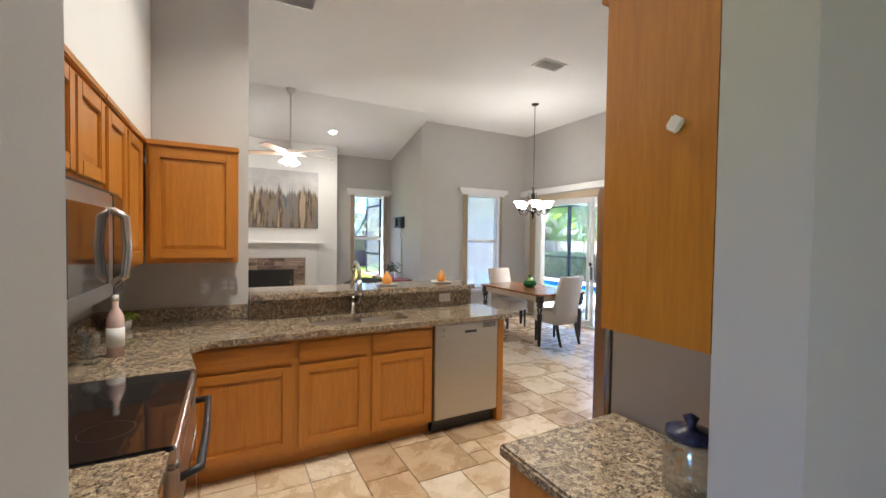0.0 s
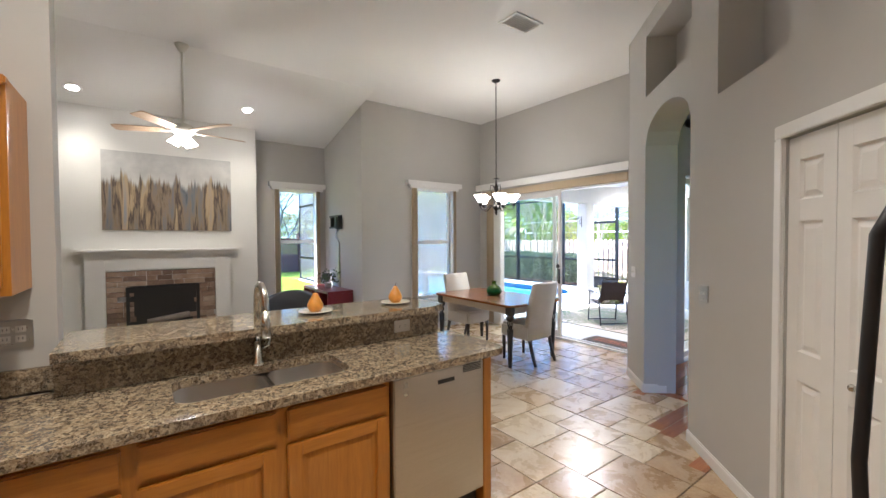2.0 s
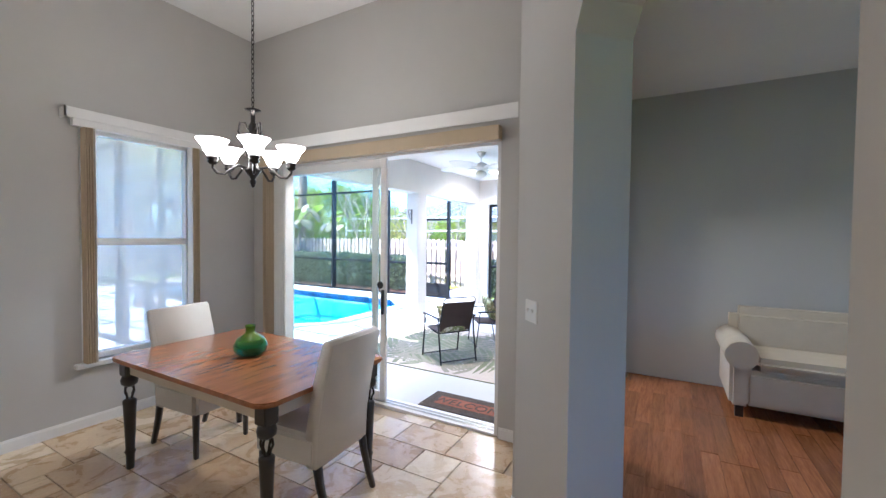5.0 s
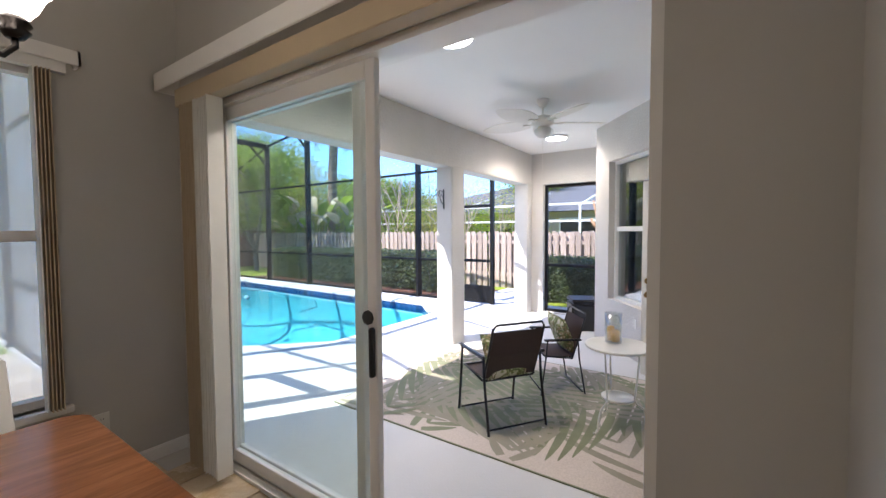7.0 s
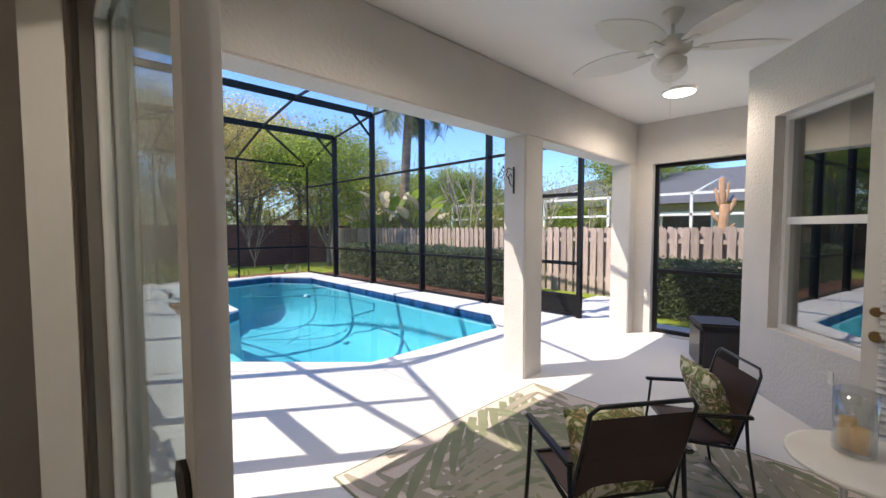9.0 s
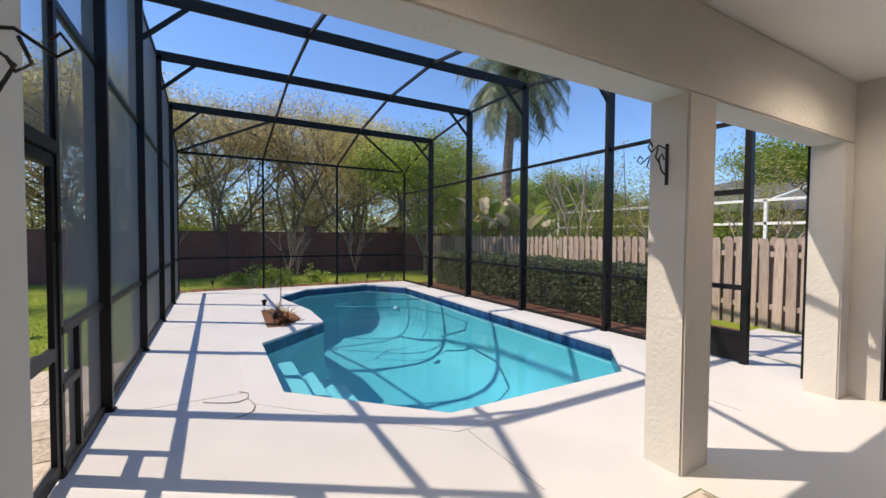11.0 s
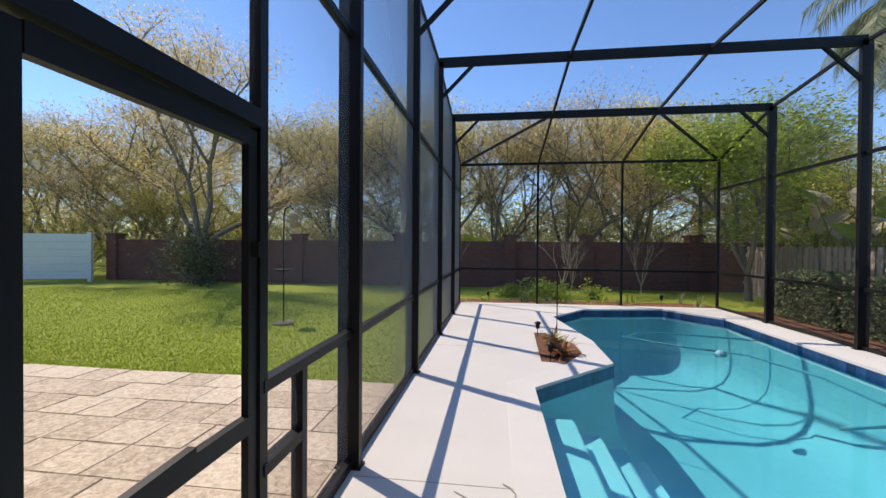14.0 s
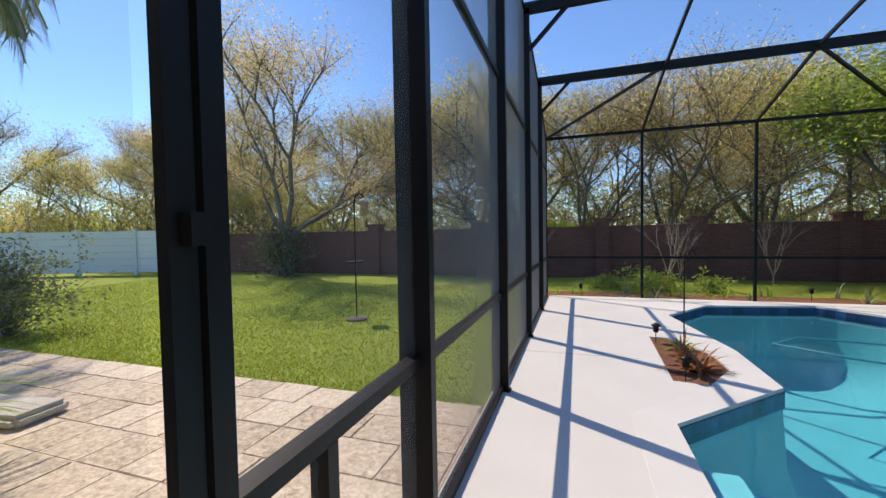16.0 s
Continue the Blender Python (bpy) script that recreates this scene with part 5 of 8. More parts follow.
def wall_unit(label, at, rz, w, z0, z1, depth=0.32, doors=1, blank=0.0):
    t = thing("wall_cabinet", label, "cabinet", (at[0], at[1], z0), rz, group="kitchen wall cabinets")
    part("body", built((0, w, 0, depth, 0, z1 - z0)), M_OAK, t)
    part("crown", built((-0.004, w + 0.004, -0.022, 0.02, z1 - z0 - 0.03, z1 - z0 + 0.004), bev=0.006), M_OAKH, t)
    g = 0.02
    ww = (w - blank - g) / doors
    for i in range(doors):
        panel_door(t, "door", g + ww * i, ww * (i + 1), 0.03, z1 - z0 - 0.05, -0.001)
    return t


OAKL = "honey oak base cabinet with framed panel door"
PF = 2.80                   # front plane of the peninsula
base_unit("honey oak base cabinet with drawer and framed door in the corner", (-0.235, PF, 0), 0, 0.625)
base_unit("honey oak sink base cabinet with false drawer and framed door", (0.39, PF, 0), 0, 0.505, low=True)
base_unit("honey oak sink base cabinet with false drawer and framed door", (0.895, PF, 0), 0, 0.515, low=True)
solid("end_panel", built((2.013, 2.072, PF - 0.03, 3.33, 0.0, 0.874), bev=0.004), M_OAK, "honey oak end panel of the peninsula", "cabinet panel")
# left run turned to face +X
base_unit("honey oak base cabinet between the cooker and the corner", (-0.175, 2.205, 0), 96.5, 0.585, depth=0.3)
base_unit("honey oak base cabinet before the cooker", (-0.185, 0.60, 0), 90, 0.79)

# dishwasher
dw = thing("dishwasher", "stainless steel dishwasher with a pocket handle", "dishwasher", (1.415, PF - 0.02, 0))
part("door_panel", built((0.003, 0.594, -0.012, 0.03, 0.115, 0.862), bev=0.006), M_STEEL, dw)
part("body", built((0.005, 0.592, 0.03, 0.58, 0.09, 0.868)), M_BLACK, dw)
part("toe_kick", built((0.01, 0.588, 0.05, 0.1, 0.0, 0.112)), M_BLACK, dw)
part("handle_pocket", built((0.27, 0.38, -0.0145, -0.0115, 0.785, 0.806)), M_BLACK, dw)
part("vent", built(*[(0.44, 0.57, -0.0145, -0.0115, 0.815 + i * 0.009, 0.82 + i * 0.009) for i in range(5)]), M_BLACK, dw)
part("badge", built((0.06, 0.085, -0.0145, -0.0115, 0.81, 0.84), (0.062, 0.083, -0.0145, -0.0115, 0.77, 0.782)), M_NICKEL, dw)


def slab_with_hole(outer, hole, z0, z1, bev=0.008):
    bm = sheet_with_hole("s", outer, [hole] if hole else [], z1, None, "", "")
    ext = bmesh.ops.extrude_face_region(bm, geom=list(bm.faces))
    for v in [g for g in ext["geom"] if isinstance(g, bmesh.types.BMVert)]:
        v.co.z = z0
    return bm


def round_rect(x0, x1, y0, y1, r, n=5):
    return arc(x1 - r, y1 - r, r, 0, 90, n) + arc(x0 + r, y1 - r, r, 90, 180, n) + arc(x0 + r, y0 + r, r, 180, 270, n) + arc(x1 - r, y0 + r, r, 270, 360, n)


SINK = round_rect(0.53, 1.27, 2.90, 3.24, 0.07)
wt = thing("worktop", "polished speckled brown granite worktop with a stepped edge", "worktop", (0, 0, 0))
part("slab", slab_with_hole([(-0.80, 2.20), (-0.135, 2.20), (-0.195, 2.64), (-0.10, 2.74), (2.10, 2.735), (2.145, 2.75), (2.165, 2.79), (2.165, 3.30), (-0.80, 3.44)], SINK, 0.876, 0.915), M_GRANITE, wt)
part("upstand", built((0.137, 2.07, 3.30, 3.328, 0.916, 1.07), bev=0.003), M_GRANITE, wt)
part("upstand", built((-0.78, 0.13, 3.425, 3.448, 0.916, 1.02), bev=0.003), M_GRANITE, wt)
part("upstand", built((-0.798, -0.775, 2.2, 3.42, 0.916, 1.02), bev=0.003), M_GRANITE, wt)
wt2 = thing("worktop", "polished speckled granite worktop before the cooker", "worktop", (0, 0, 0))
part("slab", built((-0.80, -0.155, 0.44, 1.405, 0.876, 0.915), bev=0.006), M_GRANITE, wt2)
bar_top = thing("breakfast_bar", "raised polished granite breakfast bar top", "worktop", (0, 0, 1.072))
bm = bmesh.new()
quad_prism(bm, [(0.14, 3.21), (1.98, 3.21), (2.09, 3.27), (2.09, 3.62), (2.02, 3.70), (0.14, 3.70)], 0, 0.042)
part("slab", bm, M_GRANITE, bar_top)

# double sink and tap
M_SINK = surface("sink_steel", (0.58, 0.56, 0.53), 0.32, 1.0, 0.05, 3, 160, 0.04, 0.001)
sk = thing("sink", "stainless steel undermount double sink", "sink", (0, 0, 0))
for x0, x1, dp in ((0.525, 0.905, 0.2), (0.93, 1.275, 0.17)):
    bm = bmesh.new()
    rings = [[bm.verts.new((x, y, z)) for x, y in round_rect(x0 + k, x1 - k, 2.895 + k, 3.245 - k, r)] for z, k, r in ((0.874, 0.0, 0.07), (0.86, 0.004, 0.07), (0.9 - dp, 0.02, 0.06), (0.876 - dp, 0.05, 0.04))]
    for a, b in zip(rings, rings[1:]):
        for i in range(len(a)):
            f = bm.faces.new((a[i], b[i], b[(i + 1) % len(a)], a[(i + 1) % len(a)]))
            f.smooth = True
    bm.faces.new(rings[-1])
    bowl = part("bowl", bm, M_SINK, sk)
    bm = bmesh.new()
    lathe(bm, [(0.0, 0), (0.04, 0.0), (0.042, 0.004), (0.02, 0.003)], 14, ((x0 + x1) / 2, 3.08, 0.878 - dp))
    part("drain", bm, M_NICKEL, bowl)
part("divider", built((0.90, 0.935, 2.91, 3.23, 0.72, 0.868), bev=0.01), M_STEEL, sk)
tap = thing("tap", "brushed nickel pull-down kitchen tap", "tap", (0.905, 3.265, 0.915))
tap.scale = (1.15, 1.15, 1.25)
bm = bmesh.new()
lathe(bm, [(0.028, 0), (0.028, 0.012), (0.02, 0.02), (0.018, 0.1), (0.0, 0.1)], 16)
part("base", bm, M_NICKEL, tap)
bm = bmesh.new()
tube(bm, [(0, 0, 0.08), (0, 0, 0.26)] + [(0, -0.075 + 0.075 * math.cos(radians(a)), 0.26 + 0.075 * math.sin(radians(a))) for a in range(20, 181, 20)] + [(0, -0.155, 0.2)], 0.0155, 12)
part("spout", bm, M_NICKEL, tap)
bm = bmesh.new()
rod(bm, (0, -0.152, 0.24), (0, -0.16, 0.14), 0.018, 0.022, 12)
part("spray_head", bm, M_NICKEL, tap)
bm = bmesh.new()
tube(bm, [(0.018, 0, 0.07), (0.045, 0, 0.075), (0.06, 0, 0.15)], 0.007, 8)
part("lever", bm, M_NICKEL, tap)

# cooker
ck = thing("cooker", "black glass-topped electric cooker with a rear control panel", "cooker", (-0.80, 1.41, 0))
part("body", built((0.05, 0.63, 0.003, 0.775, 0.03, 0.895)), M_BLACK, ck)
part("hob", built((0.02, 0.655, 0.0, 0.78, 0.897, 0.92), bev=0.006), M_BLACKGLASS, ck)
part("front_trim", built((0.63, 0.672, 0.0, 0.78, 0.86, 0.918), bev=0.012), M_NICKEL, ck)
od = part("oven_door", built((0.63, 0.668, 0.01, 0.77, 0.24, 0.85), bev=0.01), M_STEEL, ck)
part("window", built((0.669, 0.672, 0.12, 0.66, 0.36, 0.68)), M_BLACKGLASS, od)
bm = bmesh.new()
tube(bm, [(0.665, 0.06, 0.79), (0.72, 0.08, 0.80), (0.725, 0.39, 0.80), (0.72, 0.70, 0.80), (0.665, 0.72, 0.79)], 0.014, 10)
part("handle", bm, M_BLACK, od)
part("drawer", built((0.63, 0.665, 0.01, 0.77, 0.05, 0.22), bev=0.008), M_STEEL, ck)
bm = bmesh.new()
profile = [(0.004, 0.921), (0.105, 0.921), (0.10, 0.985), (0.135, 1.0), (0.14, 1.03), (0.105, 1.135), (0.075, 1.155), (0.004, 1.155)]
lo = [bm.verts.new((x, 0.0, z)) for x, z in profile]
hi = [bm.verts.new((x, 0.78, z)) for x, z in profile]
bm.faces.new(lo)
bm.faces.new(hi[::-1])
for i in range(8):
    bm.faces.new((lo[i], lo[(i + 1) % 8], hi[(i + 1) % 8], hi[i]))
cp = part("control_panel", bm, M_BLACK, ck)
for y in (0.08, 0.17, 0.61, 0.70):
    bm = bmesh.new()
    rod(bm, (0.115, y, 1.075), (0.16, y, 1.09), 0.03, 0.022, 16)
    part("knob", bm, M_NICKEL, cp)
part("display", built((0.126, 0.134, 0.3, 0.5, 1.05, 1.095)), M_BLACKGLASS, cp)
for cx, cy, r in ((0.2, 0.2, 0.09), (0.2, 0.58, 0.075), (0.46, 0.2, 0.075), (0.46, 0.58, 0.1)):
    bm = bmesh.new()
    for k in range(28):
        a0, a1 = 2 * math.pi * k / 28, 2 * math.pi * (k + 1) / 28
        bm.faces.new([bm.verts.new((cx + rr * math.cos(a), cy + rr * math.sin(a), 0.9205)) for rr, a in ((r, a0), (r, a1), (r - 0.003, a1), (r - 0.003, a0))])
    part("burner_ring", bm, M_NICKEL, ck)

# microwave over the cooker
mw = thing("microwave", "stainless over-range microwave with a dark window", "microwave", (-0.80, 1.42, 1.28))
part("body", built((0, 0.36, 0, 0.76, 0, 0.43), bev=0.005), M_BLACK, mw)
d = part("door", built((0.36, 0.40, 0.0, 0.585, 0.02, 0.42), bev=0.008), M_STEEL, mw)
part("window", built((0.401, 0.404, 0.06, 0.5, 0.08, 0.36)), M_BLACKGLASS, d)
bm = bmesh.new()
tube(bm, [(0.4, 0.56, 0.07), (0.44, 0.57, 0.1), (0.448, 0.57, 0.215), (0.44, 0.57, 0.33), (0.4, 0.56, 0.36)], 0.016, 10)
part("handle", bm, M_NICKEL, d)
part("keypad", built((0.36, 0.40, 0.59, 0.758, 0.02, 0.42), bev=0.006), M_BLACKGLASS, mw)
part("vent_grille", built((0.36, 0.385, 0.0, 0.76, 0.42, 0.432)), M_BLACK, mw)

# wall cabinets
WX = -0.475
wall_unit("honey oak wall cabinet with framed door", (WX, 0.62, 0), 90, 0.79, 1.36, 2.14)
wall_unit("short honey oak cabinet above the microwave", (WX, 1.42, 0), 90, 0.76, 1.72, 2.14, doors=2)
wall_unit("honey oak wall cabinet with framed door", (WX, 2.19, 0), 90, 0.41, 1.36, 2.14)
wall_unit("honey oak corner wall cabinet", (WX, 2.60, 0), 90, 0.52, 1.36, 2.14, blank=0.1)
wall_unit("honey oak wall cabinet with framed door at the wall's end", (-0.46, 3.125, 0), 0, 0.52, 1.36, 2.14)

# cabinets, worktop and fridge right of the doorway
base_unit("honey oak base cabinet with drawer beside the fridge", (1.25, 0.985, 0), 180, 0.48, depth=0.56)
wt3 = thing("worktop", "short speckled granite worktop beside the fridge", "worktop", (0, 0, 0))
part("slab", built((0.735, 1.258, 0.425, 1.0, 0.876, 0.915), bev=0.008), M_GRANITE, wt3)
wall_unit("honey oak wall cabinet with a plain side panel", (1.25, 0.675, 0), 180, 0.455, 1.335, 2.14, depth=0.25)
solid("cabinet_filler", built((0.797, 1.25, 0.424, 0.672, 2.15, 2.75)), M_OAK, "honey oak upper cabinet box above the wall cabinet", "cabinet")
lk = thing("child_latch", "small white plastic child-safety latch stuck on the cabinet", "latch")
lk.matrix_world = pose(0.793, 0.50, 1.78, 35, 0, 0)
part("pad", built((-0.012, 0.0, -0.015, 0.015, -0.015, 0.015), bev=0.004), M_PLATE, lk)
fr = thing("fridge", "grey-sided stainless french-door fridge with dark arched handles", "fridge", (1.27, 0.43, 0))
part("body", built((0.0, 0.9, 0.0, 0.60, 0.02, 1.74), bev=0.008), M_FRIDGE, fr)
for x0, x1 in ((0.0, 0.447), (0.453, 0.9)):
    part("door", built((x0, x1, 0.615, 0.69, 0.66, 1.75), bev=0.012), M_STEEL, fr)
part("freezer_drawer", built((0, 0.9, 0.615, 0.69, 0.06, 0.64), bev=0.012), M_STEEL, fr)
for x in (0.09, 0.81):
    bm = bmesh.new()
    tube(bm, [(x, 0.69, 0.78), (x, 0.715, 0.84), (x, 0.73, 1.2), (x, 0.715, 1.56), (x, 0.69, 1.62)], 0.010, 10)
    part("handle", bm, M_BLACK, fr)
bm = bmesh.new()
tube(bm, [(0.1, 0.69, 0.55), (0.14, 0.74, 0.55), (0.45, 0.755, 0.55), (0.76, 0.74, 0.55), (0.8, 0.69, 0.55)], 0.014, 10)
part("handle", bm, M_BLACK, fr)
for x in (0.05, 0.85):
    part("hinge_cover", built((x - 0.04, x + 0.04, 0.5, 0.66, 1.741, 1.77), bev=0.006), M_FRIDGE, fr)

# small things on the worktops
M_CLEAR = glass("clear_glass", (0.92, 0.94, 0.94), spec=3.5)
M_ROSE = surface("rose_wine", (0.70, 0.50, 0.45), 0.08, vary=0.05, relief=0, coat=0.7)
M_GREEN = surface("plant_green", (0.05, 0.14, 0.03), 0.6, vary=0.3, relief=0.1)
wb = thing("wine_bottle", "clear bottle of pale rose wine with a white label", "bottle", (-0.515, 2.617, 0.915))
bm = bmesh.new()
lathe(bm, [(0.0, 0), (0.037, 0), (0.038, 0.19), (0.03, 0.22), (0.014, 0.25), (0.0135, 0.3), (0.0, 0.3)], 20)
part("glass", bm, M_ROSE, wb)
bm = bmesh.new()
lathe(bm, [(0.0385, 0.05), (0.0392, 0.05), (0.0392, 0.15), (0.0385, 0.15)], 20)
part("label", bm, M_PLATE, wb)
bm = bmesh.new()
lathe(bm, [(0.0145, 0.285), (0.015, 0.285), (0.015, 0.315), (0.0, 0.316)], 14)
part("cap", bm, M_PLATE, wb)


def goblet(x, y):
    t = thing("wine_glass", "small clear stemmed wine glass", "glass", (x, y, 0.915), group="wine glasses")
    bm = bmesh.new()
    lathe(bm, [(0.0, 0), (0.032, 0.002), (0.006, 0.01), (0.005, 0.06), (0.03, 0.085), (0.036, 0.12), (0.032, 0.15), (0.031, 0.15), (0.034, 0.12), (0.0, 0.075)], 18)
    part("bowl", bm, M_CLEAR, t)


goblet(-0.585, 2.50)
goblet(-0.63, 2.62)
sp = thing("potted_plant", "small leafy green plant in a grey pot", "potted plant", (-0.61, 3.33, 0.915))
bm = bmesh.new()
lathe(bm, [(0, 0), (0.035, 0), (0.045, 0.06), (0.04, 0.06), (0.0, 0.055)], 16)
part("pot", bm, M_PLATE, sp)
r2 = random.Random(5)
o = new("leaves", leaf_mesh("leaves", r2, [Vector((r2.gauss(0, 0.025), r2.gauss(0, 0.025), 0.085)) for _ in range(30)], 8, 0.018, 0.014, M_GREENLEAF))
o.parent = sp
jar = thing("glass_jar", "clear glass storage jar with a dark blue knob lid", "jar", (1.004, 0.576, 0.915))
bm = bmesh.new()
lathe(bm, [(0.0, 0), (0.055, 0), (0.06, 0.02), (0.06, 0.13), (0.05, 0.15), (0.047, 0.15), (0.056, 0.13), (0.056, 0.02), (0.0, 0.006)], 22)
part("body", bm, M_CLEAR, jar)
bm = bmesh.new()
lathe(bm, [(0.0, 0.15), (0.056, 0.15), (0.056, 0.165), (0.02, 0.175), (0.01, 0.18), (0.018, 0.2), (0.0, 0.21)], 20)
part("lid", bm, surface("dark_blue_lid", (0.015, 0.02, 0.05), 0.25, vary=0.1, relief=0), jar)

# plates with pears on the bar
M_CERAMIC = surface("cream_ceramic", (0.72, 0.67, 0.57), 0.25, vary=0.05, relief=0.02)
M_PEAR = surface("orange_glaze", (0.72, 0.30, 0.045), 0.3, vary=0.25, scale=14, grain=40, relief=0.05)
for x, y in ((1.27, 3.46), (1.83, 3.47)):
    t = thing("plate", "round cream ceramic side plate on the bar", "plate", (x, y, 1.115), group="plates on the bar")
    bm = bmesh.new()
    lathe(bm, [(0.0, 0), (0.055, 0), (0.062, 0.004), (0.1, 0.012), (0.1, 0.016), (0.06, 0.008), (0.0, 0.006)], 28)
    part("dish", bm, M_CERAMIC, t)
    t = thing("pear_ornament", "orange-brown glazed pear ornament on a plate", "ornament", (x, y, 1.122), group="pears on the bar")
    bm = bmesh.new()
    lathe(bm, [(0.0, 0), (0.03, 0.002), (0.046, 0.025), (0.047, 0.045), (0.035, 0.07), (0.02, 0.095), (0.014, 0.11), (0.0, 0.115)], 20)
    part("body", bm, M_PEAR, t)
    bm = bmesh.new()
    tube(bm, [(0, 0, 0.11), (0.003, 0, 0.125), (0.008, 0, 0.135)], 0.0025, 6)
    part("stalk", bm, M_BARK, t)


def wall_plate(name, label, m, kind_, material, w=0.075, h=0.115, gangs=1):
    """A switch or socket plate; local +Z up, facing -Y."""
    t = thing(name, label, "socket" if kind_ == "socket" else "switch")
    t.matrix_world = m
    W = w + 0.046 * (gangs - 1)
    part("plate", built((-W / 2, W / 2, -0.006, 0.002, -h / 2, h / 2), bev=0.002), material, t)
    for g in range(gangs):
        cx = (g - (gangs - 1) / 2) * 0.046
        if kind_ == "socket":
            for dz in (-0.02, 0.02):
                s = part("outlet", built((cx - 0.016, cx + 0.016, -0.008, -0.006, dz - 0.014, dz + 0.014), bev=0.002), M_PLATE, t)
                part("slots", built((cx - 0.007, cx - 0.005, -0.0085, -0.008, dz - 0.004, dz + 0.006), (cx + 0.005, cx + 0.007, -0.0085, -0.008, dz - 0.004, dz + 0.006)), M_BLACK, s)
        else:
            part("toggle", built((cx - 0.005, cx + 0.005, -0.018, -0.006, -0.004, 0.014), bev=0.002), M_PLATE, t)
    return t


wall_plate("switch_plate", "steel switch plate above the worktop", pose(-0.15, 3.447, 1.17), "switch", M_STEELPLATE)
wall_plate("socket_plate", "steel double socket plate above the worktop", pose(0.0, 3.447, 1.17), "socket", M_STEELPLATE, gangs=2)
wall_plate("socket_plate", "white socket plate lying in the bar's granite upstand", pose(1.78, 3.299, 0.995, 0, 90, 0), "socket", M_PLATE)
wall_plate("socket_plate", "white socket plate over the corner worktop", pose(-0.797, 2.75, 1.12, 0, 0, 90), "socket", M_PLATE)

# ---- windows, doors, nook ----
M_BLIND = surface("tan_blind", (0.50, 0.40, 0.27), 0.7, vary=0.06, scale=4, relief=0.05, stretch=(1, 1, 0.1))
M_SHEER = surface("white_blind", (0.76, 0.74, 0.69), 0.7, vary=0.04, relief=0.05)


def hung_window(name, label, x0, x1, y, z0, z1, inward=-1, m=None):
    """A double-hung window in a wall along x; inward gives the room's side in y."""
    t = thing(name, label, "window", kind="structure")
    if m is not None:
        t.matrix_world = m
    f = 0.045
    fr = part("window_frame", built((x0, x0 + f, y - 0.04, y + 0.04, z0, z1), (x1 - f, x1, y - 0.04, y + 0.04, z0, z1), (x0 + f, x1 - f, y - 0.04, y + 0.04, z1 - f, z1), (x0 + f, x1 - f, y - 0.04, y + 0.04, z0, z0 + f)), M_TRIM, t)
    zm = (z0 + z1) / 2 + 0.02
    part("meeting_rail", built((x0 + f, x1 - f, y - 0.03, y + 0.02, zm - 0.03, zm + 0.03), bev=0.004), M_TRIM, t)
    for a, b in ((z0 + f, zm - 0.03), (zm + 0.03, z1 - f)):
        p = part("pane", built((x0 + f, x1 - f, y - 0.003, y + 0.003, a, b)), M_GLASS, t)
        p.visible_shadow = False
    return t


w = hung_window("window_1", "white framed double-hung window of the nook", 4.052, 4.938, NY + 0.10, 0.53, 2.44)
# unseen window, added only for the den's daylight
hung_window("window_3", "unseen white window added to let daylight into the den", 4.6, 5.9, -1.87, 0.9, 2.2)
# the window's white glare is put into this screen's pale, translucent colour
part("insect_screen", built((4.09, 4.9, NY + 0.148, NY + 0.15, 0.57, 2.40)), screen_cloth("painted_glare_screen", 0.42, (0.70, 0.62, 0.53), 0.0, True), w, "pale screen with the window's white haze painted in")
part("window_sill", built((4.0, 4.99, NY - 0.05, NY + 0.055, 0.49, 0.53), bev=0.006), M_TRIM, w)
w = hung_window("window_2", "white framed double-hung window of the living room", 2.253, 3.027, 8.49, 0.55, 2.45)
part("window_sill", built((2.20, 3.08, 8.35, 8.44, 0.51, 0.55), bev=0.006), M_TRIM, w)


def blind(label, x0, x1, y, z0, z1, over=0.12):
    """A drawn-back vertical blind: head rail, valance and a stack at each side."""
    t = thing("vertical_blind", label, "blind", ((x0 + x1) / 2, y, z0))
    h, w = z1 - z0, (x1 - x0) / 2
    part("valance", built((-w - over, w + over, -0.1, -0.085, h + 0.03, h + 0.11), (-w - over, -w - over + 0.015, -0.1, 0.0, h + 0.03, h + 0.11), (w + over - 0.015, w + over, -0.1, 0, h + 0.03, h + 0.11), bev=0.003), M_TRIM, t)
    part("head_rail", built((-w - 0.06, w + 0.06, -0.07, -0.02, h - 0.02, h + 0.04)), M_TRIM, t)
    for s in (-1, 1):
        for i in range(5):
            cx = s * (w - 0.01 - i * 0.016)
            bm = bmesh.new()
            bx(bm, cx - 0.003, cx + 0.003, -0.085, 0.0, 0.03, h - 0.02)
            part("slat", bm, M_BLIND if i < 4 else M_SHEER, t)


blind("white valance and tan vertical blinds drawn aside at the nook window", 4.05, 4.95, NY - 0.005, 0.5, 2.43)
blind("white valance with tan vertical blinds drawn aside in the living room", 2.25, 3.03, 8.395, 0.53, 2.45, 0.1)

# sliding patio door
sd = thing("door_1", "white aluminium sliding patio door, half open", "sliding door", (SX, 3.86, 0), kind="structure")
part("frame", built((0.02, 0.17, 0.0, 0.035, 0, 2.34), (0.02, 0.17, 2.525, 2.56, 0, 2.34), (0.02, 0.17, 0.035, 2.525, 2.3, 2.34), (0.01, 0.175, 0.035, 2.525, -0.01, 0.018)), M_TRIM, sd)
part("track", built((0.05, 0.056, 0.035, 2.525, 0.018, 0.03), (0.10, 0.106, 0.035, 2.525, 0.018, 0.03)), M_NICKEL, sd)


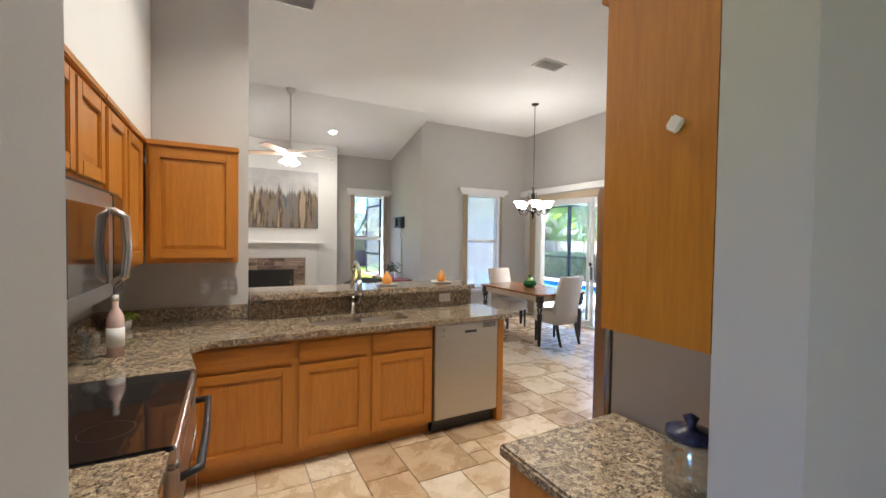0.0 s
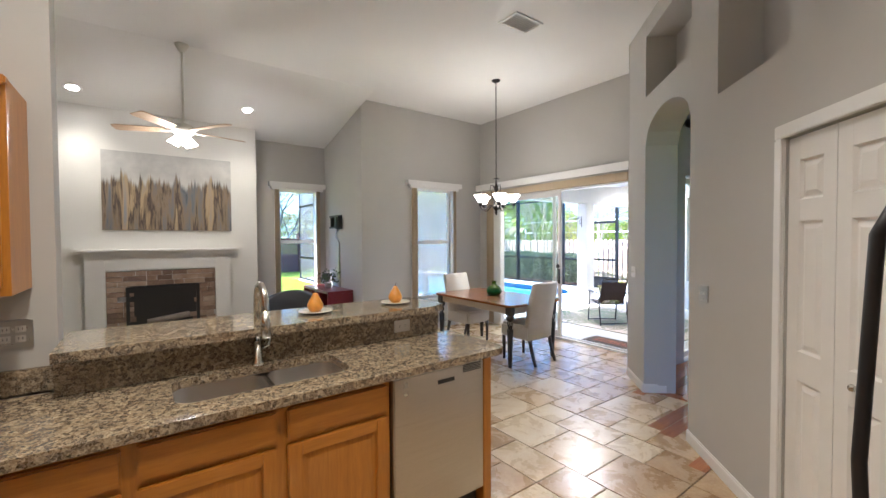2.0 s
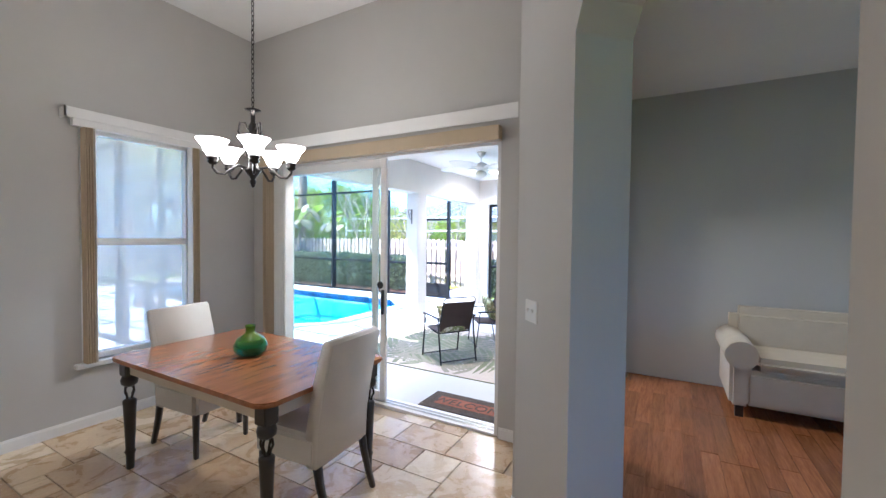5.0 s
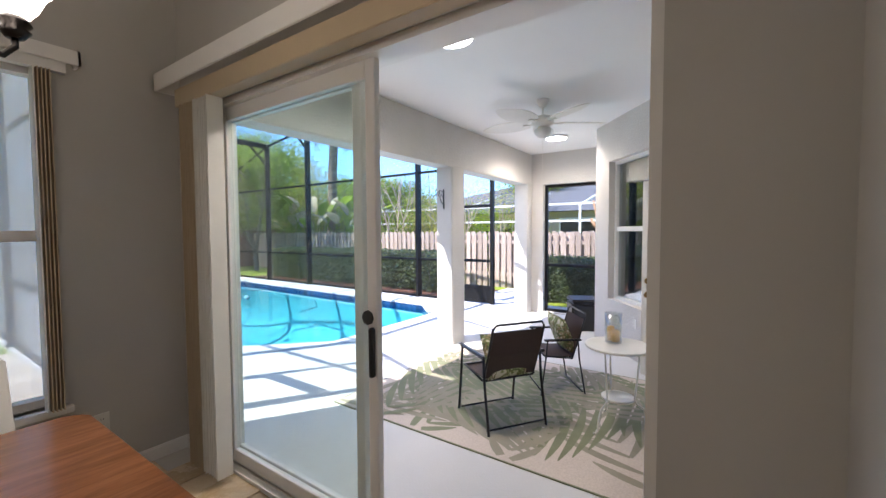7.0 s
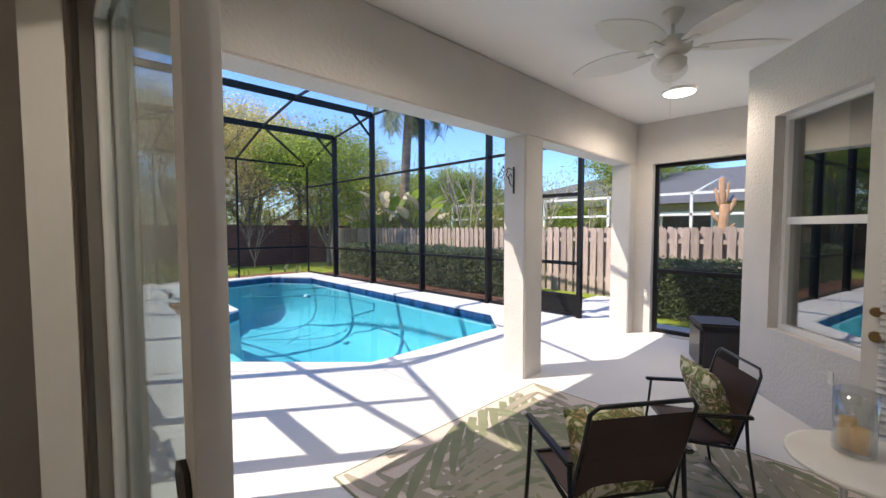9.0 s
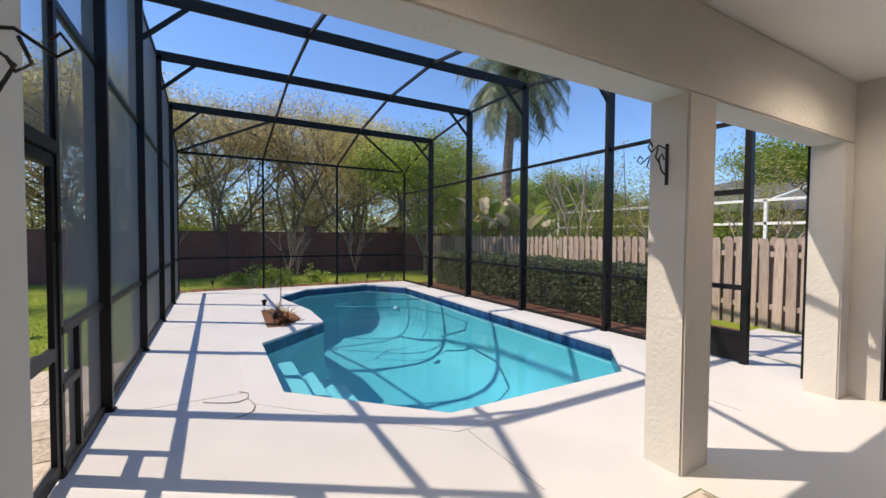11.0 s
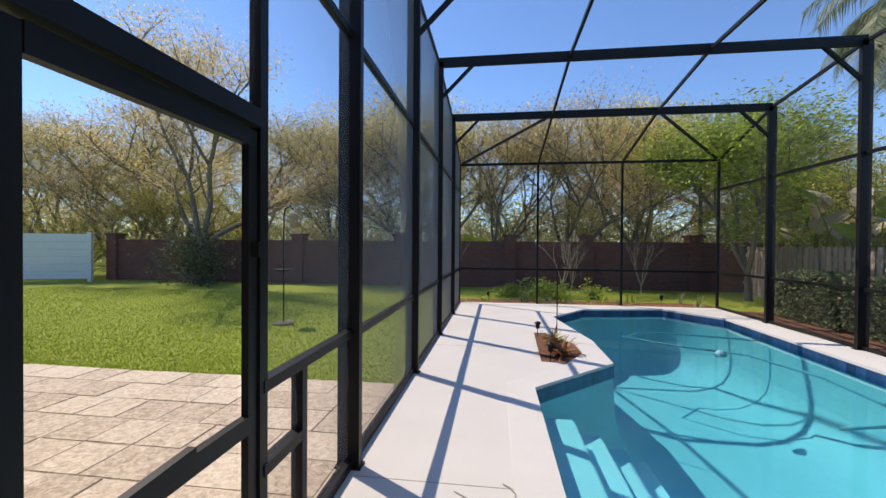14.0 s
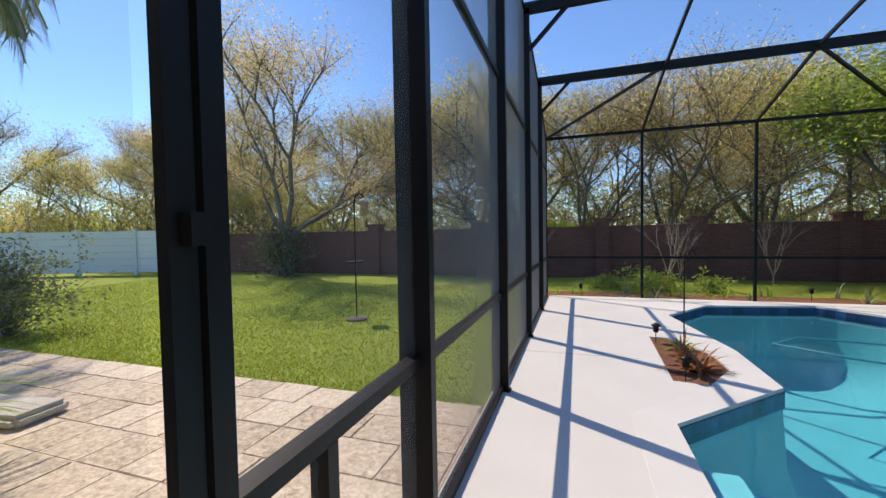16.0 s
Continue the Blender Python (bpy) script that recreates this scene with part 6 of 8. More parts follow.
def slide_panel(x, y0, y1, handle):
    p = part("panel_frame", built((x - 0.018, x + 0.018, y0, y0 + 0.06, 0.03, 2.3), (x - 0.018, x + 0.018, y1 - 0.06, y1, 0.03, 2.3), (x - 0.018, x + 0.018, y0 + 0.06, y1 - 0.06, 0.03, 0.11), (x - 0.018, x + 0.018, y0 + 0.06, y1 - 0.06, 2.22, 2.3), bev=0.003), M_TRIM, sd)
    g = part("pane", built((x - 0.003, x + 0.003, y0 + 0.06, y1 - 0.06, 0.11, 2.22)), M_GLASS, p)
    g.visible_shadow = False
    if handle:
        part("handle", built((x - 0.05, x - 0.019, y0 + 0.006, y0 + 0.03, 0.85, 1.08), bev=0.006), M_BLACK, p)
        bm = bmesh.new()
        rod(bm, (x - 0.026, y0 + 0.055, 1.12), (x - 0.018, y0 + 0.055, 1.12), 0.035, 0.035, 8)
        part("alarm_sticker", bm, M_BLACK, p)


slide_panel(0.075, 1.15, 2.5, True)
slide_panel(0.125, 1.29, 2.53, False)
vb = thing("vertical_blind", "tan and white vertical blinds stacked beside the patio door", "blind", (SX - 0.005, 6.42, 0.02))
part("valance", built((-0.15, -0.135, -2.9, 0.36, 2.42, 2.53), (-0.15, 0.0, 0.345, 0.36, 2.42, 2.53), bev=0.003), M_TRIM, vb)
part("head_rail", built((-0.11, -0.03, -2.58, 0.16, 2.29, 2.40), bev=0.004), M_BLIND, vb)
for i in range(14):
    y = 0.10 - i * 0.028
    a = random.Random(i).uniform(-0.012, 0.012)
    bm = bmesh.new()
    bx(bm, -0.115 + a, -0.02 + a, y - 0.002, y + 0.002, 0.02, 2.29)
    part("slat", bm, M_BLIND if i < 7 else M_SHEER, vb)

# door mat with its word
M_MAT = surface("door_mat", (0.09, 0.07, 0.055), 1.0, vary=0.4, scale=20, grain=200, relief=0.7, dist=0.01)
M_MATRED = surface("mat_letters", (0.28, 0.10, 0.06), 1.0, vary=0.3, scale=20, grain=200, relief=0.5)
mt = thing("door_mat", "dark brown coir door mat with red lettering outside the patio door", "door mat", (5.99, 4.28, 0.002), 90)
part("pad", built((-0.45, 0.45, -0.19, 0.19, 0, 0.014), bev=0.004), M_MAT, mt)
part("panel", built((-0.34, 0.34, -0.085, 0.085, 0.014, 0.0155)), M_MATRED, mt)
tx = bpy.data.curves.new("word", "FONT")
tx.body = "WELCOME"
tx.size = 0.155
tx.align_x = "CENTER"
tx.extrude = 0.001
tx.materials.append(M_MAT)
o = new("word", tx)
o.parent = mt
o.matrix_basis = pose(0, 0.055, 0.0175, 0, 0, 180)

# other doors, trims
M_DOORW = surface("door_white", (0.77, 0.75, 0.72), 0.45, vary=0.03, relief=0.03)


def six_panel(parent, x0, x1, y, z0, z1):
    """One leaf with raised panels set into its frame, facing +Y."""
    w, h = x1 - x0, z1 - z0
    xa, xb = x0 + w * 0.25, x1 - w * 0.25
    spans = [(z0 + h * a, z0 + h * b) for a, b in ((0.10, 0.42), (0.49, 0.80), (0.85, 0.945))]
    bm = bmesh.new()
    for a, b in ((x0, xa), (xb, x1)):
        bx(bm, a, b, y - 0.032, y, z0, z1)
    edges = [z0, *[z for s in spans for z in s], z1]
    for a, b in zip(edges[::2], edges[1::2]):
        bx(bm, xa, xb, y - 0.032, y - 0.0006, a, b)
    lf = part("leaf", bm, M_DOORW, parent)
    for za, zb in spans:
        bm = bmesh.new()
        rings = [[bm.verts.new((xx, y + dy, zz)) for xx, zz in ((xa + i, za + i), (xb - i, za + i), (xb - i, zb - i), (xa + i, zb - i))] for i, dy in ((0.0, 0.0), (0.01, -0.014), (0.016, -0.014), (0.04, -0.002))]
        for r0, r1 in zip(rings, rings[1:]):
            for k in range(4):
                bm.faces.new((r0[k], r0[(k + 1) % 4], r1[(k + 1) % 4], r1[k]))
        bm.faces.new(rings[-1])
        part("raised_panel", bm, M_DOORW, lf)
    return lf


pd = thing("door_2", "white six-panel bifold pantry door, closed", "bifold door", (DG0[0], DG0[1], 0), 45, kind="structure")
six_panel(pd, 0.525, 0.77, -0.008, 0.012, 2.04)
six_panel(pd, 1.072, 1.365, -0.008, 0.012, 2.04)
lf = six_panel(pd, 0.774, 1.068, -0.008, 0.012, 2.04)
bm = bmesh.new()
lathe(bm, [(0.0, 0), (0.008, 0), (0.008, 0.012), (0.016, 0.022), (0.012, 0.032), (0.0, 0.034)], 14)
kn = part("knob", bm, M_NICKEL, lf)
kn.matrix_basis = pose(0.947, -0.008, 0.95, -90, 0, 0)
part("casing", built((0.45, 0.52, 0.0005, 0.018, 0.0, 2.05), (1.37, 1.44, 0.0005, 0.018, 0.0, 2.05), (0.45, 1.44, 0.0005, 0.018, 2.05, 2.12), bev=0.005), M_TRIM, pd)
part("casing_bead", built((0.50, 0.52, 0.018, 0.026, 0.0, 2.05), (1.37, 1.39, 0.018, 0.026, 0.0, 2.05), (0.50, 1.39, 0.018, 0.026, 2.05, 2.07), bev=0.003), M_TRIM, pd)


def skirting(p, q):
    d = Vector((q[0] - p[0], q[1] - p[1]))
    bm = bmesh.new()
    bx(bm, 0, d.length, 0.0008, 0.013, 0.0, 0.075)
    bx(bm, 0, d.length, 0.0008, 0.008, 0.075, 0.088)
    solid("baseboard", bm, M_TRIM, "white painted baseboard", "baseboard", "structure", m=pose(p[0], p[1], 0, 0, 0, math.degrees(math.atan2(d.y, d.x))))


def on_diag(a, off=0.0):
    return (DG0[0] + (a + off) * 0.70711, DG0[1] + a * 0.70711)


skirting(on_diag(1.44), on_diag(A0))
skirting(on_diag(A1), on_diag(dl))
skirting((SX, NY), (3.15, NY))
skirting((SX, 6.43), (SX, NY))
skirting((SX, 3.48), (SX, 3.85))
skirting((4.86, 3.47), (SX, 3.47))
skirting((4.695, 2.893), on_diag(A1))
skirting((3.15, NY + 0.0), (3.15, 8.40))
skirting((8.0, -1.8), (8.0, 3.3))
skirting((7.999, -1.7), (7.999, 3.29))
wall_plate("switch_plate", "steel double switch plate on the diagonal wall", pose(3.608, 2.229, 1.165, 0, 0, 225), "switch", M_STEELPLATE, gangs=2)
wall_plate("switch_plate", "white double switch plate on the pier", pose(4.716, 3.337, 1.19, 0, 0, 225), "switch", M_PLATE, gangs=2)
wall_plate("socket_plate", "white socket plate under the nook window", pose(5.12, NY - 0.001, 0.36), "socket", M_PLATE)

# ---- dining set ----
M_TABLE = wood("cherry_tabletop", (0.20, 0.065, 0.022), (0.42, 0.165, 0.06), 0.24, (1.2, 9, 9), 0.5)
M_CREAM = surface("cream_paint", (0.60, 0.52, 0.40), 0.5, vary=0.06, relief=0.03)
M_EBONY = surface("dark_stain", (0.022, 0.017, 0.014), 0.35, vary=0.2, relief=0.04, coat=0.2)
M_LINEN = surface("linen_fabric", (0.66, 0.625, 0.57), 0.95, vary=0.05, scale=5, grain=260, relief=0.35, dist=0.003)
tb = thing("dining_table", "cherry-topped dining table with cream apron and dark turned legs", "table", (4.36, 5.15, 0))
TW, TL = 0.48, 0.78
bm = bmesh.new()
quad_prism(bm, round_rect(-TW, TW, -TL, TL, 0.07), 0.738, 0.765)
bmesh.ops.bevel(bm, geom=[e for e in bm.edges if abs(e.verts[0].co.z - e.verts[1].co.z) < 1e-4], offset=0.008, segments=2, affect="EDGES")
part("tabletop", bm, M_TABLE, tb)
part("apron", built((-TW + 0.09, TW - 0.09, -TL + 0.07, -TL + 0.09, 0.645, 0.737), (-TW + 0.09, TW - 0.09, TL - 0.09, TL - 0.07, 0.645, 0.737), (-TW + 0.07, -TW + 0.09, -TL + 0.09, TL - 0.09, 0.645, 0.737), (TW - 0.09, TW - 0.07, -TL + 0.09, TL - 0.09, 0.645, 0.737)), M_CREAM, tb)
for sx in (-1, 1):
    for sy in (-1, 1):
        cx, cy = sx * (TW - 0.085), sy * (TL - 0.085)
        bm = bmesh.new()
        bx(bm, cx - 0.042, cx + 0.042, cy - 0.042, cy + 0.042, 0.63, 0.737, 0.006)
        lathe(bm, [(0.0, 0), (0.022, 0), (0.026, 0.1), (0.033, 0.115), (0.026, 0.13), (0.037, 0.42), (0.04, 0.46), (0.022, 0.475)], 16, (cx, cy, 0))
        lathe(bm, [(0.022, 0.555), (0.046, 0.575), (0.05, 0.6), (0.04, 0.632)], 16, (cx, cy, 0))
        leg = part("leg", bm, M_EBONY, tb)
        for k in range(4):
            a = k * math.pi / 2 + 0.4
            bm = bmesh.new()
            ca, sa = math.cos(a), math.sin(a)
            tube(bm, [(cx + ca * r, cy + sa * r, z) for r, z in ((0.016, 0.47), (0.022, 0.5), (0.034, 0.525), (0.03, 0.55), (0.014, 0.565))], 0.007, 6)
            part("scroll", bm, M_KNOB, leg)


def dining_chair():
    """A parsons chair facing +Y at the origin."""
    t = thing("dining_chair", "upholstered off-white linen parsons chair with dark legs", "chair", group="chairs round the dining table")
    bm = bmesh.new()
    bx(bm, -0.235, 0.235, -0.2, 0.27, 0.30, 0.485, 0.03)
    part("seat", bm, M_LINEN, t)
    bm = bmesh.new()
    prof = [(-0.2, 0.30), (-0.12, 0.30), (-0.115, 0.48), (-0.16, 0.75), (-0.235, 1.0), (-0.25, 1.015), (-0.3, 1.005), (-0.305, 0.99), (-0.245, 0.72), (-0.21, 0.5)]
    lo = [bm.verts.new((-0.225, y, z)) for y, z in prof]
    hi = [bm.verts.new((0.225, y, z)) for y, z in prof]
    bm.faces.new(lo)
    bm.faces.new(hi[::-1])
    for i in range(len(prof)):
        bm.faces.new((lo[i], hi[i], hi[(i + 1) % len(prof)], lo[(i + 1) % len(prof)]))
    bmesh.ops.recalc_face_normals(bm, faces=bm.faces)
    bmesh.ops.bevel(bm, geom=[e for e in bm.edges], offset=0.018, segments=3, affect="EDGES", clamp_overlap=True)
    for f in bm.faces:
        f.smooth = True
    part("backrest", bm, M_LINEN, t)
    for x in (-0.2, 0.2):
        bm = bmesh.new()
        rod(bm, (x, 0.23, 0), (x, 0.23, 0.31), 0.017, 0.024, 4)
        part("leg", bm, M_EBONY, t)
        bm = bmesh.new()
        tube(bm, [(x, -0.27, 0), (x, -0.235, 0.1), (x, -0.2, 0.22), (x, -0.185, 0.31)], 0.018, 4, 0.026)
        part("leg", bm, M_EBONY, t)
    return t


dc = dining_chair()
dc.matrix_world = pose(4.40, 4.56, 0, 0, 0, 4)
copy_thing(dc, pose(4.43, 5.82, 0, 0, 0, 184))

vz = thing("vase", "squat green ombre glass vase with a short neck", "vase", (4.386, 5.175, 0.765))
m, nt, b = nodes_of("green_glass")
v = coords(nt)
sep = nt.nodes.new("ShaderNodeSeparateXYZ")
nt.links.new(v, sep.inputs[0])
mr = nt.nodes.new("ShaderNodeMapRange")
mr.inputs[2].default_value = 0.2
nt.links.new(sep.outputs[2], mr.inputs[0])
nt.links.new(ramp(nt, mr.outputs[0], [(0.0, (0.0, 0.1, 0.06)), (0.4, (0.02, 0.3, 0.08)), (0.7, (0.32, 0.5, 0.06)), (1.0, (0.14, 0.36, 0.02))]), b.inputs["Base Color"])
b.inputs["Roughness"].default_value = 0.05
b.inputs["Transmission Weight"].default_value = 0.55
bm = bmesh.new()
lathe(bm, [(0.0, 0), (0.07, 0.0), (0.105, 0.035), (0.108, 0.07), (0.085, 0.115), (0.04, 0.145), (0.03, 0.155), (0.03, 0.185), (0.036, 0.2), (0.03, 0.2), (0.025, 0.185), (0.025, 0.155), (0.03, 0.14), (0.075, 0.11), (0.095, 0.07), (0.0, 0.02)], 28)
part("body", bm, m, vz)

# ---- chandelier ----
M_IRON = surface("dark_iron", (0.03, 0.026, 0.024), 0.3, 0.85, 0.15, relief=0.03)
M_SHADE = glow("lit_glass_shade", (1.0, 0.9, 0.76), 2.6)
CX, CY = 4.34, 5.08
ch = thing("chandelier", "dark iron five-arm chandelier with lit white glass bell shades", "chandelier", (CX, CY, 1.9))
bm = bmesh.new()
lathe(bm, [(0.0, FLAT - 1.935), (0.02, FLAT - 1.935), (0.055, FLAT - 1.915), (0.06, FLAT - 1.902), (0.0, FLAT - 1.901)], 20)
part("ceiling_cup", bm, M_IRON, ch)
bm = bmesh.new()
n = 42
for i in range(n):
    z0 = 0.5 + (FLAT - 1.94 - 0.5) * i / n
    z1 = 0.5 + (FLAT - 1.94 - 0.5) * (i + 1) / n
    s = 0.009
    pts = [(s * math.cos(a) * (1 if i % 2 else 0), s * math.cos(a) * (0 if i % 2 else 1), (z0 + z1) / 2 + (z1 - z0) * 0.62 * math.sin(a)) for a in [k * math.pi / 5 for k in range(11)]]
    tube(bm, pts, 0.0028, 5)
part("chain", bm, M_IRON, ch)
bm = bmesh.new()
lathe(bm, [(0.0, -0.02), (0.008, -0.015), (0.02, 0.02), (0.012, 0.035), (0.02, 0.05), (0.05, 0.085), (0.055, 0.1), (0.03, 0.11), (0.022, 0.16), (0.016, 0.3), (0.03, 0.37), (0.014, 0.4), (0.013, 0.47), (0.05, 0.48), (0.012, 0.49), (0.006, 0.5)], 18)
part("stem", bm, M_IRON, ch)
for k in range(3):
    a = k * 2.094 + 0.5
    ca, sa = math.cos(a), math.sin(a)
    bm = bmesh.new()
    tube(bm, [(ca * r, sa * r, z) for r, z in ((0.02, 0.14), (0.05, 0.25), (0.085, 0.33), (0.075, 0.39), (0.045, 0.39), (0.03, 0.35))], 0.006, 6)
    part("scroll", bm, M_IRON, ch)
for k in range(5):
    a = k * 2 * math.pi / 5 + 0.35
    ca, sa = math.cos(a), math.sin(a)
    bm = bmesh.new()
    tube(bm, [(ca * r, sa * r, z) for r, z in ((0.03, 0.1), (0.09, 0.115), (0.13, 0.085), (0.17, 0.05), (0.21, 0.05), (0.235, 0.08), (0.235, 0.11))], 0.0075, 8)
    arm = part("arm", bm, M_IRON, ch)
    bm = bmesh.new()
    lathe(bm, [(0.0, 0.1), (0.018, 0.1), (0.032, 0.118), (0.024, 0.125), (0.034, 0.135), (0.026, 0.15), (0.0, 0.15)], 14, (ca * 0.235, sa * 0.235, 0))
    part("lamp_cup", bm, M_IRON, arm)
    bm = bmesh.new()
    lathe(bm, [(0.026, 0.15), (0.045, 0.175), (0.06, 0.21), (0.088, 0.245), (0.092, 0.25), (0.084, 0.247), (0.055, 0.212), (0.04, 0.178), (0.022, 0.155)], 18, (ca * 0.235, sa * 0.235, 0))
    part("shade", bm, M_SHADE, arm)
lamp = new("chandelier_light", bpy.data.lights.new("chandelier_light", "POINT"))
lamp.data.energy = 1.0
lamp.data.color = (1.0, 0.92, 0.8)
lamp.data.shadow_soft_size = 0.22
lamp.location = (CX, CY, 2.28)


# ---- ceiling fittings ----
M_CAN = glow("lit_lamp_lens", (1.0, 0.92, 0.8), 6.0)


def downlight(x, y, z, energy, slope=0.0, label="white recessed ceiling light, lit (kitchen, hall and den ones added unseen)"):
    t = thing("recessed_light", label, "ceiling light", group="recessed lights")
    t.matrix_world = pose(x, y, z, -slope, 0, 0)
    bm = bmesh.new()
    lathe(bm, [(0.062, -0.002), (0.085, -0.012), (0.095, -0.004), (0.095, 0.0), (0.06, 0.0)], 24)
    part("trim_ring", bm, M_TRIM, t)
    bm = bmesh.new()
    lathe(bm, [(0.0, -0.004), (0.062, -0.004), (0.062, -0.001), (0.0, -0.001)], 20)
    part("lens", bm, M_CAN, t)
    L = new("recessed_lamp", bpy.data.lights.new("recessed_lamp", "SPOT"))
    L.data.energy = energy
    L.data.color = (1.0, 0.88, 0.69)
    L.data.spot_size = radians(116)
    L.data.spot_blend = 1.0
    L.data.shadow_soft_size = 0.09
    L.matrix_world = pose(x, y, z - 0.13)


# three kitchen lights added out of view to brighten the room
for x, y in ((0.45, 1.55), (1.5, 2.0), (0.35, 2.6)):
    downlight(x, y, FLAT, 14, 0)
# unseen hall and den lights, added as fill
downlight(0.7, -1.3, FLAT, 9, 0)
downlight(6.4, 1.3, 3.2, 9, 0)
downlight(1.68, 7.50, FLAT - 0.268, 6, 13.2)
downlight(-0.23, 7.66, FLAT - 0.306, 6, 13.2)


def vent(x, y, rz):
    t = thing("ceiling_vent", "white louvred ceiling air vent", "vent", (x, y, FLAT - 0.001), rz, group="ceiling vents")
    part("frame", built((-0.19, 0.19, -0.125, -0.1, -0.012, 0), (-0.19, 0.19, 0.1, 0.125, -0.012, 0), (-0.19, -0.165, -0.1, 0.1, -0.012, 0), (0.165, 0.19, -0.1, 0.1, -0.012, 0)), M_TRIM, t)
    part("backing", built((-0.165, 0.165, -0.1, 0.1, -0.003, -0.0005)), surface("vent_dark", (0.66, 0.66, 0.65), 0.9, relief=0), t)
    for i in range(7):
        s = part("slat", built((-0.165, 0.165, -0.011, 0.011, -0.001, 0.001)), M_TRIM, t)
        s.matrix_basis = pose(0, -0.085 + i * 0.028, -0.008, 35, 0, 0)


vent(3.52, 3.87, 0)
vent(0.54, 3.96, 0)

# ---- living room ----
FB = 8.05
fp = thing("fireplace", "white painted chimney breast with mantel and stacked-stone surround", "fireplace", (0.75, FB, 0))
bm = bmesh.new()
FL, FRR = -1.30, 1.145
ztop = FLAT - (FB - 6.38) * 0.2353
vs = [bm.verts.new(c) for c in ((FL, 0, 0), (FRR, 0, 0), (FRR, 0.34, 0), (FL, 0.34, 0), (FL, 0, ztop), (FRR, 0, ztop), (FRR, 0.34, ztop - 0.08), (FL, 0.34, ztop - 0.08))]
for f in ((3, 2, 1, 0), (4, 5, 6, 7), (0, 1, 5, 4), (1, 2, 6, 5), (2, 3, 7, 6), (3, 0, 4, 7)):
    bm.faces.new([vs[i] for i in f])
part("chimney_breast", bm, M_SOFFITW, fp)
part("mantel_shelf", built((-1.06, 0.86, -0.21, -0.001, 1.41, 1.44), (-1.02, 0.82, -0.17, -0.001, 1.375, 1.41), (-0.98, 0.78, -0.12, -0.001, 1.34, 1.375), bev=0.006), M_TRIM, fp)
part("surround", built((-0.95, -0.74, -0.07, -0.001, 0, 1.34), (0.54, 0.75, -0.07, -0.001, 0, 1.34), (-0.74, 0.54, -0.07, -0.001, 1.15, 1.34), bev=0.005), M_TRIM, fp)
M_STONE = stone_mat("stacked_stone", [(0.2, (0.16, 0.10, 0.075)), (0.5, (0.33, 0.225, 0.165)), (0.8, (0.46, 0.36, 0.28))], 0.8, 0.7, 8.0, 0.5)
rng = random.Random(9)
stone_meshes = {}
z = 0.02
while z < 1.14:
    h = 0.07
    x = -0.74
    while x < 0.535:
        w = min(rng.choice((0.12, 0.18, 0.26, 0.32)), 0.54 - x)
        if w > 0.03 and not (-0.50 < x + w / 2 < 0.30 and z < 0.93):
            key = round(w, 2)
            if key not in stone_meshes:
                stone_meshes[key] = mesh_of("stone", built((0.003, w - 0.003, 0, 0.05, 0.003, h - 0.003)), M_STONE)
            o = new("stone", stone_meshes[key])
            o.parent = fp
            o.matrix_basis = pose(x, -0.05 + rng.uniform(-0.006, 0.008), z)
        x += w
    z += h
part("firebox", built((-0.52, 0.32, -0.045, -0.004, 0.02, 0.93)), M_BLACK, fp)
part("insert_frame", built((-0.53, -0.49, -0.065, -0.03, 0.05, 0.92), (0.29, 0.33, -0.065, -0.03, 0.05, 0.92), (-0.49, 0.29, -0.065, -0.03, 0.84, 0.92)), M_BLACK, fp)
for k, (y, zz, a) in enumerate(((-0.10, 0.42, 8), (-0.14, 0.37, -6))):
    bm = bmesh.new()
    rod(bm, (-0.3, y, zz), (0.2, y, zz + math.sin(radians(a)) * 0.5), 0.05, 0.045, 9)
    part("log", bm, M_BARK, fp)
part("log_grate", built((-0.35, 0.25, -0.2, -0.06, 0.25, 0.29), (-0.35, -0.32, -0.2, -0.06, 0.0, 0.25), (0.22, 0.25, -0.2, -0.06, 0.0, 0.25)), M_IRON, fp)

# painting: vertical strokes of ochre, grey-blue and umber on a pale ground
m, nt, b = nodes_of("abstract_paint")
v = coords(nt)
st1 = noise_tex(nt, coords(nt, (4.5, 1, 0.5)), 1.5, 6, 0.6, 0.4)
col = ramp(nt, st1, [(0.28, (0.05, 0.055, 0.07)), (0.38, (0.16, 0.17, 0.19)), (0.48, (0.24, 0.18, 0.12)), (0.54, (0.06, 0.045, 0.04)), (0.62, (0.42, 0.31, 0.18)), (0.75, (0.22, 0.245, 0.28))])
sep = nt.nodes.new("ShaderNodeSeparateXYZ")
nt.links.new(v, sep.inputs[0])
edge = noise_tex(nt, coords(nt, (4, 1, 0.01)), 1.7, 4, 0.7)
ad = nt.nodes.new("ShaderNodeMath")
ad.operation = "MULTIPLY_ADD"
ad.inputs[1].default_value = -1.05
nt.links.new(edge, ad.inputs[0])
nt.links.new(sep.outputs[2], ad.inputs[2])
msk = ramp(nt, ad.outputs[0], [(0.12, (0, 0, 0)), (0.2, (1, 1, 1))])
pale = ramp(nt, noise_tex(nt, v, 4, 5), [(0.3, (0.42, 0.42, 0.42)), (0.7, (0.6, 0.59, 0.57))])
nt.links.new(mix(nt, msk, col, pale), b.inputs["Base Color"])
b.inputs["Roughness"].default_value = 0.7
bump(nt, b, st1, 0.3, 0.004)
pic = thing("painting", "wide abstract canvas of ochre and grey vertical strokes", "painting", (-0.01, FB - 0.035, 1.70))
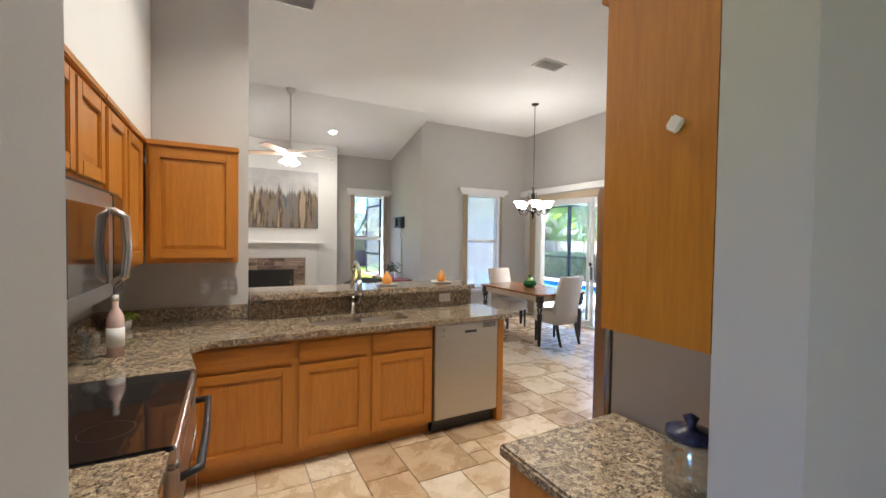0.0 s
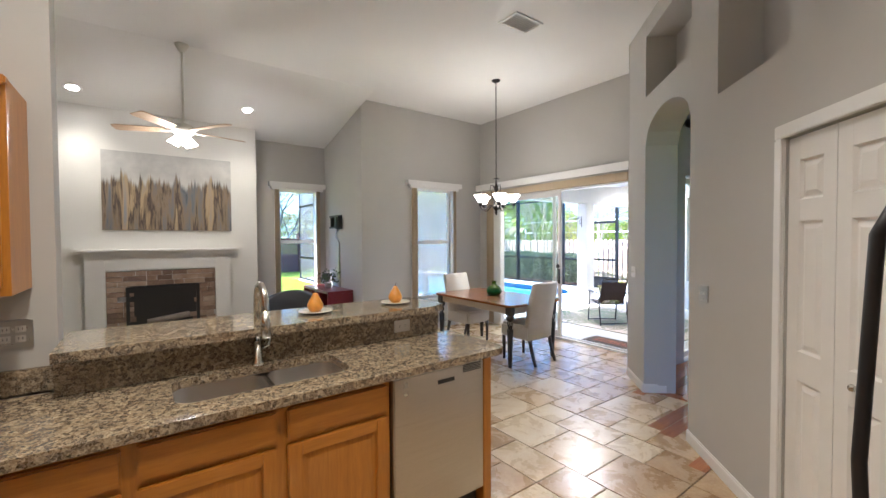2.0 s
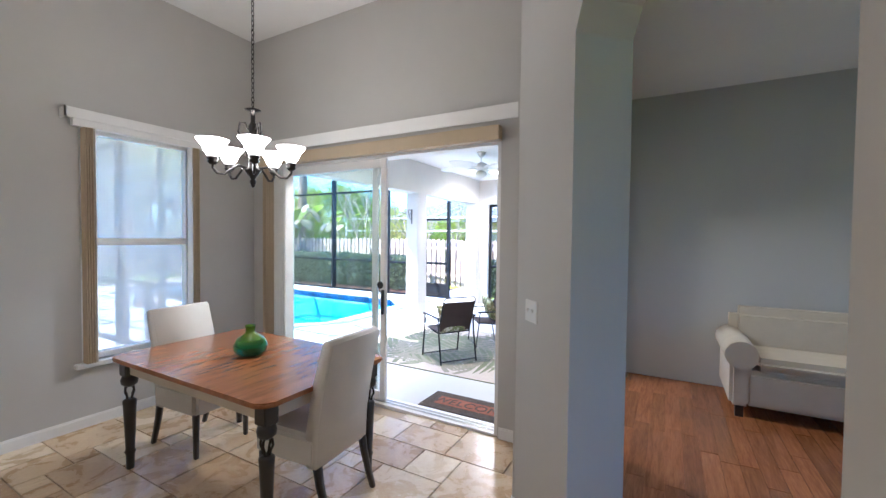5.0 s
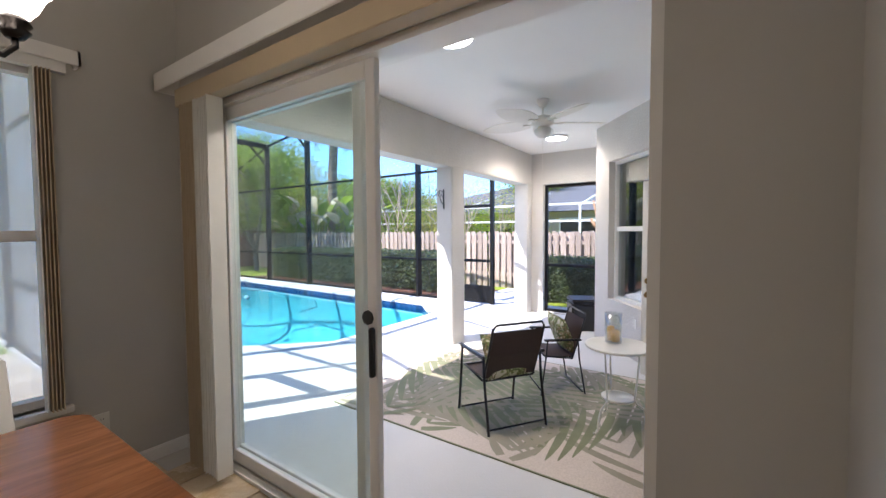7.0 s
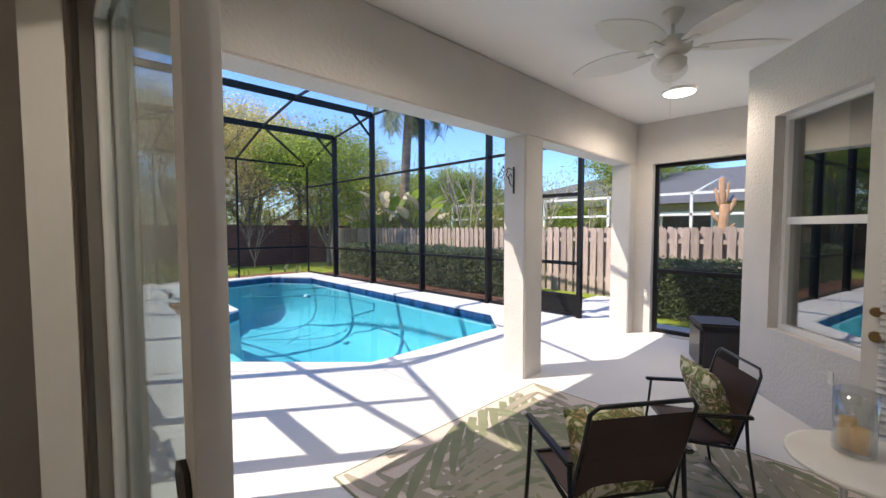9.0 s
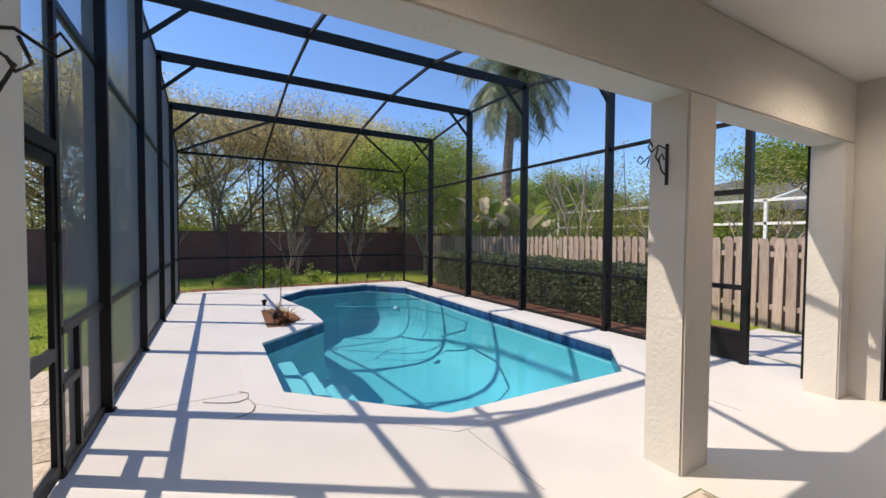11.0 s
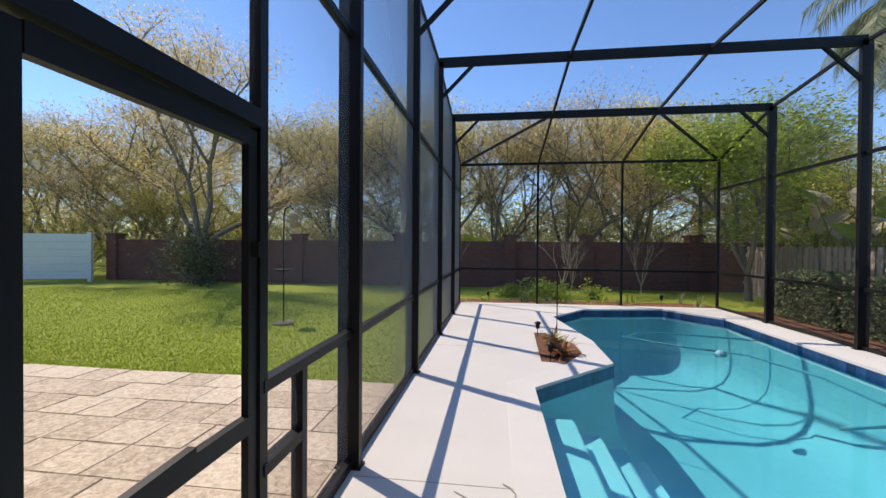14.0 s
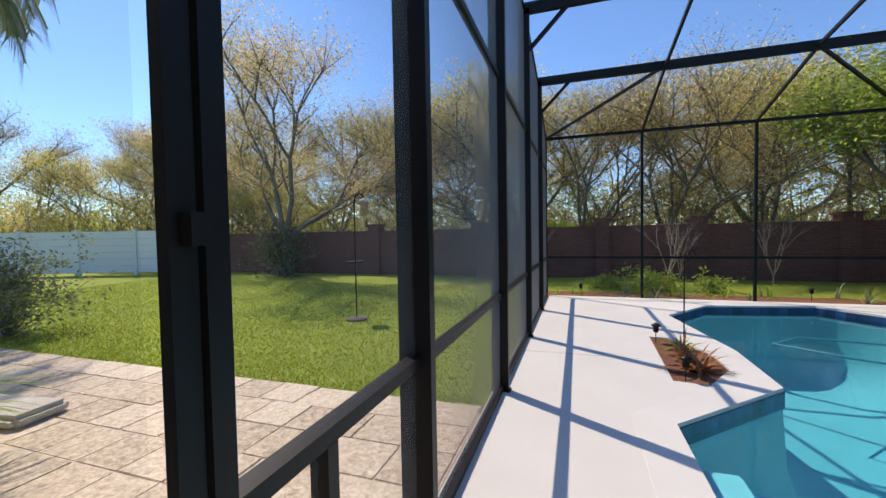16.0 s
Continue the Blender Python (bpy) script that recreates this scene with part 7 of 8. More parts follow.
part("canvas", built((0, 1.535, 0, 0.034, 0, 1.07), bev=0.004), m, pic)

# ceiling fan with lights
M_FANW = surface("fan_white", (0.72, 0.70, 0.65), 0.4, vary=0.04, relief=0.02)
M_BLADE_W = wood("fan_blade", (0.36, 0.24, 0.15), (0.55, 0.42, 0.3), 0.45, (1.2, 12, 12), 0.1)


def blade_mesh(name, r0, r1, w0, w1, material, leaf=False):
    bm = bmesh.new()
    n = 12
    top, bot = [], []
    out = []
    for i in range(n + 1):
        f = i / n
        w = (w0 + (w1 - w0) * f) if not leaf else w1 * math.sin(math.pi * min(1, 0.16 + 0.8 * f)) ** 0.75
        if not leaf and i == n:
            w *= 0.8
        out.append((r0 + (r1 - r0) * f, w / 2))
    for s in (1, -1):
        rows = [(bm.verts.new((x, -w, s * 0.004)), bm.verts.new((x, w, s * 0.004))) for x, w in out]
        (top if s > 0 else bot).extend(rows)
    for i in range(n):
        bm.faces.new((top[i][0], top[i + 1][0], top[i + 1][1], top[i][1]))
        bm.faces.new((bot[i][0], bot[i][1], bot[i + 1][1], bot[i + 1][0]))
        for k in (0, 1):
            bm.faces.new((top[i][k], bot[i][k], bot[i + 1][k], top[i + 1][k]))
    for rows in (0, n):
        bm.faces.new((top[rows][0], top[rows][1], bot[rows][1], bot[rows][0]))
    return mesh_of(name, bm, material)


def ceiling_fan(label, x, y, z, ztop, blades, turn, metal, lit):
    t = thing("ceiling_fan", label, "ceiling fan", (x, y, z), turn)
    bm = bmesh.new()
    rod(bm, (0, 0, 0.06), (0, 0, ztop - z - 0.03), 0.011, n=10)
    part("downrod", bm, metal, t)
    bm = bmesh.new()
    lathe(bm, [(0.0, ztop - z - 0.08), (0.03, ztop - z - 0.08), (0.065, ztop - z - 0.02), (0.068, ztop - z - 0.0), (0.0, ztop - z)], 20)
    part("canopy", bm, metal, t)
    bm = bmesh.new()
    lathe(bm, [(0.0, -0.06), (0.07, -0.055), (0.11, -0.03), (0.12, 0.01), (0.09, 0.05), (0.03, 0.075), (0.0, 0.08)], 24)
    part("motor", bm, metal, t)
    for k in range(5):
        a = 72 * k
        arm = part("blade_iron", built((0.09, 0.22, -0.02, 0.02, -0.022, -0.012)), metal, t)
        arm.matrix_basis = pose(0, 0, 0, 0, 0, a)
        bl = new("blade", blades)
        bl.parent = t
        bl.matrix_basis = pose(0, 0, -0.008, 0, 0, a) @ pose(0, 0, 0, 11, 0, 0)
    if lit:
        for k in range(3):
            a = k * 2.094 + 0.4
            bm = bmesh.new()
            lathe(bm, [(0.02, 0.0), (0.03, -0.03), (0.06, -0.09), (0.064, -0.1), (0.055, -0.09), (0.02, -0.02)], 14, (0, 0, 0))
            s = part("lamp_shade", bm, M_SHADE, t)
            s.matrix_basis = pose(math.cos(a) * 0.06, math.sin(a) * 0.06, -0.07, math.sin(a) * 28, -math.cos(a) * 28, 0)
        L = new("fan_light", bpy.data.lights.new("fan_light", "POINT"))
        L.data.energy = 4
        L.data.color = (1.0, 0.88, 0.72)
        L.data.shadow_soft_size = 0.1
        L.location = (x, y, z - 0.24)
    return t


ceiling_fan("ceiling fan with pale wood blades and lit bell shades", 0.81, 6.37, 2.78, FLAT - 0.004, blade_mesh("blade", 0.17, 0.66, 0.11, 0.14, M_BLADE_W), 15, M_FANW, True)

# media wall: tv bracket, cable cover, red cabinet, plant, armchair
tv = thing("tv_bracket", "black swivel television wall bracket", "tv bracket", (3.148, 7.72, 1.86))
part("wall_plate", built((-0.02, 0.0, -0.13, 0.13, -0.12, 0.12), bev=0.003), M_BLACK, tv)
part("arm", built((-0.09, -0.02, -0.18, -0.15, -0.09, 0.09), (-0.09, -0.02, 0.15, 0.18, -0.09, 0.09), (-0.10, -0.08, -0.2, 0.2, -0.11, -0.08), (-0.10, -0.08, -0.2, 0.2, 0.08, 0.11), (-0.07, -0.03, -0.05, 0.05, -0.1, 0.1)), M_BLACK, tv)
bm = bmesh.new()
tube(bm, [(-0.01, 0.05, -0.12), (-0.03, 0.1, -0.25), (-0.03, 0.02, -0.3), (-0.015, -0.02, -0.38)], 0.008, 6)
part("cable", bm, M_PLATE, tv)
cc = thing("cable_cover", "grey plastic cable cover running down the wall", "cable cover", (3.148, 7.72, 0.7))
part("strip", built((-0.02, 0, -0.03, 0.03, 0, 0.82), bev=0.004), M_STEELPLATE, cc)
M_RED = surface("burgundy_lacquer", (0.16, 0.006, 0.014), 0.3, vary=0.12, relief=0.03, coat=0.3)
rc = thing("cabinet", "glossy burgundy cabinet with open cubbies against the wall", "cabinet", (2.72, 7.15, 0))
part("body", built((0, 0.42, 0, 1.2, 0.1, 0.13), (0, 0.42, 0, 1.2, 0.70, 0.74), (0, 0.42, 0, 0.03, 0.13, 0.70), (0, 0.42, 1.17, 1.2, 0.13, 0.70), (0.39, 0.42, 0.03, 1.17, 0.13, 0.70), bev=0.003), M_RED, rc)
part("shelf", built((0, 0.39, 0.03, 1.17, 0.40, 0.42)), M_RED, rc)
for y in (0.4, 0.78):
    part("divider", built((0, 0.39, y, y + 0.02, 0.13, 0.70)), M_RED, rc)
for x in (0.03, 0.37):
    for y in (0.03, 1.15):
        part("foot", built((x, x + 0.03, y, y + 0.03, 0, 0.1)), M_RED, rc)
pp = thing("potted_plant", "small bushy plant in a pale pot on the burgundy cabinet", "potted plant", (2.95, 7.75, 0.742))
bm = bmesh.new()
lathe(bm, [(0, 0), (0.05, 0), (0.06, 0.09), (0.055, 0.09), (0.0, 0.08)], 16)
part("pot", bm, M_PLATE, pp)
r2 = random.Random(15)
o = new("leaves", leaf_mesh("leaves", r2, [Vector((r2.gauss(0, 0.07), r2.gauss(0, 0.07), 0.17 + r2.gauss(0, 0.05))) for _ in range(50)], 8, 0.03, 0.022, M_DARKLEAF))
o.parent = pp
M_CHAR = surface("charcoal_fabric", (0.05, 0.05, 0.056), 0.95, vary=0.12, grain=240, relief=0.4, dist=0.003)
ac = thing("armchair", "charcoal fabric tub armchair in the living room", "armchair", (2.05, 6.75, 0), 160)
part("seat", built((-0.3, 0.3, -0.28, 0.3, 0.24, 0.45), bev=0.05), M_CHAR, ac)
bm = bmesh.new()
k = 16
ro, ri = 0.40, 0.31
rows = []
for i in range(k + 1):
    a = radians(-30 + 240 * i / k)
    top = 0.58 + 0.24 * math.sin(math.pi * i / k) ** 1.5
    c, s = math.cos(a), -math.sin(a)
    rows.append([bm.verts.new((c * r, s * r, z)) for r, z in ((ro - 0.05, 0.2), (ro, 0.45), (ro + 0.02, top), (ri, top - 0.01), (ri - 0.03, 0.4), (ri, 0.2))])
for r0, r1 in zip(rows, rows[1:]):
    for j in range(6):
        f = bm.faces.new((r0[j], r1[j], r1[(j + 1) % 6], r0[(j + 1) % 6]))
        f.smooth = True
bm.faces.new(rows[0])
bm.faces.new(rows[-1][::-1])
part("backrest", bm, M_CHAR, ac)
for x in (-0.22, 0.22):
    for y in (-0.22, 0.22):
        bm = bmesh.new()
        rod(bm, (x * 1.1, y * 1.1, 0), (x, y, 0.25), 0.014, 0.02, 8)
        part("leg", bm, M_EBONY, ac)
fern = strap_plant("potted_plant", "leafy green plant on the hearth", 0.12, 7.75, 0.0, 46, 0.5, 91, M_GREENLEAF, 0.02)

# ---- den beyond the arch ----
dsl = thing("door_3", "white framed sliding glass door of the den", "sliding door", (5.87, 3.38, 0), kind="structure")
for x0, x1 in ((0.0, 0.99), (0.96, 1.95)):
    p = part("panel_frame", built((x0, x0 + 0.06, -0.02, 0.02, 0.03, 2.31), (x1 - 0.06, x1, -0.02, 0.02, 0.03, 2.31), (x0 + 0.06, x1 - 0.06, -0.02, 0.02, 0.03, 0.1), (x0 + 0.06, x1 - 0.06, -0.02, 0.02, 2.24, 2.31)), M_TRIM, dsl)
    g = part("pane", built((x0 + 0.06, x1 - 0.06, -0.003, 0.003, 0.1, 2.24)), M_GLASS, p)
    g.visible_shadow = False
    p.matrix_basis = pose(0, 0.03 if x0 else -0.02, 0)
bl = thing("vertical_blind", "white vertical blinds drawn aside in the den", "blind", (7.75, 3.25, 0.02))
part("valance", built((-1.95, 0.25, -0.1, -0.08, 2.36, 2.48), bev=0.003), M_TRIM, bl)
for i in range(12):
    part("slat", built((0.15 - i * 0.03, 0.153 - i * 0.03, -0.08, 0.0, 0.02, 2.36)), M_SHEER, bl)
wall_plate("switch_plate", "brass switch plate on the den wall", pose(7.998, 2.63, 1.19, 0, 0, -90), "switch", M_BLIND)
wall_plate("socket_plate", "grey socket plate low on the den wall", pose(7.998, 2.63, 0.38, 0, 0, -90), "socket", M_STEELPLATE)
M_IVORY = surface("ivory_fabric", (0.60, 0.52, 0.40), 0.9, vary=0.06, grain=220, relief=0.3)
sf = thing("sofa", "ivory rolled-arm sofa on the wood floor of the den", "sofa", (7.45, 1.35, 0))
part("base", built((-0.4, 0.42, -0.75, 0.75, 0.1, 0.42), bev=0.04), M_IVORY, sf)
part("backrest", built((0.2, 0.45, -0.8, 0.8, 0.2, 0.9), bev=0.08), M_IVORY, sf)
for y in (-0.84, 0.7):
    bm = bmesh.new()
    bx(bm, -0.42, 0.4, y, y + 0.16, 0.1, 0.52, 0.03)
    rod(bm, (-0.44, y + 0.08, 0.56), (0.4, y + 0.08, 0.56), 0.125, n=18)
    part("arm", bm, M_IVORY, sf)
part("seat_cushion", built((-0.4, 0.2, -0.68, 0.68, 0.42, 0.54), bev=0.05), M_IVORY, sf)
for x in (-0.36, 0.36):
    for y in (-0.78, 0.78):
        part("foot", built((x - 0.03, x + 0.03, y - 0.03, y + 0.03, 0, 0.1)), M_EBONY, sf)

# ---- lanai ----
wl = math.hypot(BA[0] - BB[0], BA[1] - BB[1])
bang = math.degrees(math.atan2(BB[1] - BA[1], BB[0] - BA[0]))
bw = hung_window("window_3", "white double-hung bay window reflecting the pool", 0.383, 1.277, 0.12, 0.62, 2.42, m=pose(BA[0], BA[1], 0, 0, 0, bang))
M_REFLECT = glass("reflective_glass", (0.6, 0.66, 0.64), spec=5.0)
for ob in bw.children_recursive:
    if ob.type == "MESH" and ob.data.materials[0] == M_GLASS:
        ob.data.materials[0] = M_REFLECT
# dark colour stands in for the unlit bedroom behind the glass
M_DARKROOM = surface("painted_room_shade", (0.10, 0.095, 0.09), 0.9, vary=0.05)
solid("bay_room", built((0.2, 1.45, 0.7, 0.74, 0.0, LZ)), M_DARKROOM, "bedroom wall behind the bay window, its dimness painted in", "wall", "structure", m=pose(BA[0], BA[1], 0, 0, 0, bang))
solid("bay_room", built((9.2, 9.9, 3.3, 3.32, 0.0, LZ), (9.9, 11.4, 3.3, 3.32, 0, LZ)), M_DARKROOM, "bedroom wall behind the open door, its dimness painted in", "wall", "structure")

gd = thing("glazed_door", "white glazed door standing open with a white slatted blind", "door", (8.90, 4.40, 0.02))
ddir = Vector((8.86 - 8.90, 3.56 - 4.40))
gd.matrix_world = pose(8.90, 4.40, 0.02, 0, 0, math.degrees(math.atan2(ddir.y, ddir.x)))
DW = 0.86
part("leaf", built((0, 0.13, 0, 0.042, 0, 2.0), (DW - 0.13, DW, 0, 0.042, 0, 2.0), (0.13, DW - 0.13, 0, 0.042, 0, 0.24), (0.13, DW - 0.13, 0, 0.042, 1.86, 2.0), bev=0.004), M_DOORW, gd)
g = part("pane", built((0.13, DW - 0.13, 0.018, 0.024, 0.24, 1.86)), M_GLASS, gd)
part("muntin", built(*[(0.13 + (DW - 0.26) * k / 3 - 0.008, 0.13 + (DW - 0.26) * k / 3 + 0.008, 0.024, 0.034, 0.24, 1.86) for k in (1, 2)], *[(0.13, DW - 0.13, 0.025, 0.033, 0.24 + 1.62 * k / 5 - 0.008, 0.24 + 1.62 * k / 5 + 0.008) for k in range(1, 5)]), M_DOORW, gd)
# dark sheet added behind the panes to paint in the dimness
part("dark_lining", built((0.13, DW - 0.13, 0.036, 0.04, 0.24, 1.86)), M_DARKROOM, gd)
vbn = part("blind_head", built((0.06, DW - 0.08, -0.05, -0.006, 1.82, 1.88), bev=0.003), M_TRIM, gd)
slat = mesh_of("slat", built((0.07, DW - 0.09, -0.022, 0.022, -0.0012, 0.0012)), M_TRIM)
for i in range(40):
    o = new("slat", slat)
    o.parent = gd
    o.matrix_basis = pose(0, -0.03, 0.27 + i * 0.0385, 24, 0, 0)
part("bottom_rail", built((0.07, DW - 0.09, -0.042, -0.012, 0.225, 0.25)), M_TRIM, gd)
for z, r in ((0.98, 0.02), (0.84, 0.026)):
    bm = bmesh.new()
    rod(bm, (0.055, -0.012, z), (0.055, 0.0, z), 0.026, 0.03, 14)
    rod(bm, (0.055, -0.05, z), (0.055, -0.012, z), r, 0.012, 12)
    part("knob", bm, surface("antique_brass", (0.36, 0.25, 0.12), 0.3, 1.0, 0.1, relief=0.02), gd)

# fan and lamps
ceiling_fan("cream lanai ceiling fan with five leaf-shaped blades", 8.585, 5.35, 2.70, LZ, blade_mesh("blade", 0.16, 0.71, 0.2, 0.25, M_FANW, True), 20, M_FANW, False)
M_LANLAMP = glow("lit_lanai_lens", (1.0, 0.97, 0.9), 3.0)
fl = bpy.data.objects["ceiling_fan.001"]
bm = bmesh.new()
lathe(bm, [(0.05, -0.06), (0.09, -0.09), (0.085, -0.13), (0.05, -0.165), (0.0, -0.175)], 18)
part("lamp_bowl", bm, M_SHEER, fl)
bm = bmesh.new()
rod(bm, (0.06, 0.0, -0.08), (0.06, 0.0, -0.5), 0.0015, n=5)
part("pull_chain", bm, M_SHEER, fl)
for x, y in ((6.805, 5.35), (10.335, 5.81)):
    t = thing("ceiling_light", "round white flush ceiling light, lit", "ceiling light", (x, y, LZ), group="lanai ceiling lights")
    bm = bmesh.new()
    lathe(bm, [(0.0, -0.03), (0.155, -0.03), (0.165, -0.02), (0.165, 0.0), (0.0, 0.0)], 30)
    part("rim", bm, M_TRIM, t)
    bm = bmesh.new()
    lathe(bm, [(0.0, -0.036), (0.145, -0.036), (0.15, -0.0305), (0.0, -0.0305)], 30)
    part("diffuser", bm, M_LANLAMP, t)
    L = new("lanai_lamp", bpy.data.lights.new("lanai_lamp", "SPOT"))
    L.data.energy = 50
    L.data.color = (1.0, 0.9, 0.78)
    L.data.spot_size = radians(170)
    L.data.spot_blend = 0.6
    L.data.shadow_soft_size = 0.14
    L.matrix_world = pose(x, y, LZ - 0.05)

# palm-leaf rug
m, nt, b = nodes_of("palm_rug")
tc = nt.nodes.new("ShaderNodeTexCoord")
nt.links.new(ramp(nt, noise_tex(nt, tc.outputs["Object"], 90, 3), [(0.3, (0.52, 0.44, 0.37)), (0.7, (0.64, 0.55, 0.48))]), b.inputs["Base Color"])
b.inputs["Roughness"].default_value = 1.0
M_RUG = m
M_RUGLEAF = surface("rug_leaf_green", (0.20, 0.21, 0.125), 1.0, vary=0.2, scale=6, grain=120, relief=0.3)
M_RUGLEAF2 = surface("rug_leaf_grey", (0.30, 0.27, 0.20), 1.0, vary=0.15, scale=6, grain=120, relief=0.3)
rug = thing("rug", "flat outdoor rug with grey-green palm leaves on beige", "rug", (6.68, 3.76, 0.001))
RW, RH = 2.08, 2.77
part("weave", built((0, RW, 0, RH, 0, 0.008)), M_RUG, rug)
part("binding", built((-0.012, 0.0, -0.012, RH + 0.012, 0, 0.0085), (RW, RW + 0.012, -0.012, RH + 0.012, 0, 0.0085), (0, RW, -0.012, 0, 0, 0.0085), (0, RW, RH, RH + 0.012, 0, 0.0085)), M_RUGLEAF, rug)


def rug_frond(x, y, ang, length, seed, material, z):
    """A palm frond lying in the rug, its leaflets cut off at the border."""
    rng = random.Random(seed)
    bm = bmesh.new()
    d0 = Vector((math.cos(radians(ang)), math.sin(radians(ang))))
    p, d = Vector((x, y)), d0.copy()
    bend = rng.choice((-1, 1)) * 0.03
    for i in range(11):
        f = i / 10
        for s in (-1, 1):
            L = 1.1 * math.sin(math.pi * (0.14 + 0.8 * f)) * length / 2
            way = (Vector((-d.y, d.x)) * s * 0.75 + d * 0.8).normalized()
            q, prev = p.copy(), None
            steps = 9
            for j in range(steps + 1):
                g = j / steps
                n = Vector((-way.y, way.x))
                w = 0.034 * math.sin(math.pi * (0.08 + 0.9 * g)) ** 0.7
                pair = (q - n * w, q + n * w)
                ok = all(0.01 < c.x < RW - 0.01 and 0.01 < c.y < RH - 0.01 for c in pair)
                if prev and ok:
                    bm.faces.new([bm.verts.new((c.x, c.y, z)) for c in (prev[0], pair[0], pair[1], prev[1])])
                prev = pair if ok else None
                q = q + way * L / steps
                way = (way + d * 0.06).normalized()
        d = Vector((d.x * math.cos(bend) - d.y * math.sin(bend), d.x * math.sin(bend) + d.y * math.cos(bend)))
        p = p + d * length / 10
    part("woven_leaf", bm, material, rug)


for k, a in enumerate(((0.0, 1.9, -20, 1.5), (0.1, 2.5, -50, 1.8), (2.0, 2.2, 200, 1.5), (0.2, 0.2, 40, 1.9), (2.0, 0.3, 140, 1.8), (0.0, 1.1, 10, 1.4), (1.9, 1.3, 185, 1.3), (0.5, 2.45, -80, 1.4), (2.05, 1.0, 215, 1.5), (1.2, 0.05, 75, 1.5), (1.0, 2.7, -110, 1.4), (0.05, 2.75, -42, 1.9), (0.0, 2.3, -4, 1.7), (2.05, 2.74, 222, 1.7), (1.3, 2.76, -95, 1.3))):
    rug_frond(*a, 200 + k, M_RUGLEAF if k % 2 == 0 else M_RUGLEAF2, 0.0086 + 0.0004 * k)

# folding sling chairs
M_SLING = surface("brown_sling", (0.05, 0.028, 0.022), 0.7, vary=0.15, grain=220, relief=0.3)
M_TUBE = surface("black_tube", (0.016, 0.016, 0.018), 0.3, 0.4, 0.1, relief=0.02)
m, nt, b = nodes_of("leaf_print")
v = coords(nt)
n1 = noise_tex(nt, v, 14, 2, 0.5, 1.2)
nt.links.new(ramp(nt, n1, [(0.38, (0.60, 0.56, 0.45)), (0.45, (0.26, 0.29, 0.11)), (0.53, (0.07, 0.09, 0.035)), (0.60, (0.30, 0.21, 0.09)), (0.66, (0.58, 0.53, 0.42))]), b.inputs["Base Color"])
b.inputs["Roughness"].default_value = 0.9
M_PRINT = m


def sling_chair():
    """A folding patio chair facing +Y."""
    t = thing("patio_chair", "black tubular folding patio chair with brown sling seat", "chair", (0, 0, 0.01), group="lanai patio chairs")
    W = 0.26
    for s in (-1, 1):
        bm = bmesh.new()
        tube(bm, [(s * W, -0.31, 0.0), (s * W, -0.22, 0.41), (s * W, -0.2, 0.62)], 0.0115, 8)
        part("leg", bm, M_TUBE, t)
        bm = bmesh.new()
        tube(bm, [(s * (W + 0.012), 0.34, 0.0), (s * (W + 0.012), 0.27, 0.44), (s * (W + 0.012), 0.25, 0.62)], 0.0115, 8)
        part("leg", bm, M_TUBE, t)
        bm = bmesh.new()
        bx(bm, s * (W + 0.012) - 0.02, s * (W + 0.012) + 0.02, -0.24, 0.3, 0.62, 0.642, 0.008)
        part("armrest", bm, M_TUBE, t)
    for y in (-0.27, 0.31):
        bm = bmesh.new()
        rod(bm, (-W, y, 0.03), (W, y, 0.03), 0.009, n=8)
        part("stretcher", bm, M_TUBE, t)
    bm = bmesh.new()
    tube(bm, [(-W + 0.03, -0.13, 0.40), (-W + 0.03, -0.24, 0.66), (-W + 0.03, -0.32, 0.88), (-W + 0.06, -0.335, 0.915), (W - 0.06, -0.335, 0.915), (W - 0.03, -0.32, 0.88), (W - 0.03, -0.24, 0.66), (W - 0.03, -0.13, 0.40), (-W + 0.03, -0.13, 0.40)], 0.0105, 8)
    part("back_frame", bm, M_TUBE, t)
    bm = bmesh.new()
    tube(bm, [(-W + 0.02, -0.13, 0.41), (-W + 0.02, 0.27, 0.44), (W - 0.02, 0.27, 0.44), (W - 0.02, -0.13, 0.41)], 0.0105, 8)
    part("seat_frame", bm, M_TUBE, t)
    bm = bmesh.new()
    bx(bm, -W + 0.03, W - 0.03, -0.13, 0.27, 0.425, 0.432)
    part("seat", bm, M_SLING, t)
    bm = bmesh.new()
    rows = [[bm.verts.new((s * (W - 0.035), y + k, z)) for s in (-1, 1)] for y, z, k in ((-0.135, 0.42, 0), (-0.24, 0.64, -0.012), (-0.295, 0.8, 0), (-0.312, 0.85, 0))]
    rows2 = [[bm.verts.new((v.co.x, v.co.y + 0.006, v.co.z)) for v in r] for r in rows]
    for R in (rows, rows2):
        for r0, r1 in zip(R, R[1:]):
            bm.faces.new((r0[0], r0[1], r1[1], r1[0]))
    part("backrest", bm, M_SLING, t)
    return t


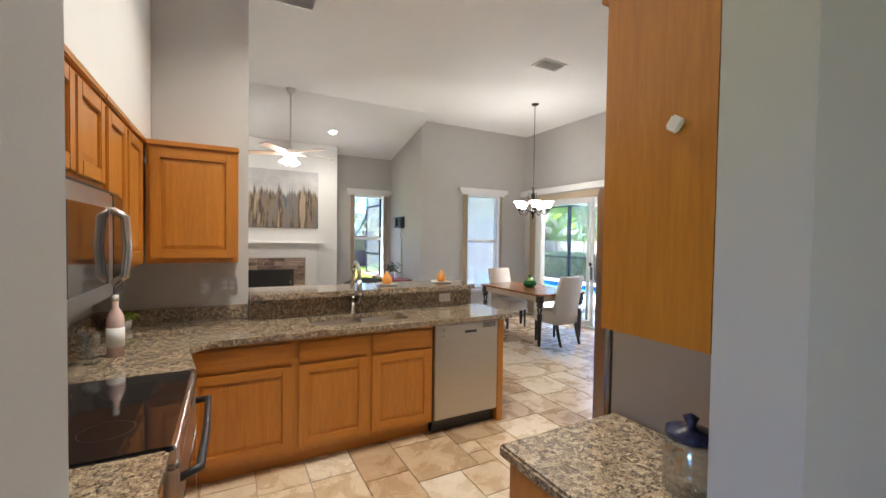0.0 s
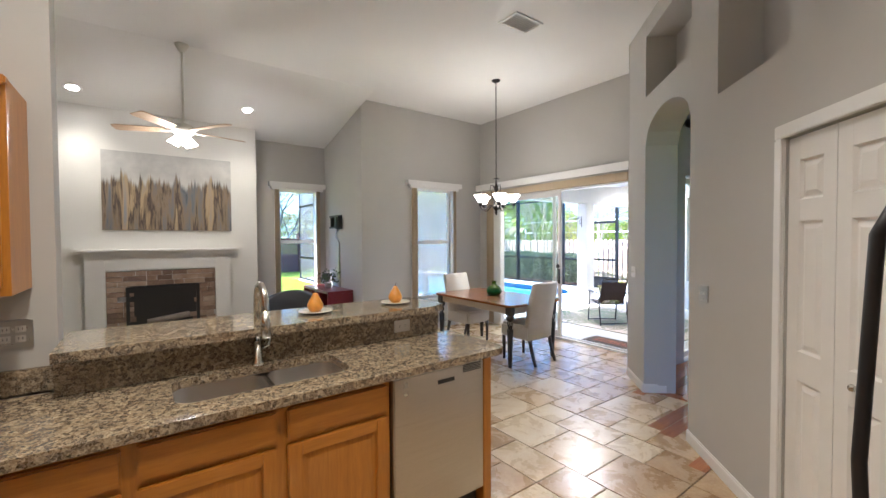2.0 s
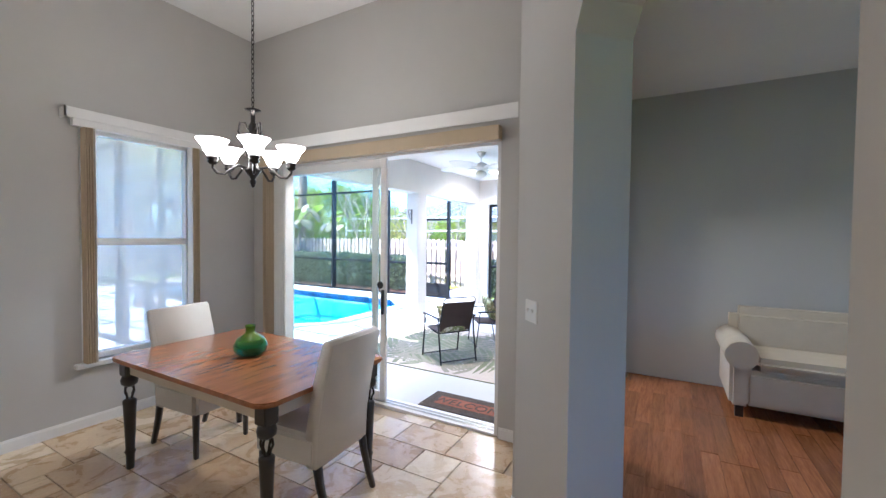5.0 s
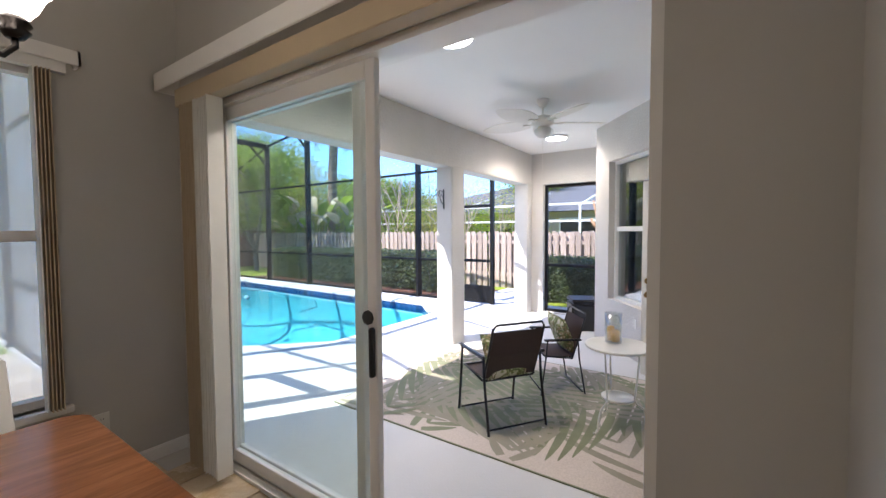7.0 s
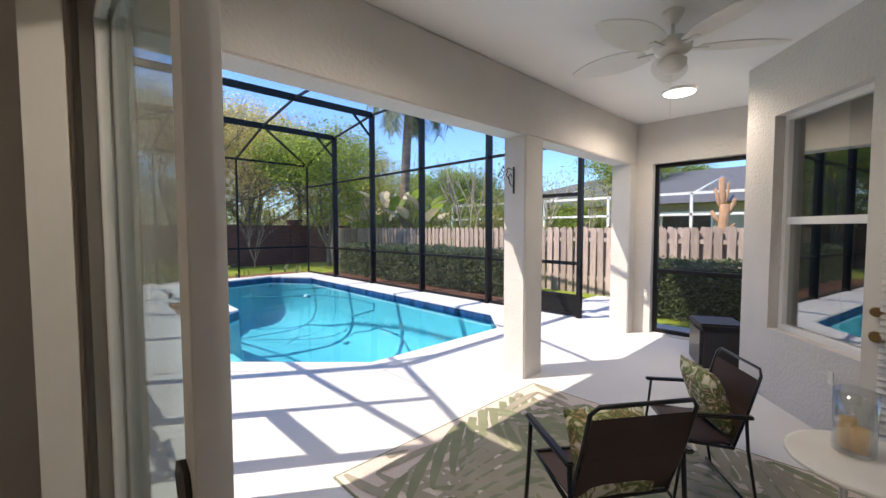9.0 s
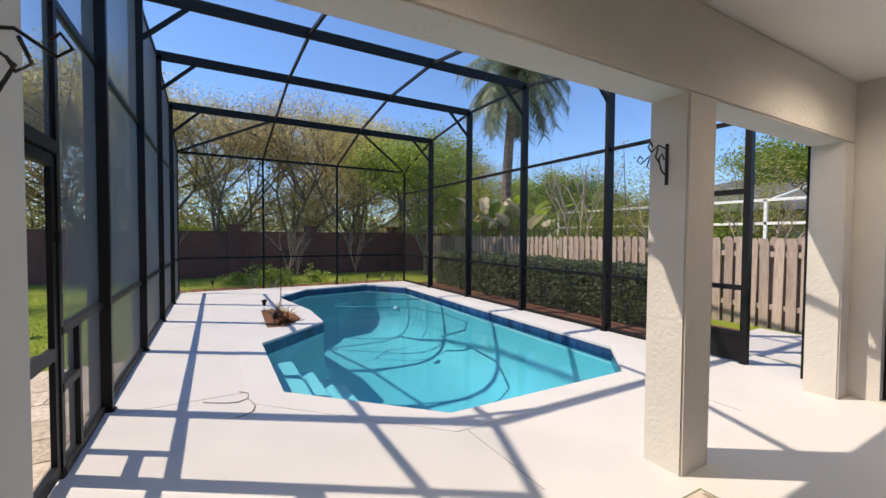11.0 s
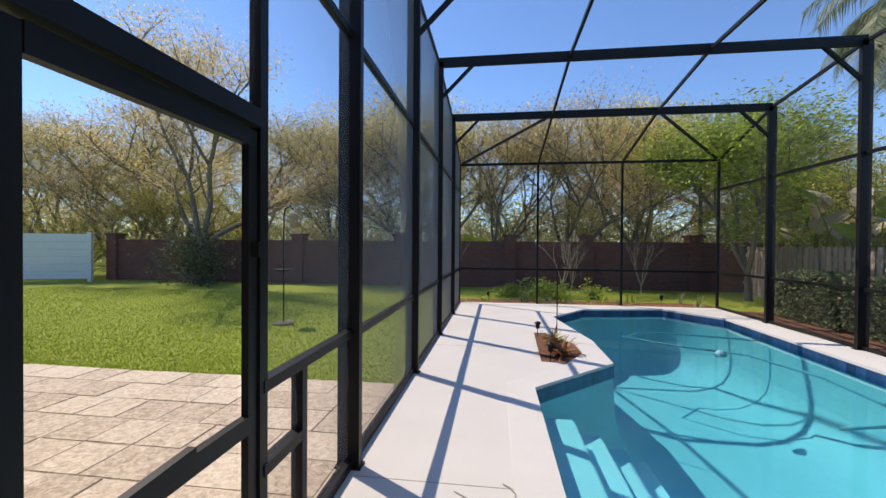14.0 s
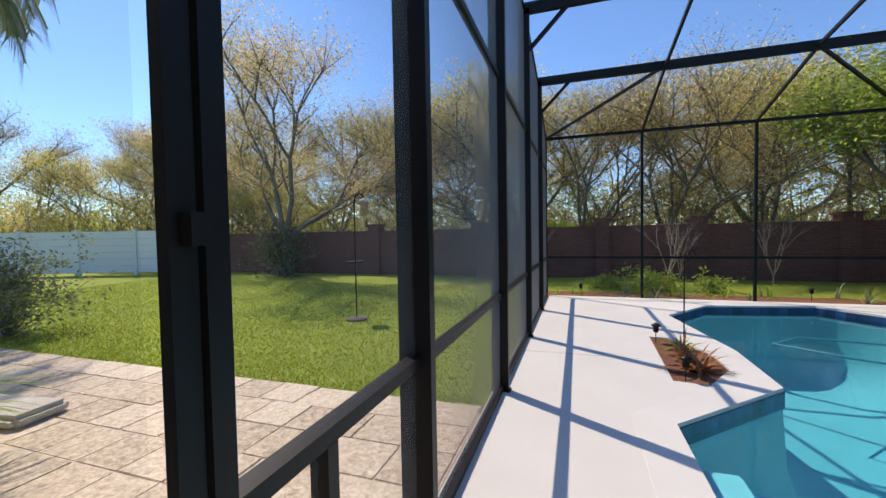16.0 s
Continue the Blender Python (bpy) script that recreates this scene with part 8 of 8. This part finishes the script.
def cushion(m):
    bm = bmesh.new()
    n = 8
    g = {}
    for s in (1, -1):
        for i in range(n + 1):
            for j in range(n + 1):
                u, v = i / n * 2 - 1, j / n * 2 - 1
                h = 0.075 * (max(0, (1 - u ** 4) * (1 - v ** 4))) ** 0.5
                k = 1 - 0.06 * (1 - abs(u)) * abs(v) - 0.06 * (1 - abs(v)) * abs(u)
                g[s, i, j] = bm.verts.new((u * 0.2 * k, s * h, v * 0.2 * k))
    for s in (1, -1):
        for i in range(n):
            for j in range(n):
                f = bm.faces.new((g[s, i, j], g[s, i + 1, j], g[s, i + 1, j + 1], g[s, i, j + 1]))
                f.smooth = True
    bmesh.ops.remove_doubles(bm, verts=bm.verts, dist=0.002)
    return solid("cushion", bm, M_PRINT, "square cushion with a green tropical leaf print", "cushion", group="patio cushions", m=m)


fold = Matrix.Diagonal((0.96, 0.80, 0.90, 1))
c1 = pose(7.24, 5.165, 0.01, 0, 0, -34) @ fold
c2 = pose(8.15, 5.04, 0.01, 0, 0, 38) @ fold
sc = sling_chair()
sc.matrix_world = c1
copy_thing(sc, c2)
for c in (c1, c2):
    cushion(c @ pose(0, -0.06, 0.585, -20, 0, 0))

# side table with a candle vase
M_WHITEMETAL = surface("white_enamel", (0.72, 0.70, 0.64), 0.4, vary=0.05, relief=0.02)
tx, ty = 7.60, 4.36
stb = thing("side_table", "round white metal side table with a lower tray", "side table", (tx, ty, 0.01))
stb.scale = (0.88, 0.88, 1.0)
bm = bmesh.new()
lathe(bm, [(0.0, 0.615), (0.27, 0.615), (0.275, 0.62), (0.275, 0.635), (0.265, 0.63), (0.0, 0.628)], 40)
part("tabletop", bm, M_WHITEMETAL, stb)
bm = bmesh.new()
lathe(bm, [(0.0, 0.215), (0.13, 0.215), (0.135, 0.235), (0.128, 0.228), (0.0, 0.222)], 30)
part("tray", bm, M_WHITEMETAL, stb)
for k in range(3):
    a = k * 2.094 + 0.6
    ca, sa = math.cos(a), math.sin(a)
    bm = bmesh.new()
    tube(bm, [(ca * r, sa * r, z) for r, z in ((0.17, 0.615), (0.155, 0.4), (0.135, 0.235), (0.15, 0.2), (0.21, 0.17), (0.24, 0.1), (0.25, 0.03), (0.28, 0.005), (0.3, 0.012))], 0.0075, 8)
    part("leg", bm, M_WHITEMETAL, stb)
cv = thing("glass_vase", "clear straight glass cylinder vase", "vase", (tx + 0.06, ty + 0.05, 0.645))
bm = bmesh.new()
lathe(bm, [(0.0, 0.0), (0.062, 0.0), (0.064, 0.23), (0.06, 0.23), (0.058, 0.012), (0.0, 0.01)], 28)
part("cylinder", bm, M_CLEAR, cv)
M_CANDLE = surface("yellow_wax", (0.85, 0.42, 0.015), 0.45, vary=0.15, relief=0.03)
for k, (x, y, h) in enumerate(((0.0, 0.02, 0.11), (-0.022, -0.015, 0.085), (0.024, -0.018, 0.07))):
    t = thing("candle", "yellow-orange wax candle inside the glass vase", "candle", (tx + 0.06 + x, ty + 0.05 + y, 0.657), group="candles")
    bm = bmesh.new()
    lathe(bm, [(0.0, 0), (0.025, 0.0), (0.026, h), (0.01, h + 0.004), (0.0, h + 0.002)], 16)
    part("wax", bm, M_CANDLE, t)

# covered grill by the end wall
gr = thing("storage_box", "black plastic storage cube on the lanai", "storage box", (10.38, 5.56, 0), -62)
part("body", built((0, 0.42, 0.0, 0.45, 0, 0.43), bev=0.03), M_BLACK, gr)
part("lid", built((-0.01, 0.43, -0.01, 0.46, 0.43, 0.48), bev=0.02), M_BLACK, gr)


def hook(x, y, z, rz):
    """A scrolled black plant hook on a column."""
    t = thing("plant_hook", "black scrolled iron plant hook on the column", "hook", (x, y, z), rz, group="plant hooks")
    part("back_bar", built((-0.01, 0.01, -0.008, 0.0, -0.14, 0.12), bev=0.002), M_TUBE, t)
    for pts in ([(0, -0.004, 0.1), (0, -0.12, 0.12), (0, -0.22, 0.06), (0, -0.26, 0.09), (0, -0.23, 0.13), (0, -0.2, 0.1)],
                [(0, -0.004, -0.1), (0, -0.08, -0.06), (0, -0.12, 0.02), (0, -0.07, 0.06), (0, -0.04, 0.02)],
                [(0, -0.13, 0.1), (0, -0.16, 0.03), (0, -0.12, 0.0), (0, -0.1, 0.04)]):
        bm = bmesh.new()
        tube(bm, [(a, b * 0.75, c * 0.85) for a, b, c in pts], 0.005, 6)
        part("scroll", bm, M_TUBE, t)


hook(8.945, 6.924, 1.96, 180)
hook(8.789, 6.80, 1.96, 270)
hook(11.44, 6.924, 1.96, 180)
hook(5.79, 6.6, 1.87, 90)
so = wall_plate("socket_plate", "weatherproof grey socket box on the bay wall", pose(9.42, 4.545, 0.42, 0, 0, bang + 180), "socket", M_STEELPLATE)

# ---- floor pieces ----
U = 0.152
rng = random.Random(77)
tile_meshes = {}
cells = {}


def free(i, j, w, h):
    return all((i + a, j + b) not in cells for a in range(w) for b in range(h))


def inside(x, y):
    """Plan of the tiled floor: kitchen and nook, this side of the diagonal wall."""
    return -2.1 < x < SX + 0.02 and -2.4 < y < 6.86 and x - y < 1.40 and not (-0.8 < x < 2.06 and 3.34 < y < 3.46)


tile_list = []
for j in range(-16, 45):
    for i in range(-14, 38):
        if (i, j) in cells:
            continue
        for w, h in rng.sample([(3, 3), (3, 3), (3, 2), (2, 3), (2, 2), (2, 2)], 6) + [(1, 1)]:
            if free(i, j, w, h):
                break
        for a in range(w):
            for b in range(h):
                cells[i + a, j + b] = 1
        tile_list.append((i, j, w, h))
joined = bmesh.new()
count = 0
tile_list.sort(key=lambda q: math.hypot((q[0] + q[2] / 2) * U - 3.0, (q[1] + q[3] / 2) * U - 3.3))
for i, j, w, h in tile_list:
    x, y = i * U, j * U
    cx, cy = x + w * U / 2, y + h * U / 2
    if not inside(cx, cy) and not inside(x, y + h * U):
        continue
    if cx - cy > 1.75 or x + w * U > SX + 0.19 or y + h * U > NY + 0.2:
        continue
    if count < 300:
        key = (w, h)
        if key not in tile_meshes:
            tile_meshes[key] = mesh_of("tile", built((-w * U / 2 + 0.0026, w * U / 2 - 0.0026, -h * U / 2 + 0.0026, h * U / 2 - 0.0026, -0.012, -0.001), bev=0.0025), M_TILE)
        o = new("tile", tile_meshes[key])
        o.parent = floor_base
        o.matrix_basis = pose(cx, cy, rng.uniform(-0.0006, 0.0006))
        count += 1
    else:
        bx(joined, x + 0.0026, x + w * U - 0.0026, y + 0.0026, y + h * U - 0.0026, -0.012, -0.0012)
o = new("tile_rest", mesh_of("tile_rest", joined, M_TILE))
o.parent = floor_base
tagged(o, "beige floor tiles of the outer floor", kind="stuff")

# wood strips of the den
den = bpy.data.objects["floor_den_base"]
strip_mesh = mesh_of("plank", built((0.0015, 0.8985, 0.0015, 0.1135, -0.012, 0.0), bev=0.0012), M_FLOORW)
for j in range(44):
    off = rng.uniform(0, 0.9)
    for i in range(7):
        x, y = 2.9 + i * 0.9 - off, -1.78 + j * 0.115
        if x + 0.45 - y < 1.62 or x + 0.9 > 8.02 or y > 3.2:
            continue
        o = new("plank", strip_mesh)
        o.parent = den
        o.matrix_basis = pose(x, y, 0)
